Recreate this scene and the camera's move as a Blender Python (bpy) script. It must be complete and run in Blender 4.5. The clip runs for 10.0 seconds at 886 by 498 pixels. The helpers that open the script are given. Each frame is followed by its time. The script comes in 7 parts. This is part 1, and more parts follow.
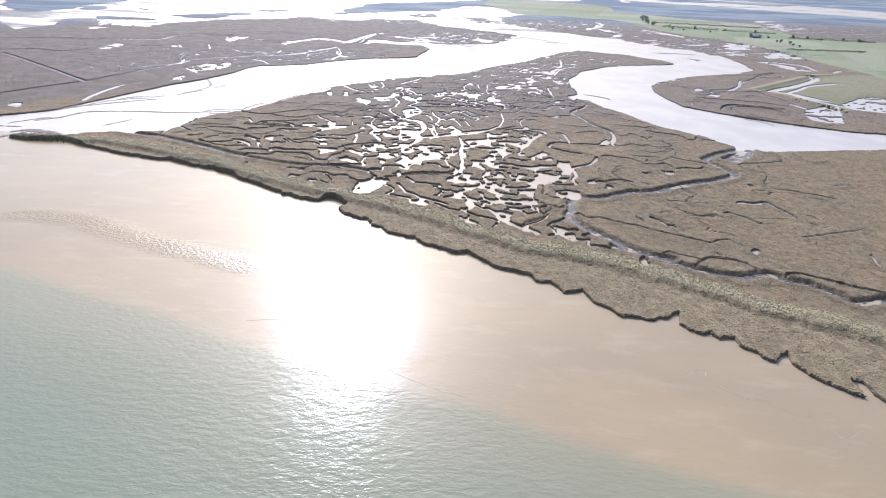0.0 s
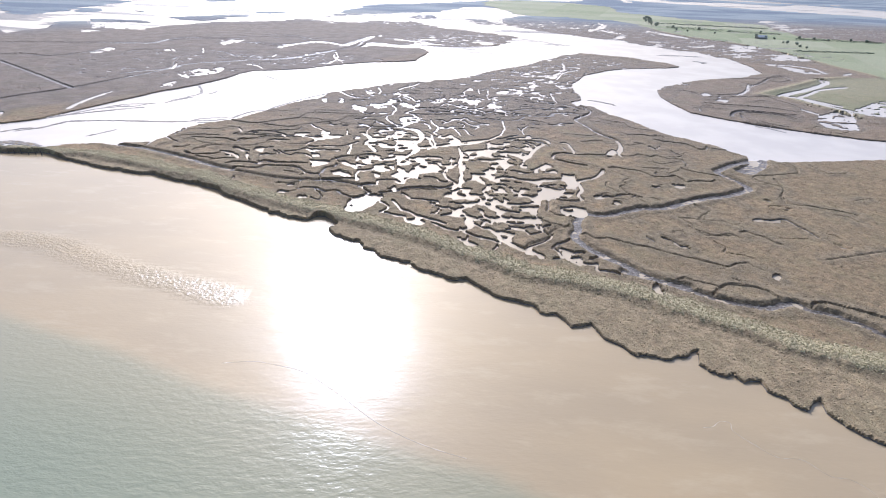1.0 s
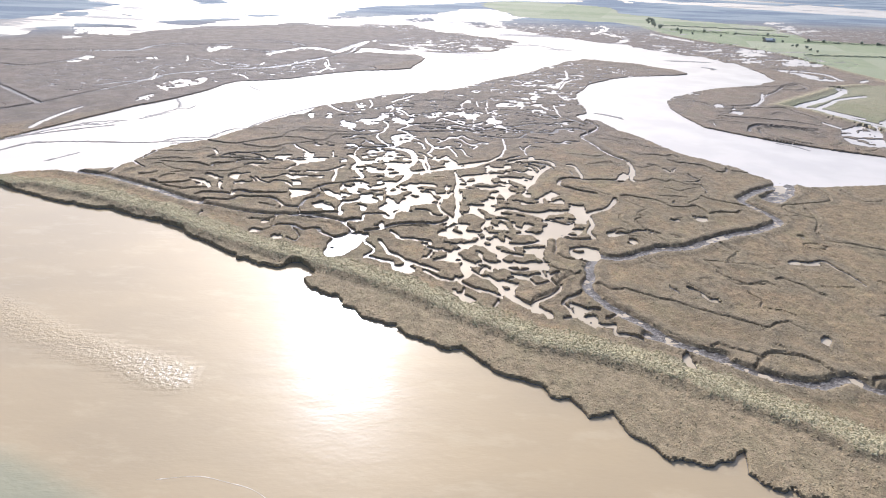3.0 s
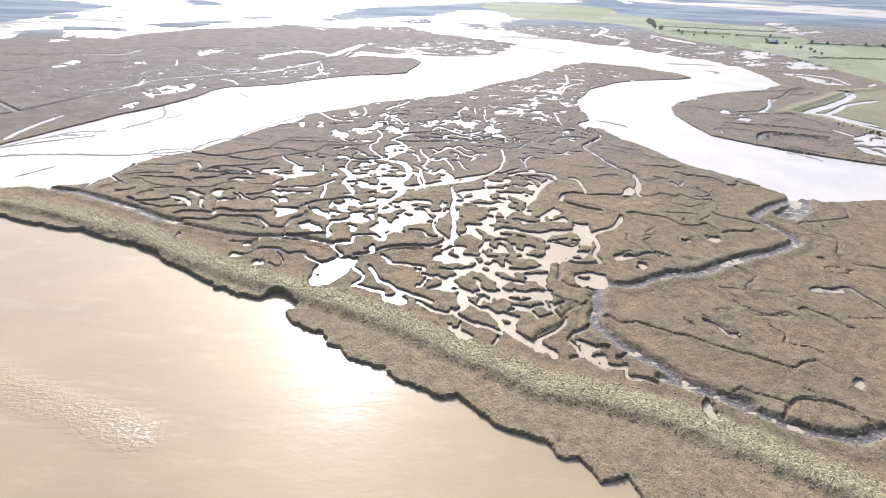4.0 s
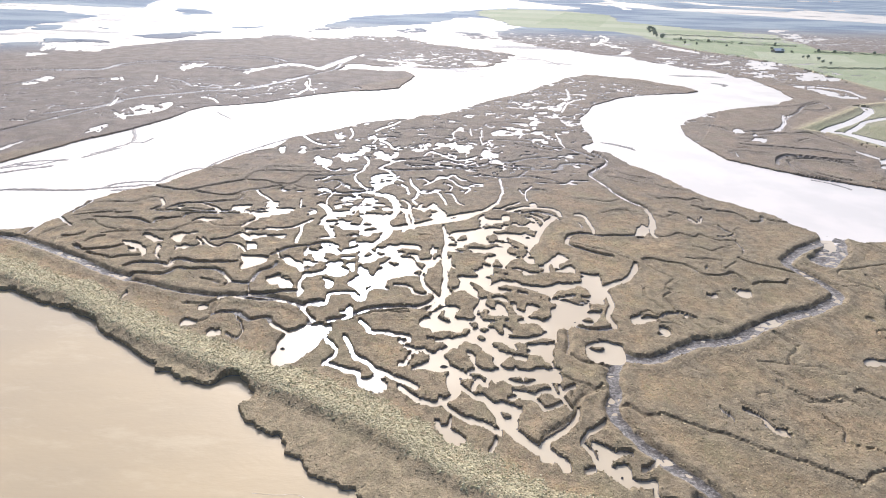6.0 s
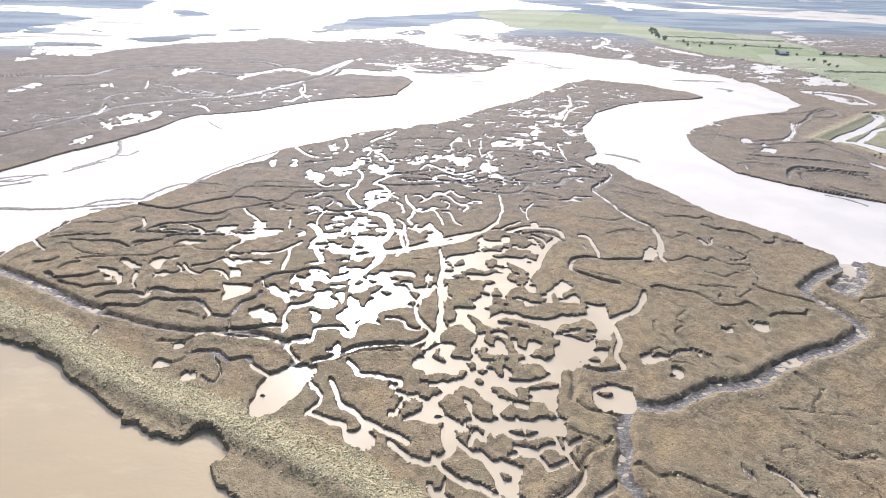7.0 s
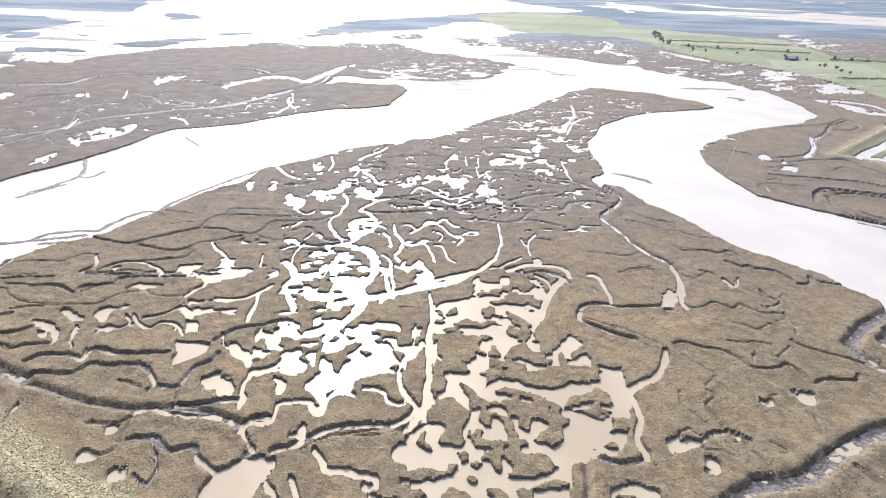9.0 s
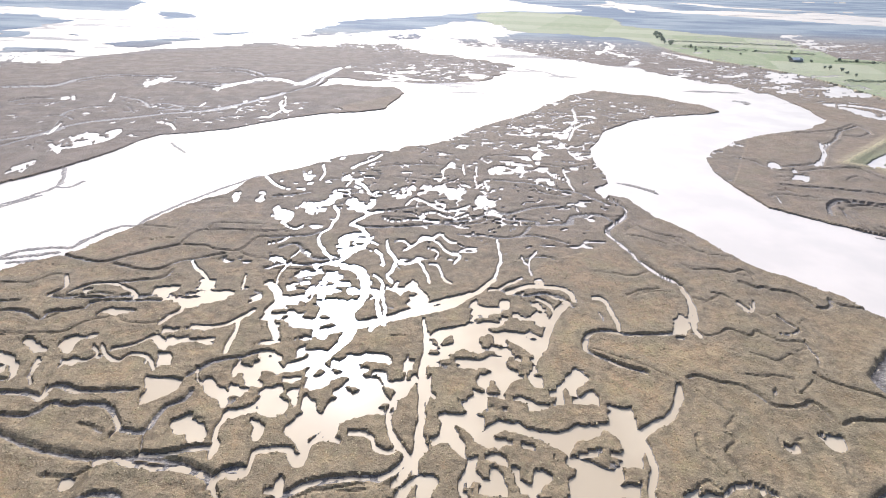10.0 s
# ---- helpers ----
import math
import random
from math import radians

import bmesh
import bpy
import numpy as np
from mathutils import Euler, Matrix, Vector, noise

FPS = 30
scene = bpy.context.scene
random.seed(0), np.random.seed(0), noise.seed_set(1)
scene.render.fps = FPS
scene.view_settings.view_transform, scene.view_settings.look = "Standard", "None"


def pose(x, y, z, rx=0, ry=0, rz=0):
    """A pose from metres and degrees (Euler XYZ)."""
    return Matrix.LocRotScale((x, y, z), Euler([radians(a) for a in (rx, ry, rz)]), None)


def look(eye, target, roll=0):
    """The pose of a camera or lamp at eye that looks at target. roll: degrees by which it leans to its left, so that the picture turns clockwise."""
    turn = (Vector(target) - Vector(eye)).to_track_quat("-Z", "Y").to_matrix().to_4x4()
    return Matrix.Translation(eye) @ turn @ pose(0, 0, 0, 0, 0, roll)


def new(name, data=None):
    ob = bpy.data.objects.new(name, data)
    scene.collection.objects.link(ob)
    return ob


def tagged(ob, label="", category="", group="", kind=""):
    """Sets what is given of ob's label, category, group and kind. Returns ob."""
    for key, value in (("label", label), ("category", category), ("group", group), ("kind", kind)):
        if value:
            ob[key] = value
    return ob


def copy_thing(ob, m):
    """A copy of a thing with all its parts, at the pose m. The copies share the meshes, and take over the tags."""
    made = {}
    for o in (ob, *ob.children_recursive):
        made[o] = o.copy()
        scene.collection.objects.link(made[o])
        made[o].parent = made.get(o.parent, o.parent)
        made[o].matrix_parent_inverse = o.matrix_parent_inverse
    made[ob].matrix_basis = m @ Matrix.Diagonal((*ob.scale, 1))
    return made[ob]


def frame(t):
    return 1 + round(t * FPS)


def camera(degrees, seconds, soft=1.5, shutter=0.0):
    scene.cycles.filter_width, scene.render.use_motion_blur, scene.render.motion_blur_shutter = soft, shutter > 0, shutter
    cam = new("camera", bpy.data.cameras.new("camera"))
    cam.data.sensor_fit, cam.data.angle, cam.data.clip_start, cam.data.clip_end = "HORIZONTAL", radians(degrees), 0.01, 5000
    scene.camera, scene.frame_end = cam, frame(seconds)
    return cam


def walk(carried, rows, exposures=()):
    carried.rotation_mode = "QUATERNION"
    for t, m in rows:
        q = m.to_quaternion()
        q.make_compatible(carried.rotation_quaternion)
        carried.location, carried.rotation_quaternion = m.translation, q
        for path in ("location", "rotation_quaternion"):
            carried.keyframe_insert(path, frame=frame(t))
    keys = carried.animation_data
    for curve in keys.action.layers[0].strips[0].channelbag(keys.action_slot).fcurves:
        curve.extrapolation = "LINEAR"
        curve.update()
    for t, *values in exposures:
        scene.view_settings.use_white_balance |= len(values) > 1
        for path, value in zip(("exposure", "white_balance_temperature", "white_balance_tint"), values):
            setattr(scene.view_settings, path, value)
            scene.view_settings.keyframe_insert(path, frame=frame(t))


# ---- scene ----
cam = camera(80.0, 10.0, soft=0.9)
PATH = [
    (0, (0.242, -19.512, 76.838), (0.2267, -17.7556, 75.8809), 2.46),
    (0.5, (0.668, -12.717, 77.444), (0.6494, -10.9618, 76.4866), 2.30),
    (1, (1.052, -5.481, 77.792), (1.0320, -3.7251, 76.8345), 2.29),
    (1.5, (1.323, 1.242, 78.391), (1.3016, 2.9972, 77.4319), 2.28),
    (2, (1.668, 8.886, 78.698), (1.6458, 10.6419, 77.7400), 2.23),
    (2.5, (1.846, 15.259, 79.427), (1.8255, 17.0142, 78.4679), 2.19),
    (4, (2.876, 36.315, 81.293), (2.8619, 38.0692, 80.3337), 2.03),
    (4.5, (3.272, 43.783, 81.478), (3.2592, 45.5408, 80.5238), 1.99),
    (5, (3.808, 50.481, 82.429), (3.7970, 52.2417, 81.4798), 1.96),
    (5.5, (4.338, 57.582, 82.999), (4.3282, 59.3452, 82.0543), 1.88),
    (7, (5.888, 78.067, 86.513), (5.8773, 79.8282, 85.5658), 1.75),
    (7.5, (6.402, 84.655, 87.233), (6.3915, 86.4160, 86.2856), 1.75),
    (8, (7.129, 90.913, 86.999), (7.1174, 92.6767, 86.0565), 1.73),
    (8.5, (7.647, 97.616, 87.321), (7.6371, 99.3790, 86.3770), 1.73),
    (9, (8.208, 104.083, 87.674), (8.1975, 105.8458, 86.7296), 1.73),
    (9.5, (8.446, 110.663, 88.082), (8.4392, 112.4244, 87.1352), 1.81),
    (10, (8.964, 117.231, 88.239), (8.9584, 118.9914, 87.2907), 1.88),
]
walk(cam, [(t, look(eye, target, roll)) for t, eye, target, roll in PATH], exposures=[(0, -0.03, 5330, 16), (1.5, 0.01, 5390, 15), (2.5, 0.07, 5470, 14), (4.0, 0.26, 5560, 13), (10, 0.28, 5590, 13)])

# ---- world, sun and exposure ----
SUN_UP, SUN_AZ = 35.0, -12.7
world = bpy.data.worlds.new("world")
scene.world = world
world.use_nodes = True
wn = world.node_tree.nodes
sky = wn.new("ShaderNodeTexSky")
sky.sky_type = "NISHITA"
sky.sun_disc = False
sky.sun_elevation = radians(SUN_UP)
sky.sun_rotation = radians(SUN_AZ)
sky.dust_density = 5.5
sky.air_density = 1.2
wn["Background"].inputs["Strength"].default_value = 0.15
world.node_tree.links.new(sky.outputs["Color"], wn["Background"].inputs["Color"])
sun_data = bpy.data.lights.new("sun", "SUN")
sun_data.energy = 4.1
sun_data.angle = radians(0.55)
sun_data.color = (1.0, 0.985, 0.975)
sun = new("sun", sun_data)
toward = Vector((math.sin(radians(SUN_AZ)) * math.cos(radians(SUN_UP)), math.cos(radians(SUN_AZ)) * math.cos(radians(SUN_UP)), math.sin(radians(SUN_UP))))
sun.matrix_world = look(toward * 900, (0, 0, 0))


# ---- materials ----
def material(name):
    m = bpy.data.materials.new(name)
    m.use_nodes = True
    return m, m.node_tree.nodes, m.node_tree.links, m.node_tree.nodes["Principled BSDF"]


class Tree:
    """Short calls for building a node material."""

    def __init__(self, name):
        self.mat, self.n, self.l, self.bsdf = material(name)
        self.pos = self.n.new("ShaderNodeNewGeometry").outputs["Position"]

    def put(self, socket, value):
        if hasattr(value, "is_linked"):
            self.l.new(value, socket)
        elif isinstance(value, tuple) and len(value) == 3 and socket.type == "RGBA":
            socket.default_value = (*value, 1)
        else:
            socket.default_value = value

    def noise(self, scale, detail=3.0, rough=0.55, stretch=(1, 1, 1), out="Fac", turn=0.0):
        mp = self.n.new("ShaderNodeMapping")
        mp.inputs["Scale"].default_value = stretch
        mp.inputs["Rotation"].default_value = (0, 0, turn)
        self.l.new(self.pos, mp.inputs["Vector"])
        t = self.n.new("ShaderNodeTexNoise")
        t.inputs["Scale"].default_value = scale
        t.inputs["Detail"].default_value = detail
        t.inputs["Roughness"].default_value = rough
        self.l.new(mp.outputs["Vector"], t.inputs["Vector"])
        return t.outputs[out]

    def ramp(self, fac, low, high):
        t = self.n.new("ShaderNodeMapRange")
        t.interpolation_type = "SMOOTHSTEP"
        self.put(t.inputs["Value"], fac)
        t.inputs["From Min"].default_value = low
        t.inputs["From Max"].default_value = high
        return t.outputs["Result"]

    def mix(self, fac, a, b, kind="MIX"):
        t = self.n.new("ShaderNodeMix")
        t.data_type = "RGBA"
        t.blend_type = kind
        self.put(t.inputs["Factor"], fac)
        self.put(t.inputs[6], a)
        self.put(t.inputs[7], b)
        return t.outputs[2]

    def math(self, op, a, b=0.0, c=0.0):
        t = self.n.new("ShaderNodeMath")
        t.operation = op
        for i, v in enumerate((a, b, c)):
            self.put(t.inputs[i], v)
        return t.outputs[0]

    def attr(self, name):
        t = self.n.new("ShaderNodeAttribute")
        t.attribute_name = name
        return t.outputs["Fac"]

    def height(self):
        t = self.n.new("ShaderNodeSeparateXYZ")
        self.l.new(self.pos, t.inputs[0])
        return t.outputs["Z"]

    def bump(self, height, strength, distance):
        t = self.n.new("ShaderNodeBump")
        t.inputs["Strength"].default_value = strength
        t.inputs["Distance"].default_value = distance
        self.put(t.inputs["Height"], height)
        self.l.new(t.outputs["Normal"], self.bsdf.inputs["Normal"])

    def finish(self, color, roughness, **more):
        self.put(self.bsdf.inputs["Base Color"], color)
        self.put(self.bsdf.inputs["Roughness"], roughness)
        for key, value in more.items():
            self.put(self.bsdf.inputs[key.replace("_", " ")], value)
        return self.mat


def ground_material():
    k = Tree("marsh_ground")
    fine = k.noise(2.4, 5, 0.7)
    grit = k.noise(5.5, 3, 0.7)
    mid = k.noise(0.45, 4, 0.62)
    wide = k.noise(0.035, 3, 0.5)
    marsh = k.mix(k.ramp(mid, 0.38, 0.60), (0.202, 0.142, 0.087), (0.332, 0.232, 0.140))
    marsh = k.mix(k.math("MULTIPLY", k.ramp(wide, 0.40, 0.62), 0.8), marsh, (0.231, 0.173, 0.107))
    marsh = k.mix(k.math("MULTIPLY", k.ramp(k.noise(0.16, 4, 0.6), 0.54, 0.66), 0.65), marsh, (0.430, 0.324, 0.185))
    marsh = k.mix(k.math("MULTIPLY", k.ramp(k.noise(0.7, 5, 0.65, (1, 1.3, 1)), 0.52, 0.64), 0.6), marsh, (0.322, 0.207, 0.103))
    marsh = k.mix(k.math("MULTIPLY", k.ramp(k.noise(0.55, 5, 0.65, (1.2, 1, 1), turn=0.8), 0.54, 0.66), 0.55), marsh, (0.220, 0.202, 0.093))
    marsh = k.mix(k.math("MULTIPLY", k.ramp(k.noise(0.07, 5, 0.65, (1, 0.8, 1), turn=0.3), 0.50, 0.64), 0.55), marsh, (0.262, 0.226, 0.122))
    marsh = k.mix(k.math("MULTIPLY", k.ramp(k.noise(1.15, 4, 0.7), 0.55, 0.67), 0.6), marsh, (0.110, 0.088, 0.055))
    lumps = k.noise(1.3, 4, 0.7, turn=0.6)
    marsh = k.mix(k.math("MULTIPLY", k.ramp(lumps, 0.52, 0.64), 0.5), marsh, (0.385, 0.315, 0.190))
    marsh = k.mix(1.0, marsh, (1.0, 0.975, 0.89), "MULTIPLY")
    # darker brown towards the east
    marsh = k.mix(k.math("MULTIPLY", k.attr("east_dark"), 0.45), marsh, k.mix(k.ramp(mid, 0.36, 0.62), (0.120, 0.092, 0.056), (0.235, 0.182, 0.110)))
    levee = k.mix(k.ramp(mid, 0.38, 0.62), (0.129, 0.106, 0.072), (0.242, 0.197, 0.126))
    marsh = k.mix(k.math("MULTIPLY", k.attr("levee"), 0.55), marsh, levee)
    marsh = k.mix(k.math("MULTIPLY", k.attr("fringe"), 0.6), marsh, k.mix(k.ramp(mid, 0.4, 0.62), (0.225, 0.180, 0.108), (0.350, 0.280, 0.170)))
    # Farther marsh turns grey: distance haze put into the base colour.
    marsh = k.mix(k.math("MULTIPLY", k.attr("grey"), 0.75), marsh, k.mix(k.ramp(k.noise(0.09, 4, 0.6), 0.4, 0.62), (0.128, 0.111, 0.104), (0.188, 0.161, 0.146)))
    marsh = k.mix(k.math("MULTIPLY", k.ramp(fine, 0.48, 0.64), 0.36), marsh, (0.094, 0.069, 0.045))
    marsh = k.mix(k.math("MULTIPLY", k.ramp(grit, 0.50, 0.64), 0.30), marsh, (0.474, 0.367, 0.224))
    straw = k.mix(k.ramp(k.noise(1.7, 5, 0.75, (1, 1.7, 1), turn=0.45), 0.42, 0.56), (0.180, 0.152, 0.085), (0.520, 0.445, 0.265))
    straw = k.mix(k.math("MULTIPLY", k.ramp(mid, 0.46, 0.66), 0.45), straw, (0.355, 0.310, 0.172))
    tufted = k.ramp(k.noise(0.5, 5, 0.7, (1, 1.5, 1), turn=0.45), 0.36, 0.56)
    land = k.mix(k.math("MULTIPLY", k.attr("crest"), k.math("ADD", k.math("MULTIPLY", tufted, 0.7), 0.25)), marsh, straw)
    plot = k.attr("plot")
    turf = k.mix(plot, (0.215, 0.245, 0.125), (0.360, 0.350, 0.235))
    turf = k.mix(k.math("MULTIPLY", k.ramp(k.noise(0.08, 4, 0.6, (1, 0.4, 1)), 0.42, 0.66), 0.5), turf, (0.31, 0.30, 0.19))
    land = k.mix(k.attr("field"), land, turf)
    # Blue-grey far land, with aerial haze painted in as colour.
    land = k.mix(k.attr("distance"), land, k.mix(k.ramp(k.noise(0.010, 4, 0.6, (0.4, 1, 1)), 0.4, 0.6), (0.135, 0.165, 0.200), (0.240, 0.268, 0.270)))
    mud = k.mix(k.ramp(k.noise(1.6, 5, 0.7), 0.40, 0.60), (0.100, 0.088, 0.076), (0.225, 0.195, 0.165))
    mud = k.mix(k.math("MULTIPLY", k.ramp(k.noise(0.8, 6, 0.75, (0.7, 1.4, 1), turn=0.3), 0.48, 0.66), 0.6), mud, (0.52, 0.45, 0.37))
    # Shade of the north bank painted on, broken into wet mud streaks.
    mud = k.mix(k.math("MULTIPLY", k.attr("wet_shade"), k.ramp(k.noise(0.9, 5, 0.7, (0.6, 1.3, 1), turn=0.3), 0.40, 0.54)), mud, (0.082, 0.066, 0.052))
    z = k.math("ADD", k.height(), k.math("MULTIPLY", k.math("SUBTRACT", fine, 0.5), 0.30))
    veg = k.ramp(z, 0.14, 0.32)
    color = k.mix(veg, mud, land)
    rough = k.math("ADD", k.math("MULTIPLY", veg, 0.28), 0.60)
    k.bump(k.math("ADD", k.math("MULTIPLY", lumps, 1.5), k.math("ADD", k.math("MULTIPLY", fine, 0.8), k.math("MULTIPLY", grit, 0.3))), 1.0, 0.26)
    return k.finish(color, rough, Specular_IOR_Level=k.math("SUBTRACT", 0.3, k.math("MULTIPLY", veg, 0.1)))


def estuary_material():
    k = Tree("turbid_estuary_water")
    front = k.attr("front")
    tan = k.mix(k.ramp(k.noise(0.03, 3, 0.5, (0.5, 1, 1), turn=0.4), 0.35, 0.65), (0.350, 0.268, 0.158), (0.402, 0.303, 0.172))
    drift = k.noise(0.13, 6, 0.68, (0.45, 1.3, 1), turn=0.45)
    tan = k.mix(k.math("MULTIPLY", k.ramp(drift, 0.50, 0.68), 0.45), tan, (0.45, 0.356, 0.220))
    green = k.mix(k.ramp(k.noise(0.02, 3, 0.5), 0.35, 0.65), (0.222, 0.244, 0.162), (0.240, 0.256, 0.172))
    color = k.mix(front, tan, green)
    chop = k.noise(0.62, 3, 0.6, (0.6, 1.25, 1), turn=0.25)
    wave = k.noise(1.1, 3, 0.6, (0.55, 1.5, 1), turn=-0.5)
    swell = k.noise(0.22, 2, 0.5, (0.6, 1.4, 1), turn=-0.5)
    small = k.math("MULTIPLY", wave, k.math("ADD", k.math("MULTIPLY", k.attr("ripple"), 0.5), 0.35))
    rows = k.math("MULTIPLY", chop, k.math("MULTIPLY", k.attr("ripple"), 2.6))
    slick = k.math("MULTIPLY", k.noise(0.9, 3, 0.65, (0.8, 1.3, 1)), k.math("MULTIPLY", k.attr("sheen"), 8.0))
    k.bump(k.math("ADD", k.math("ADD", small, rows), k.math("ADD", k.math("MULTIPLY", swell, 0.8), slick)), 0.4, 0.12)
    rough = k.math("ADD", k.math("MULTIPLY", k.ramp(drift, 0.42, 0.66), -0.035), k.math("ADD", k.math("MULTIPLY", k.attr("calm"), -0.045), 0.198))
    rough = k.math("SUBTRACT", rough, k.math("MULTIPLY", k.attr("ripple"), 0.05))
    return k.finish(color, rough, IOR=1.33, Specular_IOR_Level=0.95)


def still_water_material(name, color_a, color_b, rough):
    k = Tree(name)
    color = k.mix(k.ramp(k.noise(0.04, 3, 0.5), 0.35, 0.65), color_a, color_b)
    k.bump(k.noise(1.6, 2, 0.5, (0.7, 1.3, 1)), 0.10, 0.04)
    return k.finish(color, rough, IOR=1.33, Specular_IOR_Level=0.8)


def plain(name, color_a, color_b, scale, rough=0.8):
    k = Tree(name)
    n = k.noise(scale, 4, 0.6)
    k.bump(n, 0.4, 0.05)
    return k.finish(k.mix(k.ramp(n, 0.35, 0.65), color_a, color_b), rough)


GROUND = ground_material()
ESTUARY = estuary_material()
POOL_WATER = still_water_material("silty_pool_water", (0.41, 0.326, 0.215), (0.485, 0.393, 0.266), 0.15)
RIVER_WATER = still_water_material("pale_river_water", (0.54, 0.475, 0.400), (0.60, 0.525, 0.440), 0.24)
FOAM_WHITE = plain("thin_foam", (0.46, 0.38, 0.28), (0.60, 0.52, 0.41), 3.0, 0.6)
def leaf_material(name, dark, light):
    """Foliage that lets some of the light through."""
    k = Tree(name)
    color = k.mix(k.ramp(k.noise(0.7, 4, 0.6), 0.35, 0.65), dark, light)
    k.finish(color, 0.7, Specular_IOR_Level=0.2)
    thin = k.n.new("ShaderNodeBsdfTranslucent")
    k.put(thin.inputs["Color"], color)
    both = k.n.new("ShaderNodeMixShader")
    both.inputs["Fac"].default_value = 0.5
    k.l.new(k.bsdf.outputs[0], both.inputs[1])
    k.l.new(thin.outputs[0], both.inputs[2])
    k.l.new(both.outputs[0], k.n["Material Output"].inputs["Surface"])
    return k.mat


# Leaf tones paler than real foliage, to carry the haze of distance.
HEDGE_LEAF = leaf_material("dull_hedge_foliage", (0.17, 0.20, 0.15), (0.25, 0.27, 0.20))
LEAF = leaf_material("tree_foliage", (0.27, 0.30, 0.24), (0.37, 0.39, 0.32))
BARK = plain("dark_bark", (0.06, 0.05, 0.04), (0.12, 0.10, 0.08), 3.0)
# dark tone of the posts that imitate reflections on the shallows
REFLECTION_DARK = plain("mud_reflection_dark", (0.07, 0.06, 0.05), (0.14, 0.12, 0.10), 4.0)

# Plan of the marsh: shores, rivers, pools and creeks (metres, x east, y north)
SHORE = [(-253.6, 227.6), (-205.0, 207.9), (-187.1, 204.7), (-174.2, 207.5), (-161.9, 201.0), (-145.3, 194.0), (-125.1, 188.1), (-114.8, 186.9), (-105.2, 182.3), (-99.9, 180.3), (-95.4, 179.4), (-89.7, 176.3), (-85.4, 174.4), (-81.7, 170.5), (-76.1, 167.1), (-69.8, 163.3), (-62.1, 159.0), (-60.4, 157.1), (-56.9, 156.7), (-53.6, 153.7), (-47.7, 152.4), (-45.3, 153.0), (-44.4, 155.8), (-41.3, 156.4), (-38.5, 153.2), (-36.0, 150.5), (-36.0, 148.6), (-37.4, 146.7), (-36.4, 144.0), (-31.7, 140.8), (-26.2, 138.6), (-24.8, 135.4), (-21.4, 133.3), (-18.6, 130.5), (-13.8, 128.7), (-10.2, 127.4), (-7.7, 124.3), (-3.2, 121.9), (1.0, 119.1)]
SHORE_EAST = [(6.2, 119.6), (13.2, 112.8), (24.1, 107.6), (24.6, 105.2), (29.2, 105.0), (32.3, 99.6), (37.1, 101.3), (40.2, 95.1), (44.9, 90.5), (53.0, 89.2), (58.0, 91.3), (60.0, 93.0), (58.4, 87.8), (61.0, 84.4), (65.7, 85.2), (66.2, 82.3), (70.0, 83.4), (69.9, 80.2), (75.5, 75.6), (79.4, 78.1), (79.0, 75.0), (82.2, 69.6), (87.0, 65.9), (88.9, 65.2), (89.7, 69.1), (89.6, 70.9), (91.3, 69.6), (91.8, 65.9), (93.9, 60.8), (99.1, 53.3), (108.3, 46.3)]
RIVER_SOUTH = [(-175.9, 210.7), (-170.1, 218.0), (-148.1, 221.7), (-137.5, 227.3), (-134.1, 238.0), (-133.6, 249.4), (-128.9, 256.5), (-124.7, 261.8), (-117.1, 266.5), (-112.3, 272.4), (-109.0, 283.3), (-102.1, 293.3), (-98.7, 303.9), (-93.7, 312.7), (-84.0, 323.1), (-80.1, 339.6), (-74.8, 347.3), (-68.3, 351.8), (-61.9, 357.8), (-53.4, 368.7), (-46.8, 378.2), (-25.0, 389.9), (-21.6, 387.4), (-13.5, 398.2), (-1.3, 401.6), (11.0, 416.0), (28.1, 442.1), (48, 466), (70, 492), (98, 531), (126, 564), (148, 556), (174, 545), (186, 533), (200, 522), (203, 504)]
RIVER_BEND = [(203, 504), (191, 494), (169, 487), (146, 479), (131, 470), (115.6, 452.2), (103.7, 434.4), (95.7, 419.5), (88.7, 405.5), (85.4, 383.9), (86.6, 362.7), (84.7, 351.0), (77.9, 342.6), (81.9, 336.2), (88.9, 334.1), (91.0, 324.9), (94.5, 313.6), (102.0, 303.0), (107.0, 293.6), (111.5, 280.7), (117.7, 273.1), (124.4, 267.8), (129.9, 261.4), (135.0, 258.0), (136.9, 250.1), (141.4, 244.3), (154.2, 235.6)]
RIVER_EAST = [(340.2, 271.8), (281.5, 275.5), (243.8, 280.4), (223.8, 283.0), (197.9, 294.0), (179.4, 303.5), (161.1, 316.4), (148.0, 328.4), (144.5, 349.8), (142.5, 372.2), (147.7, 394.7), (158.9, 409.7), (180.3, 428.8), (205.4, 443.5), (231.3, 458.1), (247, 465), (272, 492), (278, 513), (275, 537), (280, 580), (270, 578), (266, 602), (268, 617), (241, 612), (224, 637), (205, 680), (203, 689), (221, 737), (220, 758), (205, 726), (187, 687), (160, 705), (134, 727), (109, 772), (81, 790)]
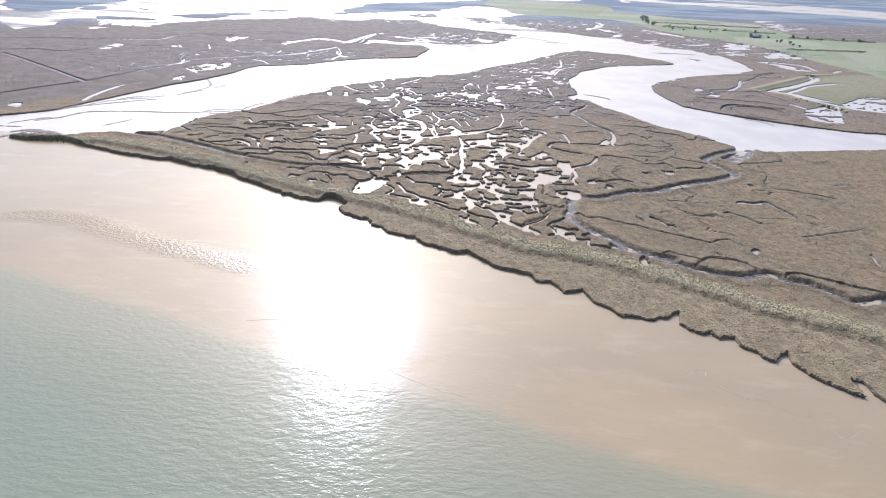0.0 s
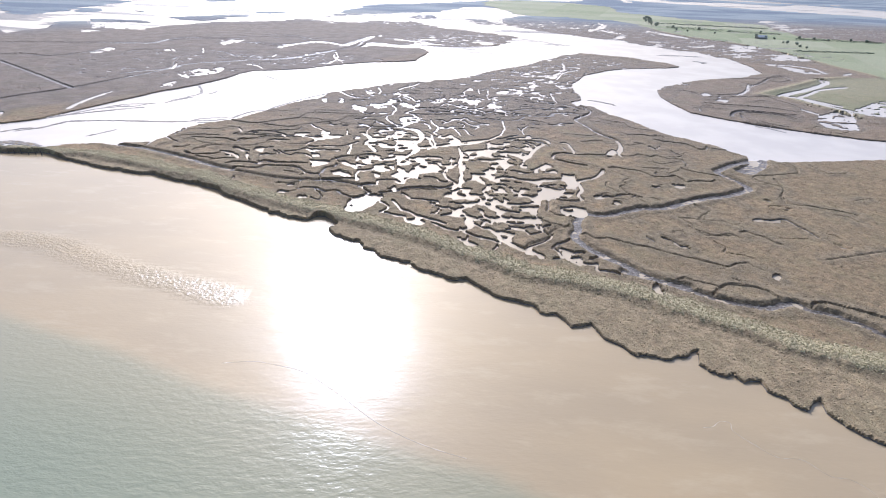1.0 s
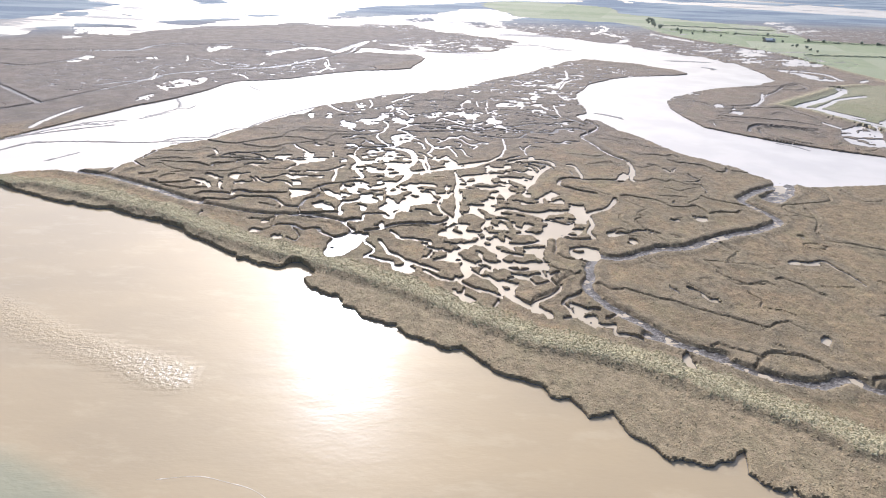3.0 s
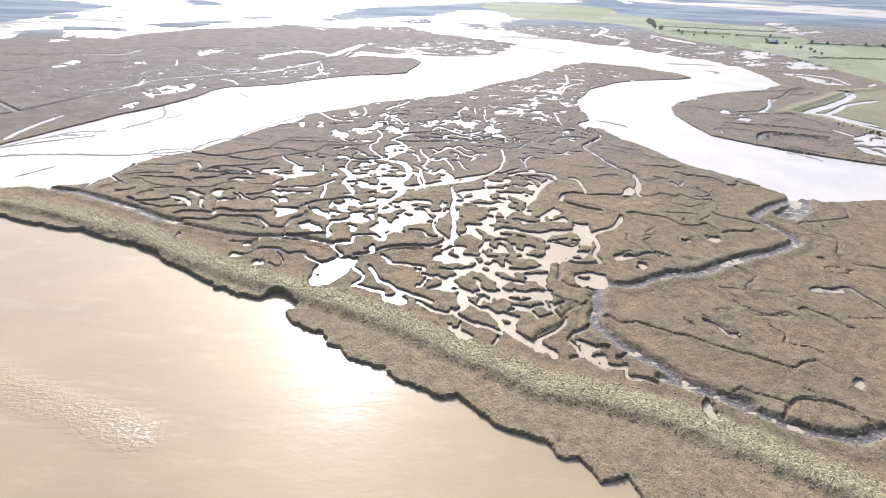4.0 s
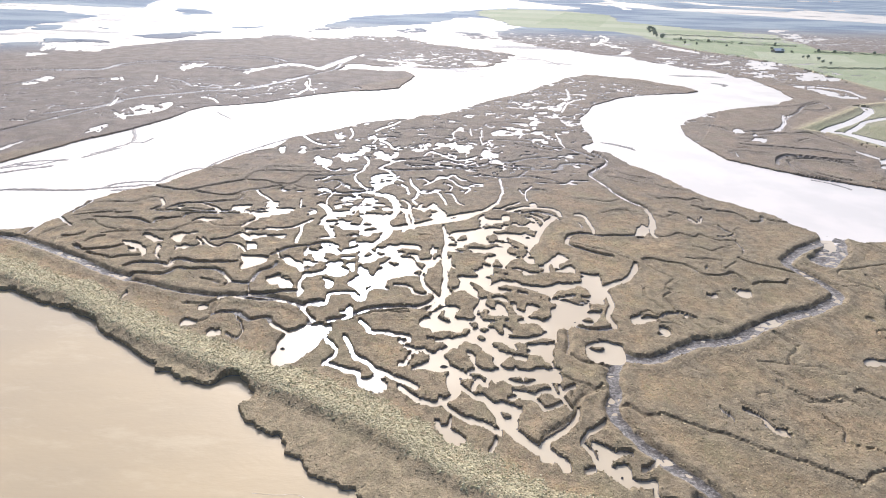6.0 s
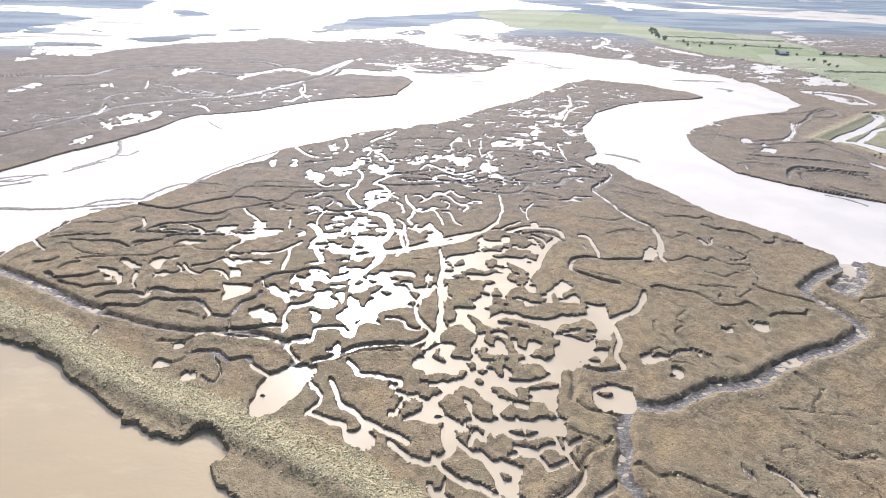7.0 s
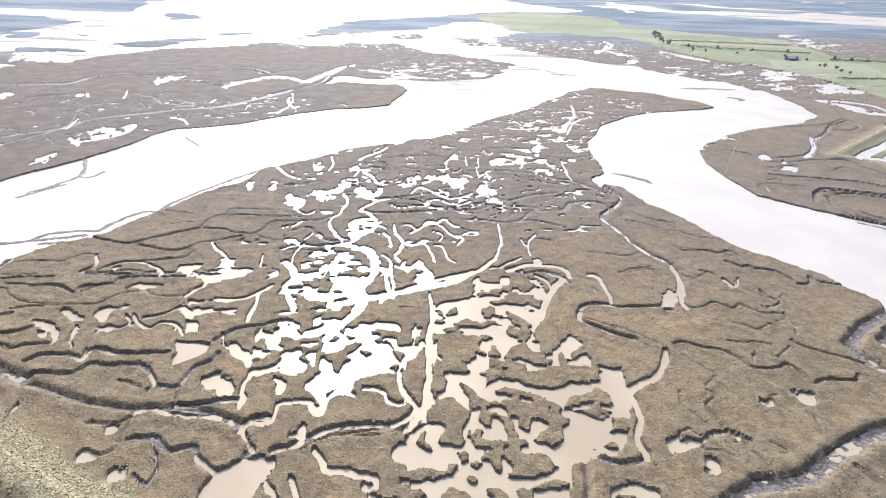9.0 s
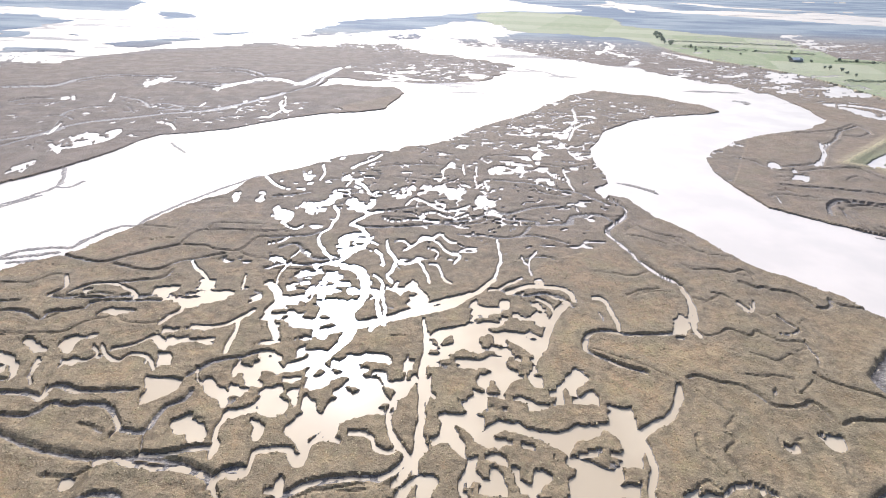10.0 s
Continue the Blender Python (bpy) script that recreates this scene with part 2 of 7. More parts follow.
RIVER_NORTH = [(-9, 730), (10, 733), (40, 708), (68, 688), (71, 665), (63, 635), (36, 591), (-8, 572), (-18, 570), (-36, 573), (-60, 573), (-87, 584), (-95, 558), (-96, 544), (-81, 558), (-62, 552), (-34, 549), (-24, 530), (-30, 506), (-35, 480), (-49, 470), (-70, 463), (-88.9, 450.2), (-105.5, 434.2), (-120.0, 418.0), (-138.5, 408.4), (-151.9, 403.4), (-157.0, 392.1), (-159.8, 373.2), (-165.0, 358.5), (-169.5, 346.9), (-175.5, 335.1), (-181.8, 327.0), (-210.4, 253.3), (-228.8, 238.4), (-261.8, 213.4), (-305.4, 185.2)]
FAR_ESTUARY = [(-1068, 1120), (-786, 1133), (-683, 1125), (-576, 1119), (-631, 1310), (-675, 1405), (-376, 2105), (161, 2153), (163, 1824), (247, 1669), (332, 1509), (266, 1446), (135, 1424), (67, 1349), (-74, 1172), (-148, 1112), (-175, 1051), (-190, 920), (-188, 848), (-200, 792), (-235, 758), (-289, 709), (-323, 682), (-338.1, 649.6), (-348.3, 614.9), (-408.1, 644.5), (-447.1, 648.2), (-457.2, 645.3), (-449.5, 618.7), (-437.1, 587.3), (-442.1, 540.6)]
NORTH_CHANNEL = [(-206, 786), (-174, 851), (-128, 883), (-89, 943), (-42, 980), (8, 1114), (59, 1152), (98, 1021), (112, 987), (64, 903), (66, 816), (84, 785), (115, 770), (69, 699), (40, 716), (10, 733), (-9, 730), (-21, 740), (-30, 770), (-59, 806), (-113, 798), (-149, 770)]
FAR_RIVER = [(382, 1735), (513, 1903), (577, 1806), (589, 1620), (773, 1698), (891, 1634), (1013, 1740), (1116, 1601), (1210, 1487), (988, 1223), (918, 1327), (767, 1414), (616, 1507), (489, 1576)]
FAR_LAKE = [(719, 2069), (794, 2019), (865, 1896), (1003, 1863), (1073, 1786), (934, 1768), (757, 1844)]
FIELDS = [(52, 1286), (131, 1395), (255, 1383), (339, 1302), (316, 1153), (378, 1095), (423, 1040), (493, 1013), (523, 985), (491, 912), (497, 868), (480, 805), (539, 790), (648, 770), (376, 465), (369, 554), (369, 581), (369, 626), (360, 679), (340, 721), (310, 755), (288, 819), (288, 910), (261, 956), (211, 956), (183, 994), (119, 975), (75, 1082)]
SEA_WALL = [(286, 903), (286, 814), (308, 751), (338, 717), (358, 676), (367, 623), (368, 578), (368, 551), (375, 488)]
CREST = [(-228.8, 217.8), (-165.8, 207.1), (-152.3, 205.9), (-122.6, 197.5), (-109.3, 191.0), (-96.9, 187.3), (-84.7, 179.8), (-71.7, 172.8), (-58.4, 166.4), (-46.4, 161.3), (-38.5, 158.5), (-30.6, 154.7), (-24.7, 152.2), (-16.2, 148.7), (-8.0, 144.7), (-0.2, 139.6), (7.0, 134.2), (13.7, 130.7), (20.1, 127.4), (25.9, 123.9), (36.1, 122.2), (51.7, 116.2), (65.6, 108.4), (78.0, 101.0), (89.5, 94.1), (101.1, 89.9), (108.1, 86.1), (121.2, 80.2), (133.5, 72.5)]
FOAM = [(52.1, 69.5), (54.1, 69.9), (56.2, 71.4), (58.0, 71.0), (57.7, 69.0), (60.3, 65.8), (63.2, 63.2), (67.6, 62.8), (70.5, 59.6), (73.6, 59.1), (75.8, 57.1), (77.1, 53.8), (79.3, 54.1), (81.8, 55.7), (83.0, 55.1)]
FOAM_B = [(-28.3, 126.4), (-24.0, 126.2), (-19.7, 126.3), (-17.1, 124.4), (-13.4, 121.1), (-10.4, 118.6)]
FOAM_C = [(-46.5, 81.3), (-39.9, 82.3), (-34.3, 81.4), (-28.4, 79.7), (-20.8, 74.5), (-10.9, 66.7), (-2.1, 62.1), (6.0, 59.5)]
SHEEN = [(-137.7, 131.2), (-120.9, 130.9), (-103.3, 122.6), (-86.3, 116.9), (-70.4, 111.6), (-53.7, 106.0)]
FRONT = [(-121.5, 100.9), (-95.9, 92.7), (-66.4, 83.3), (-49.8, 76.3), (-32.4, 70.0), (-16.7, 65.3), (-2.1, 61.4), (9.3, 58.2), (19.8, 52.4), (33.5, 48.0), (51.8, 43.1), (67.7, 37.5)]
MUD_REFLECTIONS = [(-186.1, 203.9), (-183.2, 203.5), (-180.6, 204.0), (-176.7, 202.8), (-174.0, 203.3), (-171.2, 202.9)]
HEDGE_A = [(340, 1040), (317, 951), (306, 878)]
HEDGE_B = [(316, 869), (354, 855), (392, 848)]
HEDGE_C = [(325, 932), (406, 922), (491, 912)]
HEDGE_D = [(412, 790), (413, 772), (423, 766)]
HEDGE_E = [(417, 728), (418, 696), (418, 670)]
HEDGE_F = [(387, 646), (441, 652), (482, 654)]
HEDGE_G = [(460, 778), (525, 771), (571, 767)]
HEDGE_H = [(397, 844), (471, 831)]
HEDGE_I = [(313, 825), (331, 819), (369, 808)]
BARN = [(409, 768)]
POLDER_WALL = [(341.8, 480.4), (310.8, 467.5), (261.5, 424.7), (221.3, 390.6), (234.4, 384.2), (242.6, 364.0), (250.9, 348.0), (256.2, 333.2)]

# ---- the ground sheet ----
def lattice(ix, iy, seed):
    h = (ix.astype(np.int64) * 374761393 + iy.astype(np.int64) * 668265263 + seed * 974711) & 0xFFFFFFFF
    h = ((h ^ (h >> 13)) * 1274126177) & 0xFFFFFFFF
    return ((h ^ (h >> 16)) & 0xFFFF) / 65535.0


def soft_noise(x, y, size, seed=0):
    """Smooth noise from 0 to 1, with lumps of that size."""
    u, v = x / size, y / size
    iu, iv = np.floor(u), np.floor(v)
    fu, fv = u - iu, v - iv
    fu, fv = fu * fu * (3 - 2 * fu), fv * fv * (3 - 2 * fv)
    a, b = lattice(iu, iv, seed), lattice(iu + 1, iv, seed)
    c, d = lattice(iu, iv + 1, seed), lattice(iu + 1, iv + 1, seed)
    return (a + (b - a) * fu) * (1 - fv) + (c + (d - c) * fu) * fv


def layered(x, y, size, octaves=3, seed=0):
    total, weight, amount = 0.0, 0.0, 1.0
    for i in range(octaves):
        total = total + amount * soft_noise(x, y, size / 2**i, seed + 17 * i)
        weight, amount = weight + amount, amount * 0.55
    return total / weight


def smooth(low, high, v):
    t = np.clip((v - low) / (high - low), 0, 1)
    return t * t * (3 - 2 * t)


def curved(points, steps=4):
    """A smooth line through the points."""
    p = np.array([points[0], *points, points[-1]], float)
    out = []
    for a, b, c, d in zip(p[:-3], p[1:-2], p[2:-1], p[3:]):
        for i in range(steps):
            t = i / steps
            out.append(0.5 * (2 * b + (c - a) * t + (2 * a - 5 * b + 4 * c - d) * t * t + (3 * b - a - 3 * c + d) * t**3))
    return np.array(out + [p[-1]])


def from_line(x, y, line):
    best = np.full(x.shape, 1e9)
    for (ax, ay), (bx, by) in zip(line[:-1], line[1:]):
        dx, dy = bx - ax, by - ay
        t = np.clip(((x - ax) * dx + (y - ay) * dy) / (dx * dx + dy * dy + 1e-9), 0, 1)
        best = np.minimum(best, (x - ax - t * dx) ** 2 + (y - ay - t * dy) ** 2)
    return np.sqrt(best)


def within(x, y, ring):
    inside = np.zeros(x.shape, bool)
    for (ax, ay), (bx, by) in zip(ring, np.roll(ring, -1, axis=0)):
        if ay != by:
            inside ^= ((ay > y) != (by > y)) & (x < (bx - ax) * (y - ay) / (by - ay) + ax)
    return inside


def near(x, y, line, margin):
    lo, hi = line.min(axis=0) - margin, line.max(axis=0) + margin
    return np.nonzero((x > lo[0]) & (x < hi[0]) & (y > lo[1]) & (y < hi[1]))[0]


# The sheet's rows lie closer together where the land has detail
rows_y = [-4000.0, -1500.0, -500.0, -150.0, -40.0, 0.0, 25.0, 40.0]
step = 0.5
while rows_y[-1] < 6000:
    here = rows_y[-1]
    step = 0.44 if 60 < here < 240 else 0.7 if here <= 60 else 0.44 + 0.0062 * (here - 240) if here < 1000 else min(step * 1.03, 20) if here < 2300 else step * 1.12
    rows_y.append(here + step)
rows_y = np.array(rows_y)
fan = np.linspace(-0.88, 0.88, 1311)
outer = 0.88 + np.cumsum(0.0022 * 1.28 ** np.arange(1, 28))
fan = np.concatenate([-outer[::-1], fan, outer])
spread = np.maximum(rows_y + 62, 105)
GX = (fan[None, :] * spread[:, None]).ravel()
GY = np.repeat(rows_y, len(fan))
row_gap = np.clip(0.0062 * (GY - 240), 0, 4)
warp_x = (layered(GX, GY, 3.2, 3, 5) - 0.5) * 1.1 + (soft_noise(GX, GY, 1.15, 61) - 0.5) * np.clip(0.7 - GY / 400, 0.1, 0.28)
warp_y = (layered(GX, GY, 3.2, 3, 9) - 0.5) * 1.1 + (soft_noise(GX, GY, 1.15, 62) - 0.5) * np.clip(0.7 - GY / 400, 0.1, 0.28)
ragged = 40 * np.clip((GY - 330) / 800, 0, 1)
warp_x += ragged * (layered(GX, GY, 34.0, 4, 65) - 0.5)
warp_y += ragged * (layered(GX, GY, 34.0, 4, 66) - 0.5)
PX, PY = GX + warp_x, GY + warp_y

d_pool = np.full(GX.shape, 60.0)
d_creek = np.full(GX.shape, 60.0)
d_gully = np.full(GX.shape, 60.0)
gully_deep = np.ones(GX.shape)
d_mud = np.full(GX.shape, 60.0)
d_bar = np.full(GX.shape, 60.0)


def ring_distance(points, margin=6.0, curve=True):
    ring = np.array(points, float)
    if curve:
        ring = curved([*points, points[0]], 3)[:-1]
    sel = near(PX, PY, ring, margin)
    x, y = PX[sel], PY[sel]
    d = from_line(x, y, np.vstack([ring, ring[:1]]))
    return sel, np.where(within(x, y, ring), -d, d)


def line_distance(points, width, margin=5.0):
    line = curved(points)
    sel = near(PX, PY, line, margin + width)
    return sel, from_line(PX[sel], PY[sel], line) - width / 2


def pool(points):
    sel, d = ring_distance(points)
    d_pool[sel] = np.minimum(d_pool[sel], d)


def islet(points):
    sel, d = ring_distance(points)
    d_pool[sel] = np.maximum(d_pool[sel], -d)
    d_sea[sel] = np.maximum(d_sea[sel], -d)


def creek(points, width):
    sel, d = line_distance(points, 0.84 * width)
    d_creek[sel] = np.minimum(d_creek[sel], d)


def gully(points, width):
    sel, d = line_distance(points, 0.7 * width)
    closer = d < d_gully[sel]
    d_gully[sel] = np.where(closer, d, d_gully[sel])
    gully_deep[sel] = np.where(closer, min(max(width / 2.2, 0.3), 1.0), gully_deep[sel])


def mud_creek(points, width):
    sel, d = line_distance(points, 1.15 * width)
    d_mud[sel] = np.minimum(d_mud[sel], d)


def mud_bar(points, width):
    sel, d = line_distance(points, width)
    d_bar[sel] = np.minimum(d_bar[sel], d)


d_sea = np.full(GX.shape, 60.0)
OUTER_SEA = SHORE + SHORE_EAST + [(400, -40), (2500, -900), (2500, -3900), (-2500, -3900), (-2500, 260), (-600, 235)]
RIVER = RIVER_SOUTH + RIVER_BEND[1:] + RIVER_EAST + RIVER_NORTH + [(-445.4, 133.9), (-267.5, 194.8)]
for body in (OUTER_SEA, RIVER, FAR_ESTUARY, NORTH_CHANNEL, FAR_RIVER, FAR_LAKE):
    sel, d = ring_distance(body, 40.0, curve=False)
    d_sea[sel] = np.minimum(d_sea[sel], d)

pool([(523, 957), (566, 1008), (536, 928), (581, 958), (511, 889)])
pool([(555, 1073), (593, 1084), (550, 1040)])
pool([(-228, 536), (-230, 554), (-221, 561), (-217, 540)])
pool([(-42.8, 207.5), (-45.5, 209.3), (-48.2, 211.1), (-45.8, 211.7), (-40.8, 207.6), (-38.3, 205.9), (-40.3, 209.5), (-39.1, 211.6), (-41.5, 214.5), (-39.9, 217.7), (-34.7, 219.0), (-28.0, 220.5), (-25.4, 213.2), (-28.6, 212.5), (-32.8, 210.9), (-35.1, 207.9), (-36.7, 205.1), (-39.4, 203.7)])
pool([(-31.9, 208.0), (-30.8, 211.0), (-27.4, 208.2), (-27.5, 206.4), (-25.8, 202.9), (-26.6, 201.2), (-31.2, 201.8), (-34.1, 201.1), (-37.0, 199.0), (-37.2, 195.0), (-35.4, 189.3), (-36.7, 189.4), (-38.1, 194.2), (-37.9, 199.7), (-36.4, 202.4), (-32.4, 203.4)])
pool([(-32.6, 199.5), (-30.2, 199.0), (-28.0, 197.7), (-27.7, 195.0), (-29.3, 194.3), (-30.7, 196.8)])
pool([(-23.2, 182.0), (-21.2, 182.5), (-21.2, 185.1), (-19.6, 182.3)])
pool([(-100.3, 244.6), (-97.7, 248.5), (-90.8, 251.1), (-86.8, 250.1), (-79.9, 244.9), (-81.0, 244.0), (-86.8, 248.6), (-93.2, 249.3)])
pool([(-41.7, 235.7), (-38.9, 237.7), (-34.9, 233.4), (-34.1, 226.7), (-37.7, 229.0)])
pool([(-36.8, 240.1), (-31.3, 242.4), (-29.1, 233.1), (-33.2, 234.3)])
pool([(-86.1, 234.0), (-85.4, 237.4), (-81.3, 238.4), (-76.3, 237.1), (-78.4, 236.1), (-83.0, 235.9)])
pool([(-78.8, 316.3), (-81.6, 327.8), (-79.3, 327.3), (-76.5, 316.4)])
pool([(-69.3, 317.6), (-71.1, 326.8), (-68.7, 327.0), (-66.3, 317.9)])
pool([(75.0, 240.8), (76.8, 239.0), (76.9, 235.0), (73.8, 233.1), (72.3, 235.3)])
pool([(1.0, 182.8), (3.2, 185.7), (5.3, 187.4), (7.9, 185.8), (9.1, 183.1), (7.8, 181.8), (6.1, 184.2), (4.4, 184.4), (3.0, 181.5)])
pool([(-35.5, 161.4), (-36.1, 171.1), (-30.1, 175.4), (-25.2, 175.8), (-24.8, 173.1), (-26.6, 166.6), (-29.2, 162.7), (-33.3, 159.5)])
pool([(41.1, 171.3), (46.0, 173.2), (51.1, 171.6), (50.7, 167.4), (47.8, 165.5), (42.8, 165.3), (40.6, 167.6)])
pool([(144.6, 256.1), (146.2, 249.0), (150.3, 246.7), (148.9, 238.9), (139.5, 228.8), (139.1, 233.5), (142.0, 241.9)])
pool([(93.0, 200.1), (96.9, 201.1), (96.7, 197.6), (93.5, 197.4)])
pool([(73.3, 146.0), (75.7, 145.3), (77.7, 143.7), (74.8, 143.5)])
pool([(109.3, 168.0), (113.2, 169.4), (119.0, 169.2), (118.8, 167.3), (113.3, 167.5)])
pool([(5.2, 157.7), (7.7, 160.7), (9.2, 154.9), (6.9, 153.6)])
pool([(56.6, 117.0), (59.8, 121.0), (60.2, 115.7)])
pool([(94.7, 127.9), (98.1, 130.2), (96.5, 126.3)])
pool([(267.8, 355.3), (298.8, 381.6), (318.6, 383.7), (340.4, 377.2), (314.7, 343.6), (268.3, 341.3)])
pool([(221.1, 318.6), (236.1, 337.0), (253.7, 344.7), (246.6, 324.5), (234.7, 303.8), (221.1, 305.4), (219.1, 308.9)])
pool([(304, 544), (323, 524), (332, 503), (312, 503)])
pool([(-304.9, 452.0), (-301, 461), (-294.9, 449.2)])
pool([(-229, 530), (-224, 539), (-218, 520)])
pool([(-191.0, 368.9), (-196.6, 390.8), (-178.8, 400.3), (-173.2, 391.8), (-179.4, 380.8)])
pool([(-236.6, 252.1), (-239.7, 264.1), (-233.1, 262.8), (-230.8, 254.4)])
pool([(5.3, 232.2), (11.9, 235.0), (21.4, 238.2), (34.4, 233.6), (38.2, 228.3), (47.2, 218.5), (52.9, 208.7), (45.1, 180.6), (6.8, 179.5), (6.2, 207.8)])
pool([(-44.1, 227.9), (-36.4, 229.5), (-32.8, 227.2), (-24.5, 230.1), (-18.4, 238.3), (-14.0, 230.6), (-17.6, 225.6), (-2.5, 221.8), (4.8, 221.0), (3.2, 211.5), (-0.5, 207.6), (-0.8, 203.9), (-1.8, 201.3), (-5.3, 200.3), (-10.3, 200.4), (-12.5, 199.1), (-12.7, 196.8), (-16.3, 194.3), (-17.9, 193.4), (-18.1, 192.0), (-20.4, 194.1), (-24.2, 197.1), (-22.4, 199.6), (-24.1, 201.2), (-25.3, 201.1), (-29.4, 206.3), (-31.3, 208.1), (-32.6, 206.2), (-32.1, 202.6), (-35.0, 203.9), (-31.8, 210.0), (-30.1, 213.0), (-34.4, 218.0), (-38.8, 214.6), (-40.5, 217.7)])
pool([(-76.4, 246.0), (-75.2, 250.5), (-66.4, 252.1), (-64.9, 255.4), (-57.4, 253.3), (-50.1, 252.0), (-45.4, 247.0), (-48.1, 241.4), (-52.3, 239.5), (-57.8, 241.1), (-64.2, 241.1), (-70.2, 243.7)])
pool([(-67.4, 231.6), (-64.2, 230.8), (-60.7, 230.0), (-58.0, 228.8), (-56.1, 229.7), (-50.0, 226.4), (-51.2, 224.8), (-57.4, 225.7), (-60.4, 224.3), (-62.6, 225.6)])
pool([(13.4, 178.9), (15.4, 180.8), (33.6, 181.3), (34.9, 174.9), (31.8, 165.5), (32.8, 158.6), (27.2, 158.4), (20.7, 159.2), (17.4, 156.6), (11.9, 157.6), (8.4, 159.6), (8.5, 170.5), (11.1, 173.1)])
pool([(-0.9, 178.8), (0.5, 180.7), (3.1, 180.2), (5.8, 178.5), (8.4, 178.1), (9.9, 175.9), (3.4, 175.6), (0.6, 175.4)])
pool([(-3.5, 170.7), (-0.0, 171.6), (3.0, 170.9), (10.0, 170.3), (8.5, 169.0), (6.2, 167.4), (4.5, 165.8), (3.0, 164.3), (4.8, 163.5), (0.8, 161.2), (0.9, 163.5), (1.6, 165.0), (-0.1, 166.3), (-2.5, 166.3), (-3.8, 162.4), (-5.1, 161.8), (-3.0, 165.5), (-2.0, 167.8), (-4.7, 168.5)])
pool([(-12.1, 159.3), (-11.2, 160.2), (-8.0, 157.8), (-10.1, 157.1), (-7.0, 155.2), (-7.7, 152.6), (-10.8, 152.4), (-14.1, 155.5), (-14.7, 156.9), (-11.7, 156.8)])
pool([(75.6, 342.6), (84.2, 348.2), (87.5, 343.0), (82.0, 337.3), (77.8, 332.6), (77.3, 338.3)])
pool([(68.1, 434.5), (80.1, 440.0), (86.1, 452.0), (92.1, 459.9), (81.0, 432.7), (76.0, 421.6), (71.1, 426.0)])
pool([(-37.5, 243.5), (-35.6, 246.7), (-31.8, 241.8), (-28.1, 236.2), (-24.8, 238.0), (-27.8, 246.2), (-31.1, 254.7), (-30.9, 260.5), (-28.0, 263.2), (-23.6, 261.8), (-21.4, 257.3), (-24.1, 253.7), (-23.8, 248.5), (-20.5, 245.3), (-17.9, 248.9), (-15.8, 244.9), (-16.2, 235.1), (-16.9, 227.9), (-21.0, 223.7), (-28.1, 229.8), (-33.3, 233.1)])
pool([(-194.1, 375.5), (-190.2, 387.8), (-199.8, 395.9), (-193.3, 401.5), (-184.8, 401.2), (-180.1, 410.5), (-172.7, 400.4), (-175.6, 390.7), (-181.9, 382.3)])
pool([(-190.6, 345.0), (-190.2, 351.0), (-187.5, 354.0), (-187.7, 347.8)])
pool([(332, 680), (350, 687), (358, 676), (342, 644), (314, 622), (312, 642)])
pool([(353, 618), (368, 620), (367, 599), (364, 582), (335, 573), (335, 590)])
pool([(303, 605), (321, 592), (294, 578)])
pool([(82.4, 198.3), (83.4, 197.0), (85.7, 198.0), (85.4, 196.6), (83.1, 195.4)])
pool([(91.9, 199.3), (93.9, 199.6), (96.0, 198.5), (93.7, 198.3), (93.9, 196.7), (92.4, 197.5)])
pool([(55.6, 182.2), (59.0, 184.2), (62.0, 185.4), (63.6, 184.4), (60.3, 183.3), (57.0, 181.6)])
pool([(61.5, 177.1), (63.8, 178.7), (65.6, 177.3), (63.5, 176.0)])
pool([(15.0, 150.7), (19.9, 150.3), (22.8, 147.8), (22.0, 144.2), (18.3, 143.7), (16.4, 145.9)])
pool([(25.0, 137.5), (27.2, 139.0), (28.3, 136.7), (29.7, 136.2), (29.8, 133.5), (28.9, 134.8), (27.7, 136.4), (26.0, 135.1), (24.6, 135.1)])
pool([(4.6, 141.5), (5.4, 143.2), (5.7, 141.6), (7.7, 140.6), (9.4, 138.7), (8.4, 138.0), (6.3, 139.8)])
pool([(35.7, 140.0), (37.1, 139.5), (38.5, 138.7), (39.0, 137.7), (37.2, 136.0), (36.2, 137.5)])
pool([(39.3, 134.2), (41.3, 134.7), (41.2, 132.8), (40.0, 132.4)])
islet([(-707, 1027), (-637, 1001), (-552, 939), (-549, 875), (-576, 852)])
islet([(-555, 824), (-507, 806), (-490, 781), (-507, 759)])
islet([(-520, 1144), (-473, 1138), (-419, 1066), (-447, 1024)])
islet([(-376, 734), (-331, 796), (-289, 797), (-313, 759), (-330, 718)])
islet([(-307, 839), (-261, 891), (-254, 880), (-282, 846)])
islet([(-447, 680), (-397, 692), (-365, 672), (-404, 667), (-430, 657)])
islet([(-466, 806), (-436, 802), (-442, 789)])
islet([(-76, 891), (-43, 926), (-32, 876), (-64, 855)])
islet([(6, 874), (32, 888), (60, 831), (31, 823)])
islet([(23.0, 243.0), (25.7, 242.6), (26.4, 240.1), (23.5, 240.5)])
islet([(19.8, 237.4), (24.5, 236.5), (22.8, 234.3)])
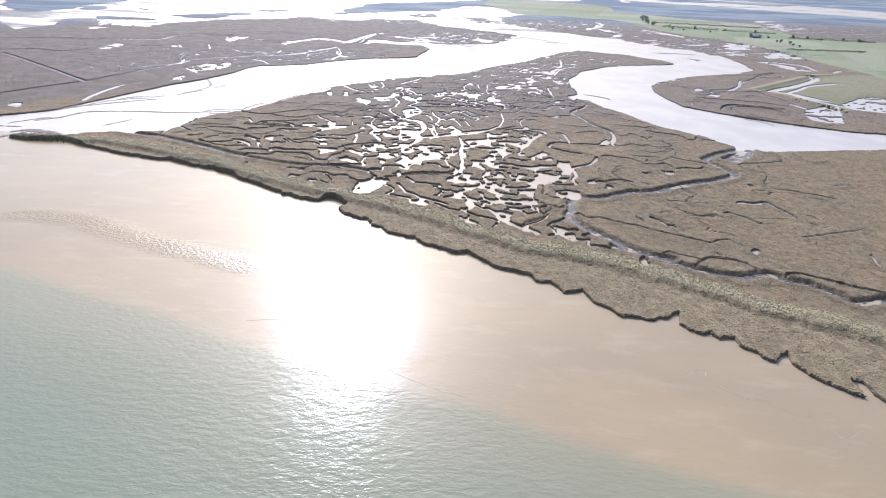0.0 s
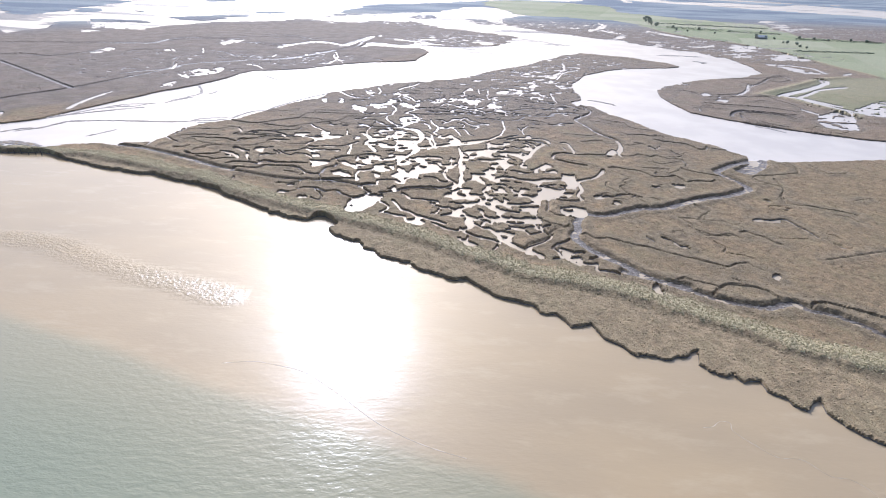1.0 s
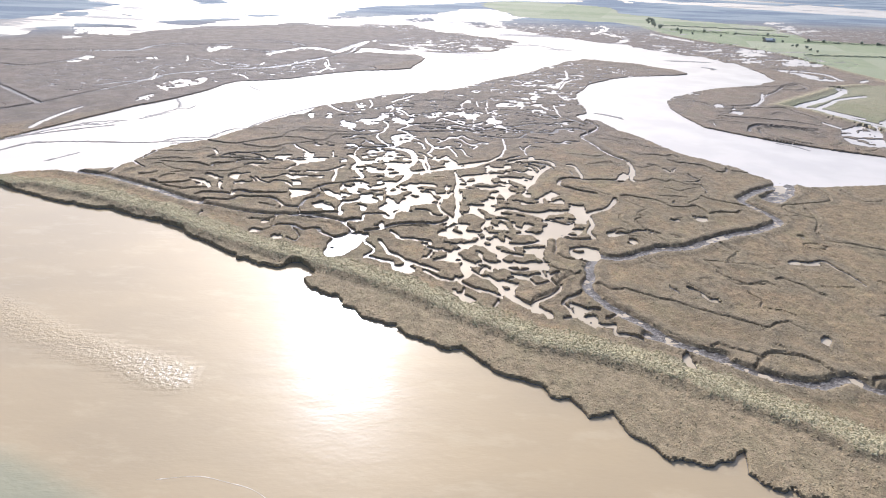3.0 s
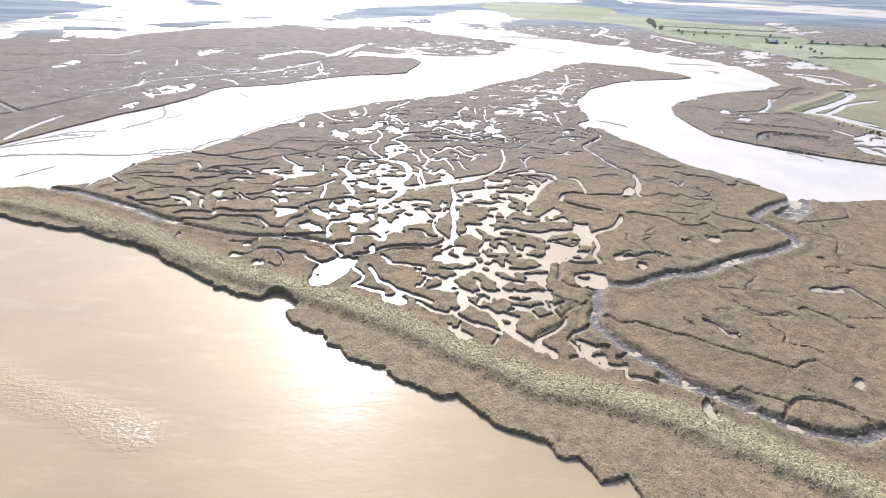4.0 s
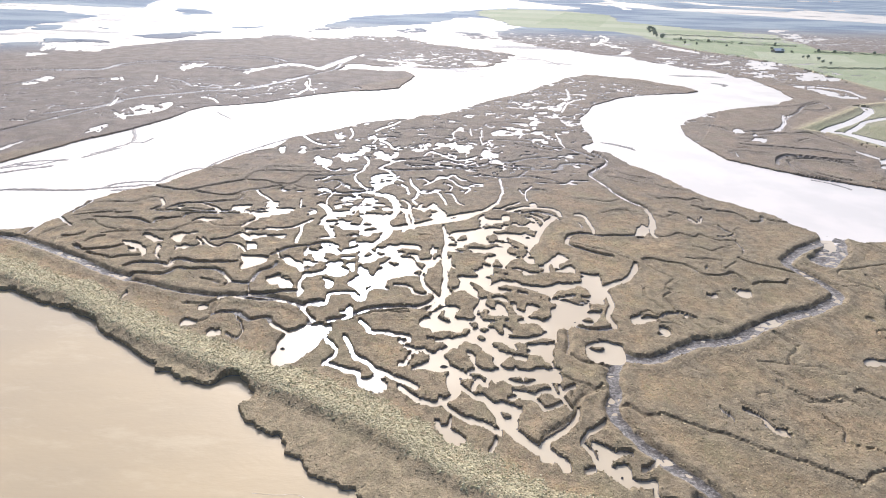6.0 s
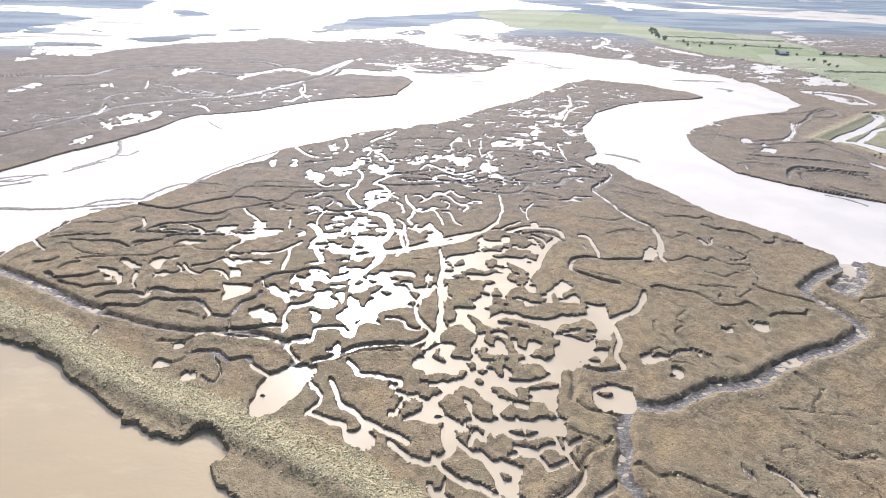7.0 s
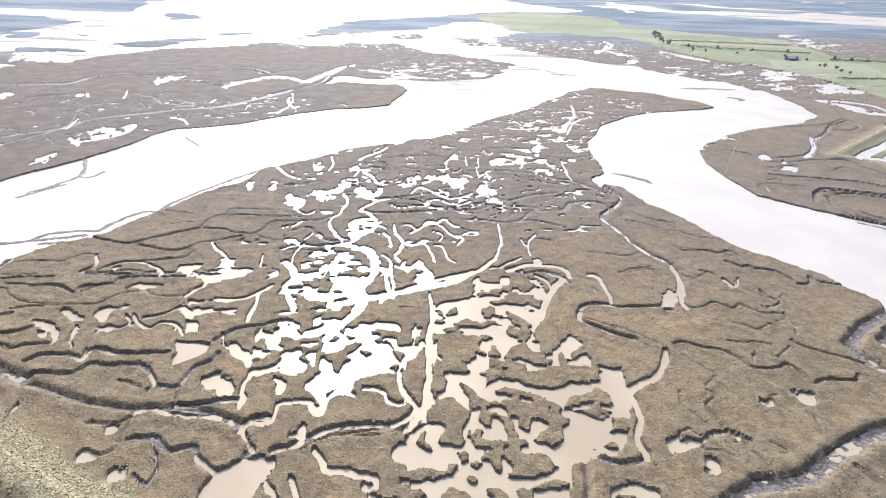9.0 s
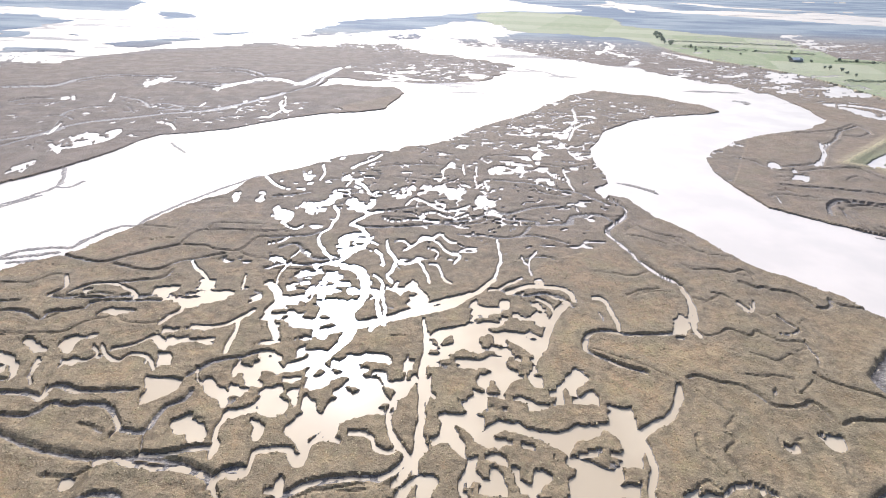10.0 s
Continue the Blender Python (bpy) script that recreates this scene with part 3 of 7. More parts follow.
islet([(26.7, 230.2), (27.5, 227.3), (30.1, 223.7), (32.2, 222.2), (32.9, 218.9), (33.4, 215.9), (34.6, 211.9), (36.7, 210.6), (38.5, 209.9), (38.9, 208.2), (38.6, 206.7), (40.2, 206.2), (41.6, 207.7), (41.4, 209.6), (39.8, 210.7), (36.8, 211.4), (36.7, 212.9), (38.0, 214.0), (39.5, 215.5), (41.5, 218.3), (43.1, 219.3), (46.9, 217.4), (51.3, 236.4), (40.2, 235.9), (37.0, 230.7), (36.9, 227.0), (34.7, 225.3), (32.6, 225.6), (29.8, 227.9), (27.8, 230.7)])
islet([(46.7, 217.8), (44.3, 214.8), (42.0, 212.2), (42.5, 209.3), (41.7, 207.0), (45.9, 207.2), (56.8, 208.3), (61.2, 222.4), (49.4, 221.8)])
islet([(36.2, 197.0), (40.1, 197.9), (41.2, 198.0), (40.8, 199.5), (43.2, 201.0), (46.2, 200.2), (48.4, 198.2), (47.2, 194.2), (44.6, 194.0), (42.5, 195.6), (40.2, 195.6), (37.7, 193.5), (36.5, 192.4), (35.0, 191.9), (33.8, 193.1)])
islet([(40.1, 193.0), (42.3, 194.4), (44.7, 192.7), (46.2, 191.2), (51.2, 190.7), (50.2, 187.5), (45.2, 186.4), (45.8, 188.7), (44.8, 190.4), (42.4, 192.5)])
islet([(5.7, 201.6), (6.7, 199.9), (8.3, 198.9), (9.6, 197.6), (10.5, 196.1), (9.1, 195.2), (6.3, 194.6)])
islet([(21.0, 237.4), (23.0, 238.9), (25.6, 236.0), (22.8, 235.3)])
islet([(39.8, 181.7), (44.1, 183.7), (45.3, 181.8)])
islet([(-45.6, 221.9), (-39.4, 225.0), (-35.3, 225.9), (-33.2, 226.0), (-33.0, 223.0), (-37.0, 221.9), (-41.8, 219.4), (-44.6, 217.5)])
islet([(-32.8, 222.1), (-32.4, 226.1), (-26.9, 227.6), (-21.9, 226.8), (-23.3, 224.8), (-27.4, 223.9), (-27.4, 220.9), (-30.0, 220.2)])
islet([(-32.4, 218.1), (-30.6, 219.7), (-27.9, 220.0), (-25.1, 223.1), (-24.0, 221.2), (-26.1, 218.9), (-28.6, 217.7), (-29.1, 216.0), (-30.7, 217.5)])
islet([(-38.6, 203.2), (-35.5, 205.1), (-33.2, 208.0), (-33.2, 210.8), (-34.5, 212.2), (-33.7, 213.8), (-31.8, 213.4), (-30.4, 212.0), (-26.4, 211.8), (-24.3, 214.3), (-23.7, 217.5), (-22.7, 219.0), (-20.3, 220.9), (-18.8, 224.4), (-14.9, 227.0), (-14.1, 222.3), (-16.7, 221.1), (-18.6, 219.8), (-17.4, 217.1), (-14.3, 216.8), (-14.9, 215.1), (-16.9, 214.9), (-19.6, 217.7), (-21.5, 216.9), (-22.3, 214.4), (-23.1, 211.9), (-25.1, 209.3), (-26.7, 208.1), (-27.8, 209.8), (-33.0, 209.3), (-33.9, 206.1), (-32.5, 203.9), (-35.9, 202.8)])
islet([(-17.5, 225.1), (-14.9, 227.0), (-14.0, 230.6), (-12.3, 229.5), (-5.1, 232.3), (-4.0, 237.7), (3.1, 238.1), (1.9, 231.4), (4.8, 226.7), (3.8, 226.2), (0.6, 229.4), (-3.2, 228.7), (-4.2, 224.4), (4.6, 223.2), (4.0, 221.4), (0.2, 220.1), (0.0, 217.5), (-0.9, 213.7), (-3.3, 215.7), (-7.3, 216.7), (-8.6, 214.0), (-9.5, 215.4), (-8.4, 217.5), (-11.2, 217.8), (-11.9, 219.5), (-9.5, 220.5), (-3.6, 219.0), (-4.3, 222.5), (-9.9, 223.2), (-14.7, 221.6)])
islet([(-9.0, 214.0), (-7.4, 215.7), (-5.3, 214.9), (-3.5, 211.2), (-1.4, 210.3), (-0.1, 210.4), (-1.2, 208.3), (-2.4, 206.9), (-3.4, 209.4), (-4.9, 211.0), (-6.4, 213.3)])
islet([(-13.0, 209.9), (-12.2, 211.1), (-9.5, 210.0), (-11.3, 207.8)])
islet([(-21.7, 208.5), (-19.9, 209.5), (-17.6, 211.6), (-15.4, 213.9), (-13.9, 214.6), (-12.8, 213.8), (-14.8, 210.5), (-15.7, 208.8), (-14.8, 207.0), (-16.1, 204.5), (-16.9, 202.2), (-18.3, 204.1), (-18.8, 205.8), (-20.3, 206.2)])
islet([(-27.8, 206.7), (-26.7, 208.1), (-24.6, 206.5), (-23.6, 204.4), (-23.5, 208.5), (-22.5, 209.6), (-21.5, 208.5), (-22.1, 205.7), (-21.2, 202.6), (-23.4, 200.8), (-25.1, 202.1), (-25.1, 203.8)])
islet([(-5.8, 204.6), (-3.6, 206.5), (-2.0, 205.6), (-1.6, 203.4), (-3.1, 201.9), (-3.1, 204.0)])
islet([(-11.7, 199.2), (-11.0, 200.9), (-8.0, 202.1), (-1.9, 202.7), (-1.4, 199.6), (-0.5, 197.2), (0.2, 194.0), (-2.6, 193.1), (-3.7, 194.8), (-4.9, 197.2), (-6.8, 197.6), (-8.5, 197.2), (-10.3, 199.1)])
islet([(0.1, 201.4), (0.8, 207.6), (2.5, 211.5), (4.4, 214.0), (5.1, 209.7), (4.8, 200.7), (4.9, 194.3), (4.0, 190.6), (2.1, 192.7), (0.1, 197.2)])
islet([(1.9, 218.6), (2.6, 220.4), (4.7, 219.9), (4.5, 214.4), (3.0, 214.3)])
islet([(-18.6, 195.0), (-17.4, 196.4), (-16.5, 197.6), (-14.8, 196.6), (-15.9, 194.9), (-17.4, 193.6)])
islet([(4.5, 250.7), (6.5, 255.0), (9.2, 253.5), (10.8, 250.1), (7.7, 245.1), (5.3, 246.5)])
islet([(-73.1, 248.4), (-69.6, 249.6), (-65.7, 249.5), (-65.2, 247.6), (-70.0, 246.7)])
islet([(-64.0, 249.9), (-60.2, 251.4), (-54.3, 252.1), (-57.8, 249.7)])
islet([(-57.3, 242.0), (-54.3, 245.0), (-51.4, 248.5), (-48.7, 243.8), (-51.0, 240.4)])
islet([(8.3, 164.5), (12.5, 163.5), (13.0, 160.5), (15.8, 158.6), (17.1, 159.3), (18.3, 156.1), (21.0, 156.9), (22.3, 154.1), (18.1, 153.6), (17.0, 156.5), (15.1, 156.9), (11.9, 158.8), (8.4, 160.5)])
islet([(-4.8, 168.1), (-2.3, 169.9), (0.6, 170.9), (2.6, 168.4), (5.7, 168.1), (6.1, 167.2), (3.9, 166.1), (2.0, 167.2), (-0.8, 167.6), (-2.5, 166.9)])
islet([(-15.1, 158.2), (-13.6, 161.0), (-11.4, 158.9), (-11.9, 156.8)])
islet([(-34.2, 240.6), (-32.2, 239.8), (-29.6, 234.3), (-32.4, 236.6)])
islet([(-24.4, 233.6), (-21.2, 235.7), (-18.3, 233.4), (-19.1, 229.2), (-21.9, 228.5)])
islet([(16.0, 147.7), (17.7, 148.1), (19.6, 147.3), (19.2, 145.9), (16.9, 145.9)])
islet([(21.1, 145.5), (22.7, 146.7), (23.4, 145.0), (22.0, 144.4)])
creek([(-167, 853), (-116, 906), (-55, 923)], 8)
creek([(-71, 608), (-40, 598), (-19, 583)], 3)
creek([(-43, 586), (-28, 578)], 3)
creek([(88.1, 455.0), (94, 473), (97, 497)], 1.8)
mud_creek([(215, 891), (199, 812), (214, 792), (211, 744)], 3)
creek([(216, 852), (187, 795), (180, 779)], 4)
creek([(279, 783), (302, 742)], 5)
mud_bar([(-135.5, 265.2), (-132.8, 269.3), (-128.3, 270.9), (-122.1, 272.9), (-117.6, 273.2), (-116.3, 278.9), (-113.9, 284.8), (-110.1, 290.7), (-105.1, 291.1), (-104.0, 297.1), (-100.2, 307.1), (-94.2, 319.2), (-84.0, 336.4), (-77.1, 346.3)], 1.2)
mud_bar([(-131.0, 261.8), (-124.9, 263.3), (-118.5, 264.4)], 1)
mud_bar([(-168.3, 346.9), (-160.6, 334.3), (-157.8, 325.1), (-160.2, 316.7), (-163.6, 308.7), (-166.1, 306.1)], 1.2)
mud_bar([(-157.8, 325.1), (-151.7, 325.0), (-150.4, 332.5)], 1)
mud_bar([(70, 664), (92, 649), (114, 618)], 3)
mud_bar([(139, 565), (153, 556), (169, 550)], 2)
mud_bar([(232, 543), (237, 539), (237, 532)], 2.5)
mud_bar([(91.2, 351.6), (99.9, 345.1), (103.6, 340.6)], 1.5)
mud_bar([(-139.3, 389.9), (-132.9, 382.6), (-125.0, 374.9)], 1)
gully([(-333, 502), (-301, 514), (-289, 519), (-283, 546), (-268, 564), (-225, 570)], 6.5)
gully([(-220, 544), (-200, 547), (-168, 546), (-148, 553), (-131, 572)], 5)
gully([(-234.5, 374.5), (-225.7, 385.4), (-214.7, 395.1), (-211.8, 409.0), (-204.1, 422.5), (-188.2, 434.6), (-167.0, 449.5), (-147, 461), (-132, 483), (-116, 521)], 5)
creek([(-197.4, 380.6), (-185.3, 368.7)], 2)
creek([(-190.1, 344.8), (-188.0, 354.6)], 2.5)
mud_creek([(-195, 537), (-170, 528), (-152, 554), (-150, 573)], 2.6)
mud_creek([(-168, 596), (-152, 578), (-144, 569)], 2)
creek([(-109, 494), (-101, 471), (-96, 463)], 2)
creek([(-33.9, 182.7), (-32.2, 184.7), (-28.2, 185.8), (-27.8, 188.0), (-28.1, 190.5), (-25.6, 191.8), (-21.7, 192.1), (-19.8, 190.4), (-17.9, 191.0), (-17.3, 193.5), (-15.2, 197.1)], 1.2)
gully([(-117.0, 267.2), (-107.2, 264.1), (-99.8, 263.8), (-96.1, 267.1), (-90.7, 271.0), (-84.9, 274.7), (-81.8, 276.6)], 1.8)
gully([(-81.8, 276.6), (-82.0, 283.5), (-79.0, 288.3), (-64.9, 289.3), (-54.5, 289.1), (-47.3, 293.0)], 1.3)
gully([(-81.8, 276.6), (-74.2, 276.6), (-67.2, 273.8), (-60.6, 274.3), (-58.9, 280.7), (-57.1, 284.4), (-45.5, 286.0)], 1.3)
gully([(-135.5, 247.7), (-123.6, 249.4), (-115.5, 249.9), (-112.0, 254.8), (-107.4, 254.5)], 1.1)
creek([(-107.4, 254.5), (-104.9, 251.3), (-103.8, 247.4), (-105.8, 244.3)], 1.2)
gully([(-105.2, 243.4), (-98.1, 243.8), (-92.7, 245.7), (-84.7, 244.6), (-77.2, 244.5), (-73.9, 246.2)], 1.4)
gully([(-90.8, 251.1), (-84.7, 252.5), (-78.0, 256.3), (-76.1, 260.0), (-76.8, 263.5)], 0.9)
creek([(-44.6, 255.0), (-39.3, 245.8), (-40.4, 239.9), (-34.6, 228.4)], 2.2)
creek([(-62.3, 253.3), (-66.7, 258.8), (-71.2, 263.1), (-73.7, 266.7)], 1)
creek([(-51.4, 250.6), (-53.3, 258.6)], 1)
gully([(-122.5, 235.8), (-112.9, 235.2), (-106.3, 234.8), (-100.5, 231.9), (-98.7, 232.5), (-95.0, 236.3), (-90.0, 238.5), (-89.8, 242.2), (-80.7, 241.9), (-71.7, 243.3)], 1.2)
gully([(-112.3, 223.0), (-98.7, 226.2), (-90.5, 227.1), (-87.5, 231.8), (-82.8, 234.2), (-80.8, 234.9), (-77.1, 232.4), (-68.7, 232.3), (-68.7, 235.5), (-65.6, 237.1)], 1.1)
gully([(-77.3, 289.4), (-77.2, 294.1), (-66.9, 294.9), (-53.9, 293.9), (-50.9, 289.4), (-44.6, 290.7)], 0.9)
gully([(-60.3, 273.4), (-56.4, 270.5), (-49.4, 269.1), (-47.3, 265.4), (-47.4, 262.8), (-37.5, 263.1), (-30.5, 264.3)], 1.2)
creek([(-74.4, 345.9), (-65.8, 334.5), (-59.4, 331.0)], 1.2)
gully([(-93.5, 312.1), (-82.2, 318.4), (-66.0, 319.1), (-55.2, 322.4)], 1)
gully([(-88.7, 306.2), (-80.2, 307.5)], .8)
gully([(-101.7, 290.4), (-94.0, 289.5), (-89.4, 288.4), (-87.7, 293.8)], .8)
gully([(-94.7, 261.2), (-88.6, 259.8), (-79.5, 259.7), (-77.7, 263.4)], .8)
creek([(-24.7, 230.6), (-17.6, 233.8), (-10.2, 236.5), (-1.1, 240.4), (6.9, 243.6), (11.8, 246.8), (17.0, 252.1)], 3.2)
creek([(28.9, 253.7), (36.7, 258.0), (47.1, 256.3), (48.6, 250.7)], 2)
creek([(46.2, 249.6), (42.4, 244.3), (39.1, 237.2), (36.1, 229.9)], 2.4)
gully([(-15.0, 305.5), (-1.6, 303.9), (11.6, 300.2), (22.6, 303.0), (27.3, 307.1), (33.7, 302.8), (44.7, 303.0), (58.0, 304.0), (61.7, 311.2), (80.4, 312.6)], 1.6)
mud_creek([(77.3, 343.3), (78.6, 333.3), (82.9, 326.1), (83.5, 318.4), (79.6, 309.8), (73.0, 301.5), (71.2, 296.4), (74.0, 289.6), (76.0, 279.1), (78.5, 271.3), (82.2, 265.9), (85.0, 260.8)], 1.8)
creek([(85.0, 260.8), (84.4, 254.1), (83.1, 246.4), (80.3, 239.1), (80.4, 234.7)], 1.6)
gully([(75.0, 236.3), (61.8, 234.4), (52.7, 235.8), (47.4, 231.2), (48.1, 225.9), (53.8, 222.0), (60.1, 219.0)], 2.2)
gully([(85.6, 299.9), (92.8, 295.5), (97.9, 286.7), (102.3, 282.7), (109.7, 281.1)], .8)
gully([(67.2, 253.9), (75.5, 256.8), (80.7, 256.5)], .7)
gully([(58.7, 268.2), (70.9, 265.3), (78.1, 270.1)], .7)
creek([(55.0, 252.6), (57.5, 252.1), (58.3, 246.0), (58.5, 236.8)], 1.5)
creek([(5.3, 231.7), (5.2, 219.8), (4.9, 207.7), (4.9, 199.1), (4.5, 192.7), (3.8, 190.4)], 1.7)
creek([(3.8, 190.4), (2.5, 187.1), (1.0, 185.1)], 1.8)
gully([(1.1, 184.9), (-4.3, 184.4), (-9.5, 183.3), (-14.7, 182.2), (-18.0, 180.6), (-20.0, 178.6)], 1.0)
gully([(-9.4, 182.4), (-6.2, 182.6), (-4.1, 183.1)], .9)
mud_creek([(-181.9, 230.0), (-149.9, 220.1), (-136.1, 217.2), (-123.0, 211.7), (-110.0, 205.9), (-99.5, 200.2), (-88.0, 195.2)], 3.6)
mud_creek([(-88.0, 195.2), (-77.8, 191.9), (-62.7, 188.1), (-53.1, 188.7), (-42.8, 187.8), (-33.8, 184.5)], 2.2)
gully([(-146.2, 220.4), (-137.7, 219.3), (-127.8, 214.8)], 1.2)
gully([(-131.5, 218.9), (-130.8, 223.6), (-126.7, 229.8), (-121.6, 233.3), (-114.1, 227.5), (-104.2, 225.9), (-94.5, 226.8)], 1)
creek([(-136.7, 220.8), (-138.2, 230.3), (-135.3, 235.2)], 1)
creek([(-135.9, 236.3), (-131.4, 232.4), (-126.2, 228.4)], .9)
gully([(-132.3, 238.8), (-126.1, 240.9), (-117.6, 241.2)], .9)
creek([(-132.9, 239.7), (-132.5, 244.3), (-131.6, 250.2)], .9)
mud_creek([(145.9, 258.4), (144.8, 250.5), (144.3, 242.1), (143.6, 238.0), (134.5, 232.6), (124.5, 225.6), (117.9, 218.7), (119.2, 212.4), (122.4, 205.1), (122.9, 199.8), (118.9, 196.2), (110.9, 191.2), (100.4, 187.3), (89.2, 181.1), (80.6, 176.0), (70.5, 173.9)], 4.2)
mud_creek([(70.5, 173.9), (61.3, 169.1), (54.5, 166.2), (49.2, 168.0)], 3.6)
mud_creek([(47.9, 166.0), (45.3, 161.3), (44.1, 154.9), (42.2, 148.9), (43.2, 145.3), (45.5, 140.4), (48.1, 137.2), (51.5, 133.7), (54.7, 130.2), (56.6, 126.9), (59.9, 124.5), (64.0, 122.1), (68.1, 120.3)], 3.8)
mud_creek([(38.0, 178.8), (37.2, 172.9), (35.7, 167.8)], 1.7)
gully([(93.4, 178.6), (95.2, 176.0), (95.1, 172.2), (91.7, 169.5), (89.3, 166.3), (86.0, 166.8), (82.5, 167.4), (84.0, 164.4), (85.2, 161.1), (84.3, 156.8), (86.8, 153.9), (93.3, 153.7), (95.7, 154.3), (98.1, 152.8)], .9)
gully([(89.3, 166.3), (97.7, 165.8), (99.8, 163.4), (102.2, 163.7)], .7)
gully([(149.9, 242.5), (153.9, 236.8), (157.7, 230.0), (153.9, 221.0), (138.5, 216.0), (131.2, 213.5), (131.4, 207.8), (137.1, 202.8), (136.9, 197.5), (131.5, 191.8), (130.0, 184.7)], 1)
gully([(47.0, 228.1), (53.9, 225.0), (61.3, 221.2), (66.8, 216.1)], .8)
creek([(66.9, 214.5), (61.8, 205.3), (53.1, 199.4), (53.0, 191.0), (50.4, 184.7), (51.1, 180.1)], 2)
gully([(51.0, 179.6), (45.7, 178.1), (41.1, 178.8), (36.6, 179.9), (32.8, 180.8)], 1.9)
gully([(89.7, 274.2), (103.2, 270.8), (111.1, 266.4)], .7)
creek([(62.1, 183.4), (65.2, 185.6), (70.8, 187.4), (74.6, 184.7)], .6)
creek([(98.7, 252.4), (100.6, 248.2), (103.8, 252.8)], 1)
gully([(63.2, 194.9), (65.4, 191.2), (67.0, 185.7), (70.2, 181.5)], .4)
creek([(66.4, 150.4), (67.9, 147.9)], .6)
creek([(71.3, 150.6), (74.0, 148.2), (75.4, 144.7)], .8)
creek([(-4.4, 154.4), (-1.0, 151.4), (3.0, 149.7), (6.9, 151.0), (8.9, 154.1)], 1.4)
mud_creek([(52.9, 127.5), (62.1, 123.0), (73.1, 115.6), (80.2, 113.1), (86.3, 112.1), (93.4, 114.9), (97.3, 111.5), (101.5, 110.5), (107.9, 105.2), (111.6, 101.4), (122.0, 103.4), (136.1, 98.2)], 3.5)
gully([(72.0, 114.9), (77.8, 121.0), (82.6, 122.5), (88.9, 121.0), (92.2, 115.7)], 1.4)
gully([(97.3, 111.5), (100.8, 115.0), (106.8, 113.9), (114.0, 110.1), (122.4, 106.4), (139.6, 102.4)], 1.6)
creek([(133.9, 130.0), (133.2, 126.3), (132.5, 122.8)], .8)
gully([(118.1, 139.9), (130.0, 144.0), (137.0, 146.1), (144.8, 149.0)], .8)
creek([(232.7, 386.9), (253.8, 405.3), (289.9, 434.2), (305.1, 449.3), (309, 462)], 2.5)
creek([(246.9, 387.9), (253.9, 367.6), (265.4, 348.4), (284.0, 338.2), (324.5, 328.1)], 4)
gully([(207.3, 387.3), (226.7, 415.9), (261.4, 458.1), (285, 477), (278.2, 455.0)], 2)
gully([(-448.7, 455.4), (-420, 482), (-352, 497), (-333, 511)], 4)
gully([(-437.4, 393.1), (-371.0, 419.4), (-351.6, 431.4), (-321.7, 427.6), (-307.2, 455.4), (-309, 472)], 4)
gully([(-356.0, 408.7), (-314.4, 379.6), (-272.4, 348.9), (-235.9, 322.2)], 3.6)
gully([(-275.2, 258.5), (-261.8, 280.6), (-250.7, 301.7), (-236.9, 323.9), (-225.4, 356.2), (-214.2, 391.2), (-208.9, 407.9)], 3.6)
creek([(-209.0, 277.1), (-211.2, 291.1), (-210.9, 313.8)], 3)
creek([(-188.7, 338.6), (-186.9, 346.8)], 2)
gully([(-217, 542), (-185, 531), (-161, 535)], 2)
mud_bar([(-203.7, 206.3), (-198.7, 213.4), (-196.4, 217.4), (-184.5, 215.7)], 2.5)
mud_bar([(-195.0, 252.7), (-182.8, 257.3), (-165.6, 259.4), (-144.8, 260.9), (-120.2, 269.2)], 1.2)
mud_bar([(-194.0, 214.2), (-189.3, 218.6), (-181.1, 214.4), (-191.6, 210.9)], 1)
mud_bar([(-170.4, 231.6), (-167.5, 236.3), (-163.5, 243.5)], .8)
mud_bar([(-213.5, 257.7), (-200.7, 266.5), (-190.2, 275.3), (-173.7, 287.0)], 1.5)
mud_bar([(-206.2, 234.8), (-199.4, 241.5), (-194.3, 251.6)], 1)
mud_bar([(-217.2, 223.6), (-206.2, 223.5)], 1)
mud_bar([(-166.8, 300.4), (-157.5, 315.2)], 1)
creek([(-1.9, 202.5), (-1.6, 199.6), (-0.4, 196.4), (0.8, 194.2), (2.7, 192.0), (3.8, 190.4)], 1.3)
creek([(-10.0, 197.3), (-6.6, 196.6), (-4.7, 195.6), (-3.8, 193.2), (-0.8, 192.2), (0.8, 193.4)], 1.2)
creek([(-17.3, 190.9), (-17.3, 193.3), (-15.3, 194.9), (-11.7, 194.7)], 1)
creek([(-21.5, 191.5), (-20.1, 189.7), (-19.1, 188.7), (-18.1, 189.3), (-17.3, 190.9)], 1.2)
creek([(-65.0, 242.2), (-64.7, 238.5), (-66.5, 235.7), (-67.6, 232.4)], 1.8)
creek([(-58.4, 231.6), (-53.7, 231.4), (-49.9, 233.1), (-47.6, 235.3), (-44.4, 239.7)], 1.5)
creek([(-47.6, 235.3), (-46.0, 230.3), (-46.2, 225.4), (-45.6, 221.9)], 1.6)
creek([(-17.2, 178.7), (-14.8, 175.9), (-13.8, 174.1), (-10.1, 173.9), (-7.5, 173.1), (-4.4, 172.9), (-3.3, 170.9)], 1.3)
creek([(-20.3, 171.7), (-18.1, 168.6), (-16.7, 164.9), (-14.0, 162.9), (-11.2, 160.2), (-7.7, 158.5), (-5.3, 157.2), (-1.9, 155.4), (-0.7, 154.1)], 1.3)
creek([(-24.6, 170.8), (-21.5, 166.9), (-21.2, 164.8), (-22.4, 162.6), (-23.1, 161.2), (-20.2, 160.6), (-17.7, 159.3)], 1)
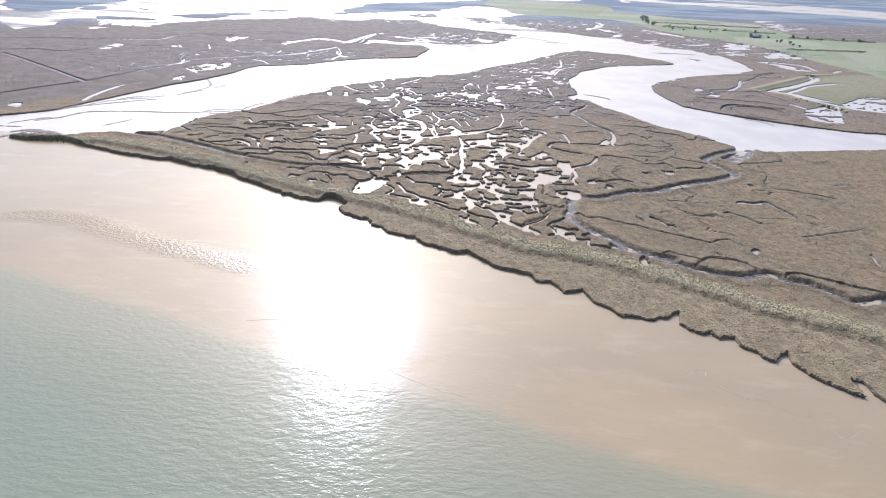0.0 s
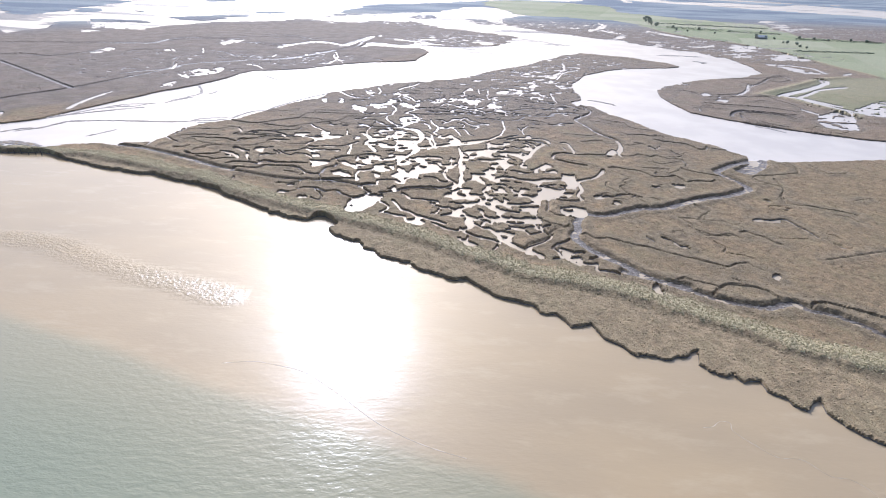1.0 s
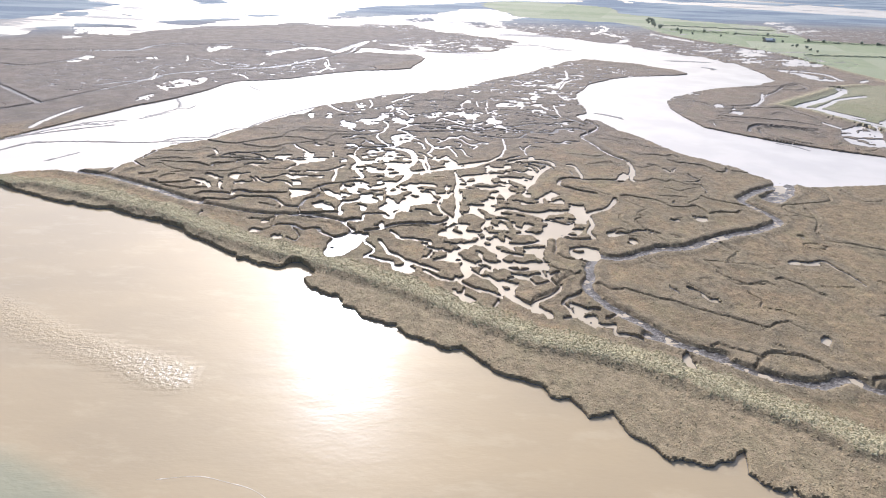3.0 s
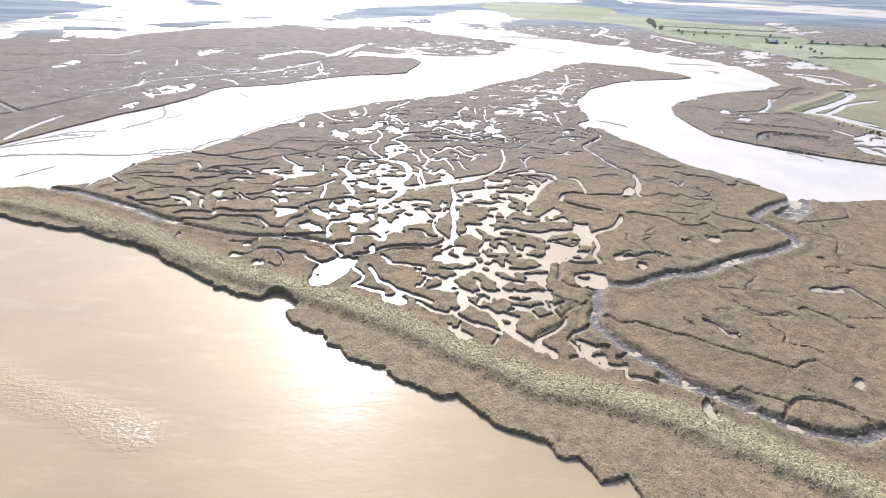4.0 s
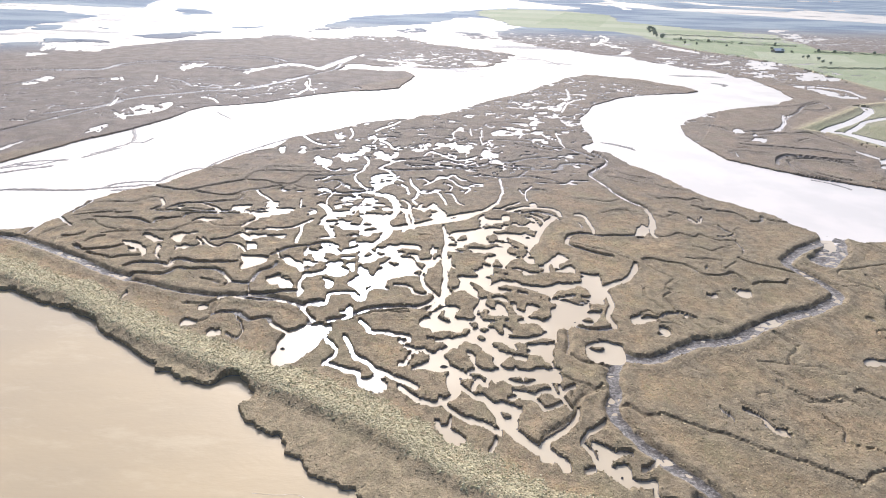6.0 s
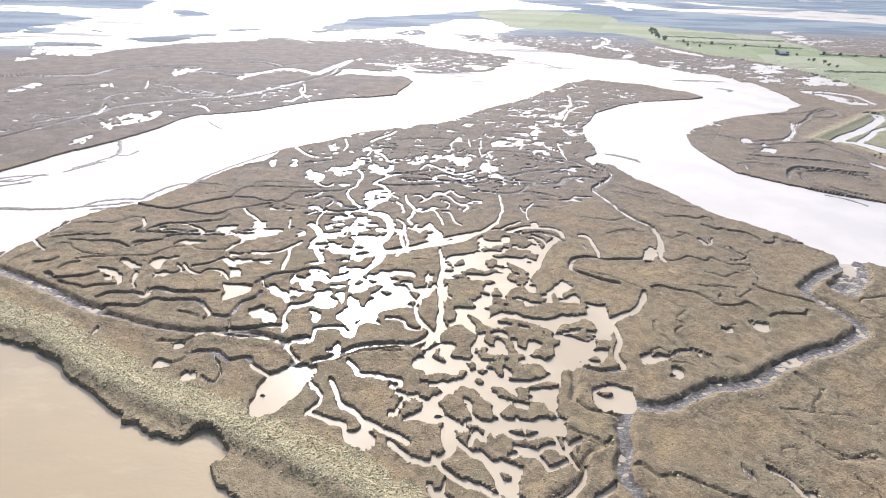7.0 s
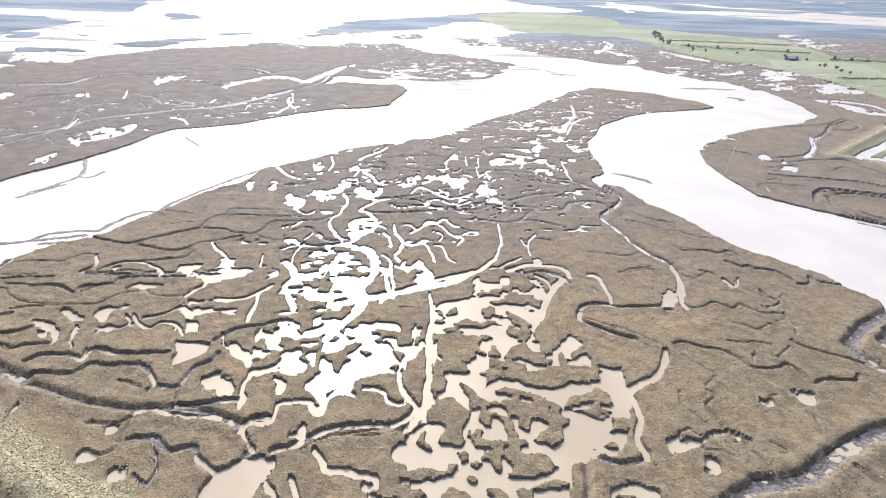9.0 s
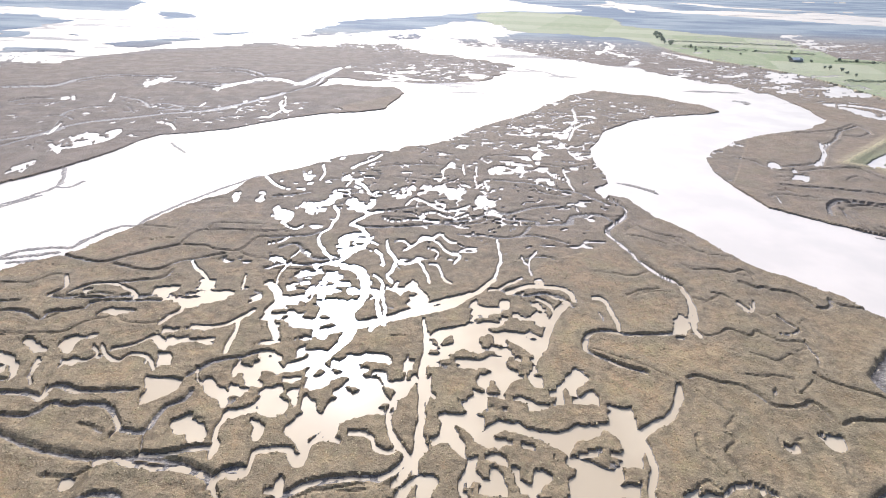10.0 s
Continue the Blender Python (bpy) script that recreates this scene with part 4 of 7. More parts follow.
creek([(-17.7, 159.3), (-14.8, 158.8), (-13.5, 156.0), (-11.0, 154.3)], 1.3)
creek([(1.7, 182.4), (4.5, 179.8), (8.4, 178.7), (12.1, 177.4)], 1.4)
gully([(37.1, 167.1), (39.5, 164.8), (43.8, 163.9), (46.1, 161.7)], 1.4)
gully([(32.1, 349.6), (48.4, 347.2), (63.3, 339.3), (76.6, 339.0)], 1.2)
gully([(42.5, 343.5), (49.3, 334.3), (62.5, 334.8), (74.4, 329.5)], 1.2)
gully([(76.9, 405.1), (89.7, 408.5), (91.1, 398.8)], 1.3)
gully([(38.1, 372.1), (54.2, 369.9), (68.8, 368.7), (80.3, 374.5)], 1.3)
creek([(79.0, 421.5), (86.0, 440.6), (96.0, 456.6), (105, 465)], 1.4)
creek([(48.2, 446.1), (54.2, 437.4), (60.2, 440.1)], 1)
creek([(74.4, 399.2), (77.2, 388.9), (79.2, 384.0)], .9)
creek([(66.4, 355.4), (66.2, 347.3), (66.9, 341.1)], 1)
gully([(-207, 603), (-185, 601), (-156, 589), (-144, 600)], 1.3)
mud_creek([(-215.3, 408.6), (-222.4, 424.6), (-226.0, 438.9), (-225.1, 446.4)], 2)
gully([(-237.7, 429.7), (-229.2, 435.8), (-216.0, 426.4)], 2)
gully([(-222, 470), (-206, 466), (-192.8, 451.0)], 1.6)
gully([(-181, 461), (-169, 461), (-165, 469)], 1.6)
gully([(-281, 464), (-268, 461), (-266, 475)], 1.4)
gully([(-250, 487), (-231, 484)], 1.4)
creek([(-165.7, 428.0), (-156.0, 424.2), (-148.5, 414.2)], 1.4)
gully([(-181.9, 407.8), (-170.8, 405.4), (-155.9, 408.5)], 1.6)
mud_creek([(26.3, 142.2), (29.9, 144.7), (32.9, 146.8), (34.6, 150.0), (35.2, 152.1), (38.6, 155.1), (41.4, 155.4)], 1)
creek([(4.6, 144.3), (5.0, 142.9), (6.4, 142.3), (8.4, 141.4), (9.6, 139.8)], 1.5)
creek([(-23.7, 266.0), (-19.8, 265.8), (-16.2, 261.2), (-14.7, 253.5), (-15.0, 246.7), (-16.9, 240.8), (-15.3, 234.2), (-16.1, 228.8), (-18.3, 224.5), (-21.1, 219.3), (-22.6, 214.9)], 2.8)
creek([(-13.9, 252.5), (-10.7, 251.6), (-10.3, 245.2), (-8.6, 239.4), (-6.9, 235.6)], 1.8)
creek([(57.2, 368.5), (60.8, 358.2), (67.5, 353.0)], .9)
creek([(-167, 527), (-157, 545), (-147, 570), (-124, 566), (-112, 553), (-107, 566), (-101, 585), (-92, 632)], 5)
creek([(-104.6, 450.1), (-103.6, 456.4)], 2.5)
gully([(-228.1, 434.6), (-230.5, 445.6), (-224.2, 457.2), (-212.3, 459.8)], 3)
gully([(-184, 466), (-175, 464), (-172, 471), (-151, 469)], 3)
gully([(-204, 600), (-189, 610), (-166, 600), (-151, 587)], 3)
gully([(-115, 544), (-110, 568), (-101, 608), (-93, 635)], 3.5)
gully([(-282, 463), (-277, 475), (-261, 479)], 2.5)
creek([(213.2, 397.5), (224.8, 412.0), (230.7, 424.7), (239.3, 431.3)], 1.2)
gully([(230.2, 453.1), (257, 460), (272, 473), (285, 481), (283, 465), (270.6, 449.5), (256.5, 448.4)], 1.6)
mud_creek([(173.6, 325.6), (175.9, 331.1), (182.2, 335.1), (192.0, 335.9), (201.8, 334.6), (215.3, 331.5)], 2)
mud_creek([(179.1, 328.7), (177.8, 315.8), (178.5, 307.5), (184.4, 302.3)], 2)
mud_creek([(183.7, 331.1), (192.9, 333.2), (201.0, 329.7), (212.7, 328.0)], 1.6)
creek([(304, 544), (328, 539), (341, 526), (337, 502)], 3)
creek([(263, 808), (284, 789), (306, 749)], 2.5)
creek([(219, 892), (220, 845), (199, 818), (200, 789), (215, 769)], 4)
creek([(301, 717), (314, 712)], 3)
creek([(271, 662), (285, 655), (309, 676)], 3)
creek([(240, 663), (247, 658)], 3)
creek([(247, 645), (257, 641)], 3)
creek([(234, 689), (255, 686)], 3)
mud_bar([(233, 546), (239, 543), (240, 535)], 2)
creek([(499, 1976), (481, 1776), (433, 1543)], 14)
creek([(1340, 2369), (1571, 2457)], 14)
creek([(1093, 1788), (1158, 1796)], 10)
creek([(552, 1069), (581, 1068)], 8)
mud_bar([(281, 545), (284, 527), (288, 518)], 5)
gully([(68.3, 184.8), (70.4, 179.1), (72.7, 176.1), (73.9, 173.2)], .6)
gully([(62.2, 168.5), (63.6, 165.3), (65.9, 162.9)], .6)
gully([(78.1, 183.6), (79.6, 181.3)], .6)
gully([(110.9, 185.0), (111.2, 179.4)], .6)
gully([(139.3, 212.0), (137.3, 200.8), (131.6, 191.3), (132.0, 184.7), (139.1, 182.8), (147.9, 179.0), (151.7, 176.5)], 1.2)
creek([(111.8, 169.4), (115.7, 168.4), (121.2, 170.3), (123.2, 165.4), (124.8, 160.7), (125.8, 156.2)], .8)
gully([(165.7, 232.4), (168.8, 221.7), (177.4, 223.5)], .8)
gully([(141.4, 176.3), (147.2, 173.0), (146.8, 167.9)], .8)
gully([(123.5, 208.1), (126.7, 204.0), (132.8, 205.3)], .7)
gully([(61.4, 179.1), (66.7, 181.8), (72.0, 178.1)], .7)
creek([(108.1, 233.7), (107.6, 227.5)], .7)
gully([(157.8, 189.7), (166.3, 192.8)], .7)
creek([(13.5, 152.3), (15.9, 149.9), (17.6, 145.9), (19.8, 142.8), (22.5, 139.7), (24.7, 137.8), (26.3, 139.3)], 2.2)
creek([(4.9, 151.6), (6.9, 148.0), (10.6, 145.6), (14.4, 144.1), (17.3, 142.1)], 1.3)
creek([(24.9, 137.8), (25.7, 139.3), (27.2, 140.8), (29.6, 142.7), (32.1, 144.5), (33.7, 146.7), (34.6, 149.5)], 1.2)
gully([(25.7, 140.4), (27.1, 142.2), (29.9, 144.2), (32.6, 145.7)], 1.6)
gully([(33.4, 146.7), (34.6, 150.5), (36.7, 153.5), (39.0, 154.6), (41.4, 156.8)], 1.3)
creek([(9.5, 155.2), (12.1, 152.2), (14.7, 151.1)], 1)
creek([(11.9, 154.9), (13.7, 157.5), (15.0, 155.9), (16.4, 158.7), (17.7, 157.3)], 1.2)
creek([(20.9, 154.1), (25.5, 153.6), (28.9, 154.5), (31.4, 153.3), (32.3, 151.3), (33.3, 149.4)], 1.1)
creek([(20.0, 151.7), (24.0, 152.5), (25.9, 152.0), (27.4, 149.1), (31.5, 150.7)], 1)
creek([(17.9, 160.3), (20.5, 157.4), (24.5, 156.7), (28.7, 157.9), (30.4, 155.2), (30.7, 153.2)], 1)
creek([(22.5, 161.9), (24.0, 158.5)], .9)
creek([(31.9, 156.3), (32.2, 154.3), (33.8, 155.8), (35.6, 156.5)], 1)
gully([(31.2, 160.5), (34.4, 159.0), (38.0, 156.7), (39.7, 155.0)], 1.2)
gully([(34.0, 153.3), (36.0, 156.5), (37.8, 155.6)], 1)
creek([(7.2, 145.5), (6.9, 143.7), (5.6, 142.9)], .9)
creek([(15.0, 137.1), (15.8, 138.7), (16.5, 139.9)], .9)
creek([(33.5, 140.6), (36.5, 143.3), (38.9, 145.5), (39.8, 146.6)], .9)
creek([(33.4, 140.1), (34.7, 138.0), (35.4, 136.0), (37.1, 135.2), (38.8, 136.9), (40.6, 137.8), (42.9, 137.8)], 1)
creek([(35.6, 134.9), (36.9, 134.5), (38.5, 133.8), (40.0, 133.2), (40.5, 131.8), (41.7, 131.1), (43.8, 130.9), (45.4, 131.2)], 1.1)
creek([(36.8, 134.0), (38.5, 132.1), (40.2, 130.6)], 1)
creek([(33.2, 133.3), (34.9, 133.7)], 1)
creek([(45.4, 131.2), (44.6, 129.1), (44.9, 127.8), (46.6, 127.4), (49.0, 126.7), (50.7, 125.4)], 1.1)
creek([(44.2, 134.1), (46.2, 134.9), (47.7, 136.1)], .8)

pool([(-59.2, 353.5), (-55.5, 352.9), (-52.5, 346.8), (-51.3, 338.3), (-53.7, 338.0), (-56.8, 345.5)])
pool([(-60.8, 310.5), (-55.9, 313.1), (-53.8, 307.7), (-50.4, 306.0), (-51.5, 300.0), (-55.7, 297.7), (-58.2, 300.7)])
pool([(-51.7, 311.3), (-49.5, 318.7), (-44.0, 317.0), (-41.0, 321.7), (-39.3, 330.4), (-36.7, 332.3), (-36.1, 323.7), (-37.6, 317.6), (-38.4, 310.5), (-41.2, 306.8), (-45.9, 307.7)])
pool([(-32.5, 318.1), (-29.4, 323.6), (-24.2, 317.4), (-21.0, 325.9), (-19.4, 316.4), (-22.6, 311.2), (-27.8, 312.1)])
pool([(-28.8, 284.0), (-25.9, 290.5), (-21.1, 293.3), (-18.0, 287.1), (-18.6, 280.4), (-21.5, 276.0), (-24.2, 271.7), (-27.6, 275.5)])
pool([(-40.0, 256.9), (-37.1, 262.0), (-32.7, 263.8), (-29.0, 262.6), (-25.5, 260.2), (-27.7, 255.6), (-29.8, 250.8), (-31.3, 248.6), (-35.5, 254.6), (-37.5, 250.2), (-39.3, 252.2)])
pool([(-27.9, 251.3), (-24.7, 255.4), (-19.7, 255.7), (-17.1, 251.3), (-18.5, 246.7), (-21.6, 242.6), (-25.0, 243.9), (-27.1, 247.7)])
pool([(-41.7, 240.5), (-39.5, 246.8), (-35.3, 249.2), (-31.1, 247.8), (-32.4, 244.6), (-35.8, 243.2), (-32.1, 238.9), (-27.0, 236.3), (-25.8, 240.1), (-23.6, 238.0), (-26.2, 232.2), (-30.7, 232.6), (-35.0, 235.8), (-37.5, 234.9), (-39.5, 231.0)])
pool([(-1.9, 257.4), (-0.6, 260.2), (1.2, 256.8), (2.9, 253.5), (4.8, 248.7), (3.6, 244.3), (1.6, 247.3), (-0.1, 251.2)])
pool([(-7.5, 257.0), (-3.8, 256.4), (-1.6, 253.2), (-3.4, 250.6), (-6.5, 252.8)])
pool([(-14.1, 329.6), (-10.5, 335.6), (-6.5, 338.5), (-3.6, 334.6), (-1.1, 341.5), (2.5, 342.7), (1.2, 331.9), (-3.4, 329.9), (-8.5, 325.5), (-12.3, 323.7)])
pool([(8.7, 334.2), (12.0, 334.5), (16.5, 339.0), (16.9, 332.6), (12.8, 326.0), (9.6, 327.2)])
pool([(22.2, 327.6), (25.5, 330.3), (28.6, 323.7), (26.9, 317.7), (23.8, 317.5), (21.9, 321.6)])
pool([(28.8, 364.6), (35.0, 374.3), (39.1, 378.9), (38.5, 368.5), (34.1, 362.2), (29.9, 358.0)])
pool([(53.2, 388.0), (56.5, 396.4), (59.0, 407.5), (60.1, 402.8), (58.8, 388.7), (55.2, 374.4), (53.5, 378.3)])
pool([(56.7, 353.4), (61.2, 357.5), (58.8, 348.3), (55.9, 348.0)])
pool([(33.6, 301.0), (36.2, 302.5), (35.8, 298.1), (33.6, 297.9)])
pool([(32.5, 259.1), (35.6, 260.2), (39.9, 261.8), (38.9, 257.3), (35.1, 255.4), (32.7, 255.2)])
pool([(-40.1, 348.1), (-35.1, 353.2), (-34.0, 349.6), (-37.9, 343.0)])
pool([(-50.0, 270.2), (-47.2, 271.9), (-44.6, 270.1), (-46.8, 267.5)])
pool([(-33.5, 259.6), (-31.0, 262.5), (-31.2, 258.0)])
pool([(-1.4, 249.1), (1.4, 250.5), (3.1, 247.0), (0.8, 244.5)])
pool([(-67.8, 336.6), (-65.9, 342.0), (-61.5, 335.6), (-63.7, 331.3)])
pool([(204.0, 388.1), (212.0, 397.6), (210.8, 392.0), (204.5, 385.0)])
pool([(176.8, 385.2), (182.4, 390.1), (182.4, 383.7), (176.9, 379.0)])
pool([(179.5, 366.6), (188.0, 379.1), (186.1, 371.1), (190.7, 375.4), (185.9, 364.4), (183.4, 366.1)])
pool([(74.8, 241.6), (79.0, 243.4), (79.9, 240.2), (77.6, 236.2), (74.7, 234.6), (74.0, 237.0)])
pool([(55.6, 183.8), (58.1, 185.6), (60.7, 186.5), (58.7, 184.5), (56.5, 182.8)])
pool([(70.3, 185.5), (71.9, 186.9), (73.5, 186.2), (71.8, 185.0)])
pool([(62.0, 179.4), (64.0, 180.3), (64.7, 178.7), (65.1, 177.5), (63.1, 177.2), (61.9, 178.2)])
pool([(88.9, 214.4), (90.4, 214.7), (89.3, 212.8), (88.4, 213.0)])
islet([(-24.1, 249.8), (-21.1, 251.7), (-19.1, 250.1), (-19.5, 247.7), (-22.3, 246.7)])
creek([(-36.6, 314.7), (-33.1, 306.1), (-34.0, 299.5), (-34.5, 293.3), (-36.5, 288.9), (-36.1, 284.4), (-34.3, 279.6), (-30.7, 273.6), (-28.9, 272.7)], 1.2)
creek([(-18.3, 310.8), (-24.1, 303.6), (-27.0, 298.2), (-23.8, 296.0), (-19.2, 289.2), (-19.3, 282.4)], 1.5)
creek([(-22.8, 276.8), (-25.1, 270.5), (-28.6, 268.8), (-33.2, 266.0)], 1.4)
creek([(-33.2, 266.0), (-26.8, 267.9), (-21.1, 265.5), (-16.8, 258.9), (-14.9, 250.1), (-15.7, 244.8), (-17.3, 240.2), (-16.6, 233.8), (-17.7, 229.0)], 1.7)
creek([(-10.3, 233.5), (-6.8, 238.0), (-1.0, 242.0), (4.5, 245.5), (10.2, 249.0), (15.1, 251.4), (19.1, 253.3), (22.9, 258.3), (25.6, 262.0)], 1.7)
creek([(25.6, 262.0), (26.8, 267.7), (28.3, 276.1), (28.3, 284.1), (27.9, 289.1)], 1.2)
creek([(-10.3, 256.7), (-8.9, 248.5), (-7.4, 240.8), (-7.8, 237.2)], 1.4)
creek([(-11.9, 285.3), (-10.4, 278.3), (-7.6, 271.8), (-7.9, 265.1), (-8.9, 261.3), (-7.3, 257.8)], 1.3)
creek([(-7.6, 271.8), (-3.6, 269.2), (-0.5, 271.4), (1.7, 269.1), (3.4, 263.1), (4.7, 258.3)], 1.1)
creek([(3.8, 269.3), (6.4, 269.5), (8.1, 265.8), (9.2, 260.4), (11.6, 257.9)], 0.9)
creek([(-5.3, 278.7), (-2.2, 282.7), (-0.1, 286.2), (3.3, 287.6), (6.8, 284.5), (9.1, 279.8), (11.7, 277.4), (14.5, 276.1), (12.3, 270.9)], 1.1)
creek([(-0.8, 286.2), (0.9, 289.7), (4.4, 288.8), (7.1, 292.0), (10.2, 287.0), (13.1, 285.6)], 1.2)
creek([(-3.3, 281.5), (-5.8, 285.7), (-9.2, 285.5)], 0.9)
creek([(3.5, 281.0), (6.9, 278.1), (5.8, 273.9)], 0.8)
creek([(-37.4, 360.4), (-34.2, 367.7), (-28.9, 374.5), (-26.0, 382.4)], 1.6)
creek([(-52.4, 363.7), (-49.1, 354.4), (-48.8, 342.7)], 1.1)
creek([(-32.1, 342.6), (-27.1, 336.3), (-23.4, 328.6), (-21.0, 331.2)], 1.4)
creek([(-34.5, 345.0), (-35.5, 337.2)], 1.1)
creek([(8.1, 343.1), (9.3, 334.1)], 1.1)
creek([(-7.9, 317.3), (-4.4, 325.0), (1.0, 321.0), (5.0, 316.3), (8.9, 313.2), (14.0, 315.0), (19.2, 319.8)], 1.0)
creek([(-1.1, 308.9), (3.8, 311.4), (8.9, 307.8), (13.9, 306.9), (17.7, 310.5)], 0.9)
creek([(-15.6, 304.3), (-10.5, 301.5), (-4.6, 304.0), (1.6, 302.6), (6.5, 303.0)], 0.9)
creek([(22.7, 340.3), (26.3, 345.8), (27.6, 338.3)], 1.1)
creek([(21.8, 355.2), (22.8, 342.9)], 0.9)
creek([(40.2, 373.6), (44.3, 374.1), (46.2, 366.2), (44.4, 355.6)], 1.2)
creek([(7.2, 351.8), (7.7, 364.2), (11.0, 367.5)], 1.1)
creek([(16.2, 371.1), (17.5, 357.5)], 1.0)
creek([(23.2, 368.8), (23.3, 355.3)], 1.0)
creek([(66.6, 368.4), (66.4, 358.8), (66.6, 348.9)], 1.2)
creek([(35.4, 276.7), (37.0, 271.8), (39.3, 277.0), (41.7, 281.3)], 0.8)
creek([(37.4, 271.8), (37.5, 265.2)], 0.8)
creek([(23.1, 254.8), (27.2, 256.4), (30.5, 259.7), (34.3, 262.6)], 0.9)
creek([(-26.6, 312.8), (-21.0, 308.5), (-16.3, 310.9)], 1.3)
creek([(-53.3, 297.8), (-47.2, 292.2), (-44.4, 295.5)], 0.9)
creek([(-52.7, 280.3), (-49.4, 282.2), (-47.5, 285.7)], 0.9)
creek([(-15.2, 278.4), (-12.6, 274.5), (-10.9, 268.2)], 1.0)
creek([(-42.2, 270.7), (-40.2, 276.0), (-36.4, 273.7)], 0.8)
creek([(-41.6, 268.2), (-43.0, 261.0), (-42.4, 254.4), (-39.6, 247.1)], 1.0)
creek([(-45.7, 254.2), (-42.2, 253.6), (-39.3, 248.4)], 1.0)
creek([(-13.4, 261.9), (-11.1, 259.3), (-10.0, 255.9)], 1.0)
creek([(40.8, 254.0), (43.4, 251.3), (46.9, 249.1)], 0.7)
creek([(37.5, 250.9), (40.8, 247.2), (40.9, 241.9), (38.6, 236.0), (36.6, 228.5)], 1.2)
creek([(79.4, 332.8), (82.4, 328.5), (84.0, 321.3), (80.9, 312.7), (74.9, 305.6), (70.1, 299.0), (72.0, 292.1), (74.8, 285.0), (76.6, 275.8), (79.9, 268.8), (83.3, 264.4), (84.5, 260.5)], 0.7)
creek([(84.5, 260.5), (83.8, 254.1), (82.3, 247.7), (80.4, 242.3)], 1.1)
creek([(211.9, 396.4), (222.6, 411.4), (232.4, 430.2)], 1.2)
creek([(158.0, 341.0), (156.7, 334.6)], 0.8)
creek([(91.9, 200.9), (92.7, 198.3), (94.7, 196.6), (96.1, 198.5), (95.2, 200.2), (92.8, 201.2)], 0.5)
creek([(98.6, 248.8), (99.9, 247.3), (101.9, 251.3)], 0.6)
creek([(107.6, 246.3), (108.7, 242.0), (109.9, 239.5), (106.5, 237.6), (103.7, 237.4)], 0.5)
creek([(-101.0, 245.2), (-97.6, 250.0), (-90.3, 251.0), (-84.6, 248.4), (-80.9, 245.8)], 1.0)
creek([(-86.6, 235.2), (-83.9, 237.9), (-77.2, 237.6)], 0.8)
creek([(54.6, 245.0), (54.9, 241.3)], 0.5)
gully([(-53.9, 284.7), (-45.8, 286.0), (-39.4, 288.2), (-37.1, 290.8)], 2)
gully([(-48.2, 277.5), (-43.4, 280.6), (-38.6, 274.1), (-33.6, 270.4), (-28.4, 271.3), (-25.4, 272.6)], 2)
gully([(-48.2, 263.5), (-43.4, 266.7), (-37.0, 266.3), (-33.0, 267.5)], 2.4)
gully([(-26.7, 296.5), (-19.5, 295.9), (-10.1, 296.7), (-0.7, 298.7), (8.9, 300.8), (16.1, 298.9)], 2.2)
gully([(-26.2, 309.5), (-16.2, 310.4), (-6.5, 314.8), (6.2, 319.5)], 1.8)
gully([(8.9, 302.7), (20.0, 305.6), (23.9, 309.9), (30.2, 309.8), (33.6, 306.8), (44.6, 305.8), (45.4, 302.6), (56.8, 304.9), (60.0, 311.7), (71.3, 314.1), (75.0, 308.4)], 2.6)
gully([(22.5, 318.8), (32.8, 312.1), (45.1, 319.4), (56.0, 322.6)], 2.4)
gully([(31.7, 350.1), (43.1, 348.6), (51.3, 345.9), (60.3, 340.1), (66.9, 338.3), (74.8, 329.6), (77.4, 324.5)], 2.4)
gully([(46.2, 338.7), (55.3, 334.7), (63.0, 332.3)], 2)
gully([(13.7, 292.6), (20.7, 292.0), (27.6, 290.9), (33.4, 290.8), (38.5, 294.7), (41.6, 301.1)], 1.8)
gully([(33.4, 290.8), (41.8, 293.2), (48.5, 290.8), (53.7, 287.9)], 1.8)
gully([(-24.5, 363.1), (-12.8, 367.3), (2.4, 368.9), (23.5, 361.3)], 1.8)
gully([(-63.8, 321.9), (-54.9, 325.1), (-49.4, 327.9)], 2)
gully([(-47.6, 342.2), (-36.9, 345.9), (-23.0, 349.1)], 1.8)
gully([(-14.4, 350.0), (-2.8, 347.6), (8.7, 345.2), (23.1, 350.1)], 1.6)
gully([(27.7, 384.4), (40.8, 388.1), (51.5, 382.6)], 1.8)
gully([(58.4, 374.9), (70.3, 372.1), (80.6, 377.3)], 1.8)
gully([(-33.9, 327.1), (-27.6, 330.0), (-20.5, 326.0)], 1.8)
gully([(27.0, 254.8), (32.7, 252.2), (40.7, 253.6), (45.2, 251.1), (47.5, 247.3)], 2)
gully([(35.1, 274.7), (42.0, 277.3), (47.2, 275.6)], 1.6)
gully([(79.1, 329.2), (82.8, 325.0), (83.7, 318.6), (80.0, 310.1), (73.9, 303.8), (70.3, 297.9), (72.0, 290.5), (74.6, 283.0), (76.5, 273.9), (79.7, 267.0), (83.1, 262.7)], 2)
gully([(83.6, 304.6), (85.8, 301.1), (89.9, 297.2), (95.3, 295.8), (97.9, 293.1), (97.5, 288.0), (99.6, 284.9), (101.9, 284.0)], 1.1)
gully([(77.7, 296.2), (84.1, 293.8), (89.8, 289.6)], 1.1)
gully([(90.8, 273.0), (93.4, 271.3), (100.2, 272.3), (104.7, 270.2), (109.7, 272.0), (111.0, 268.8), (109.8, 265.0)], 1.3)
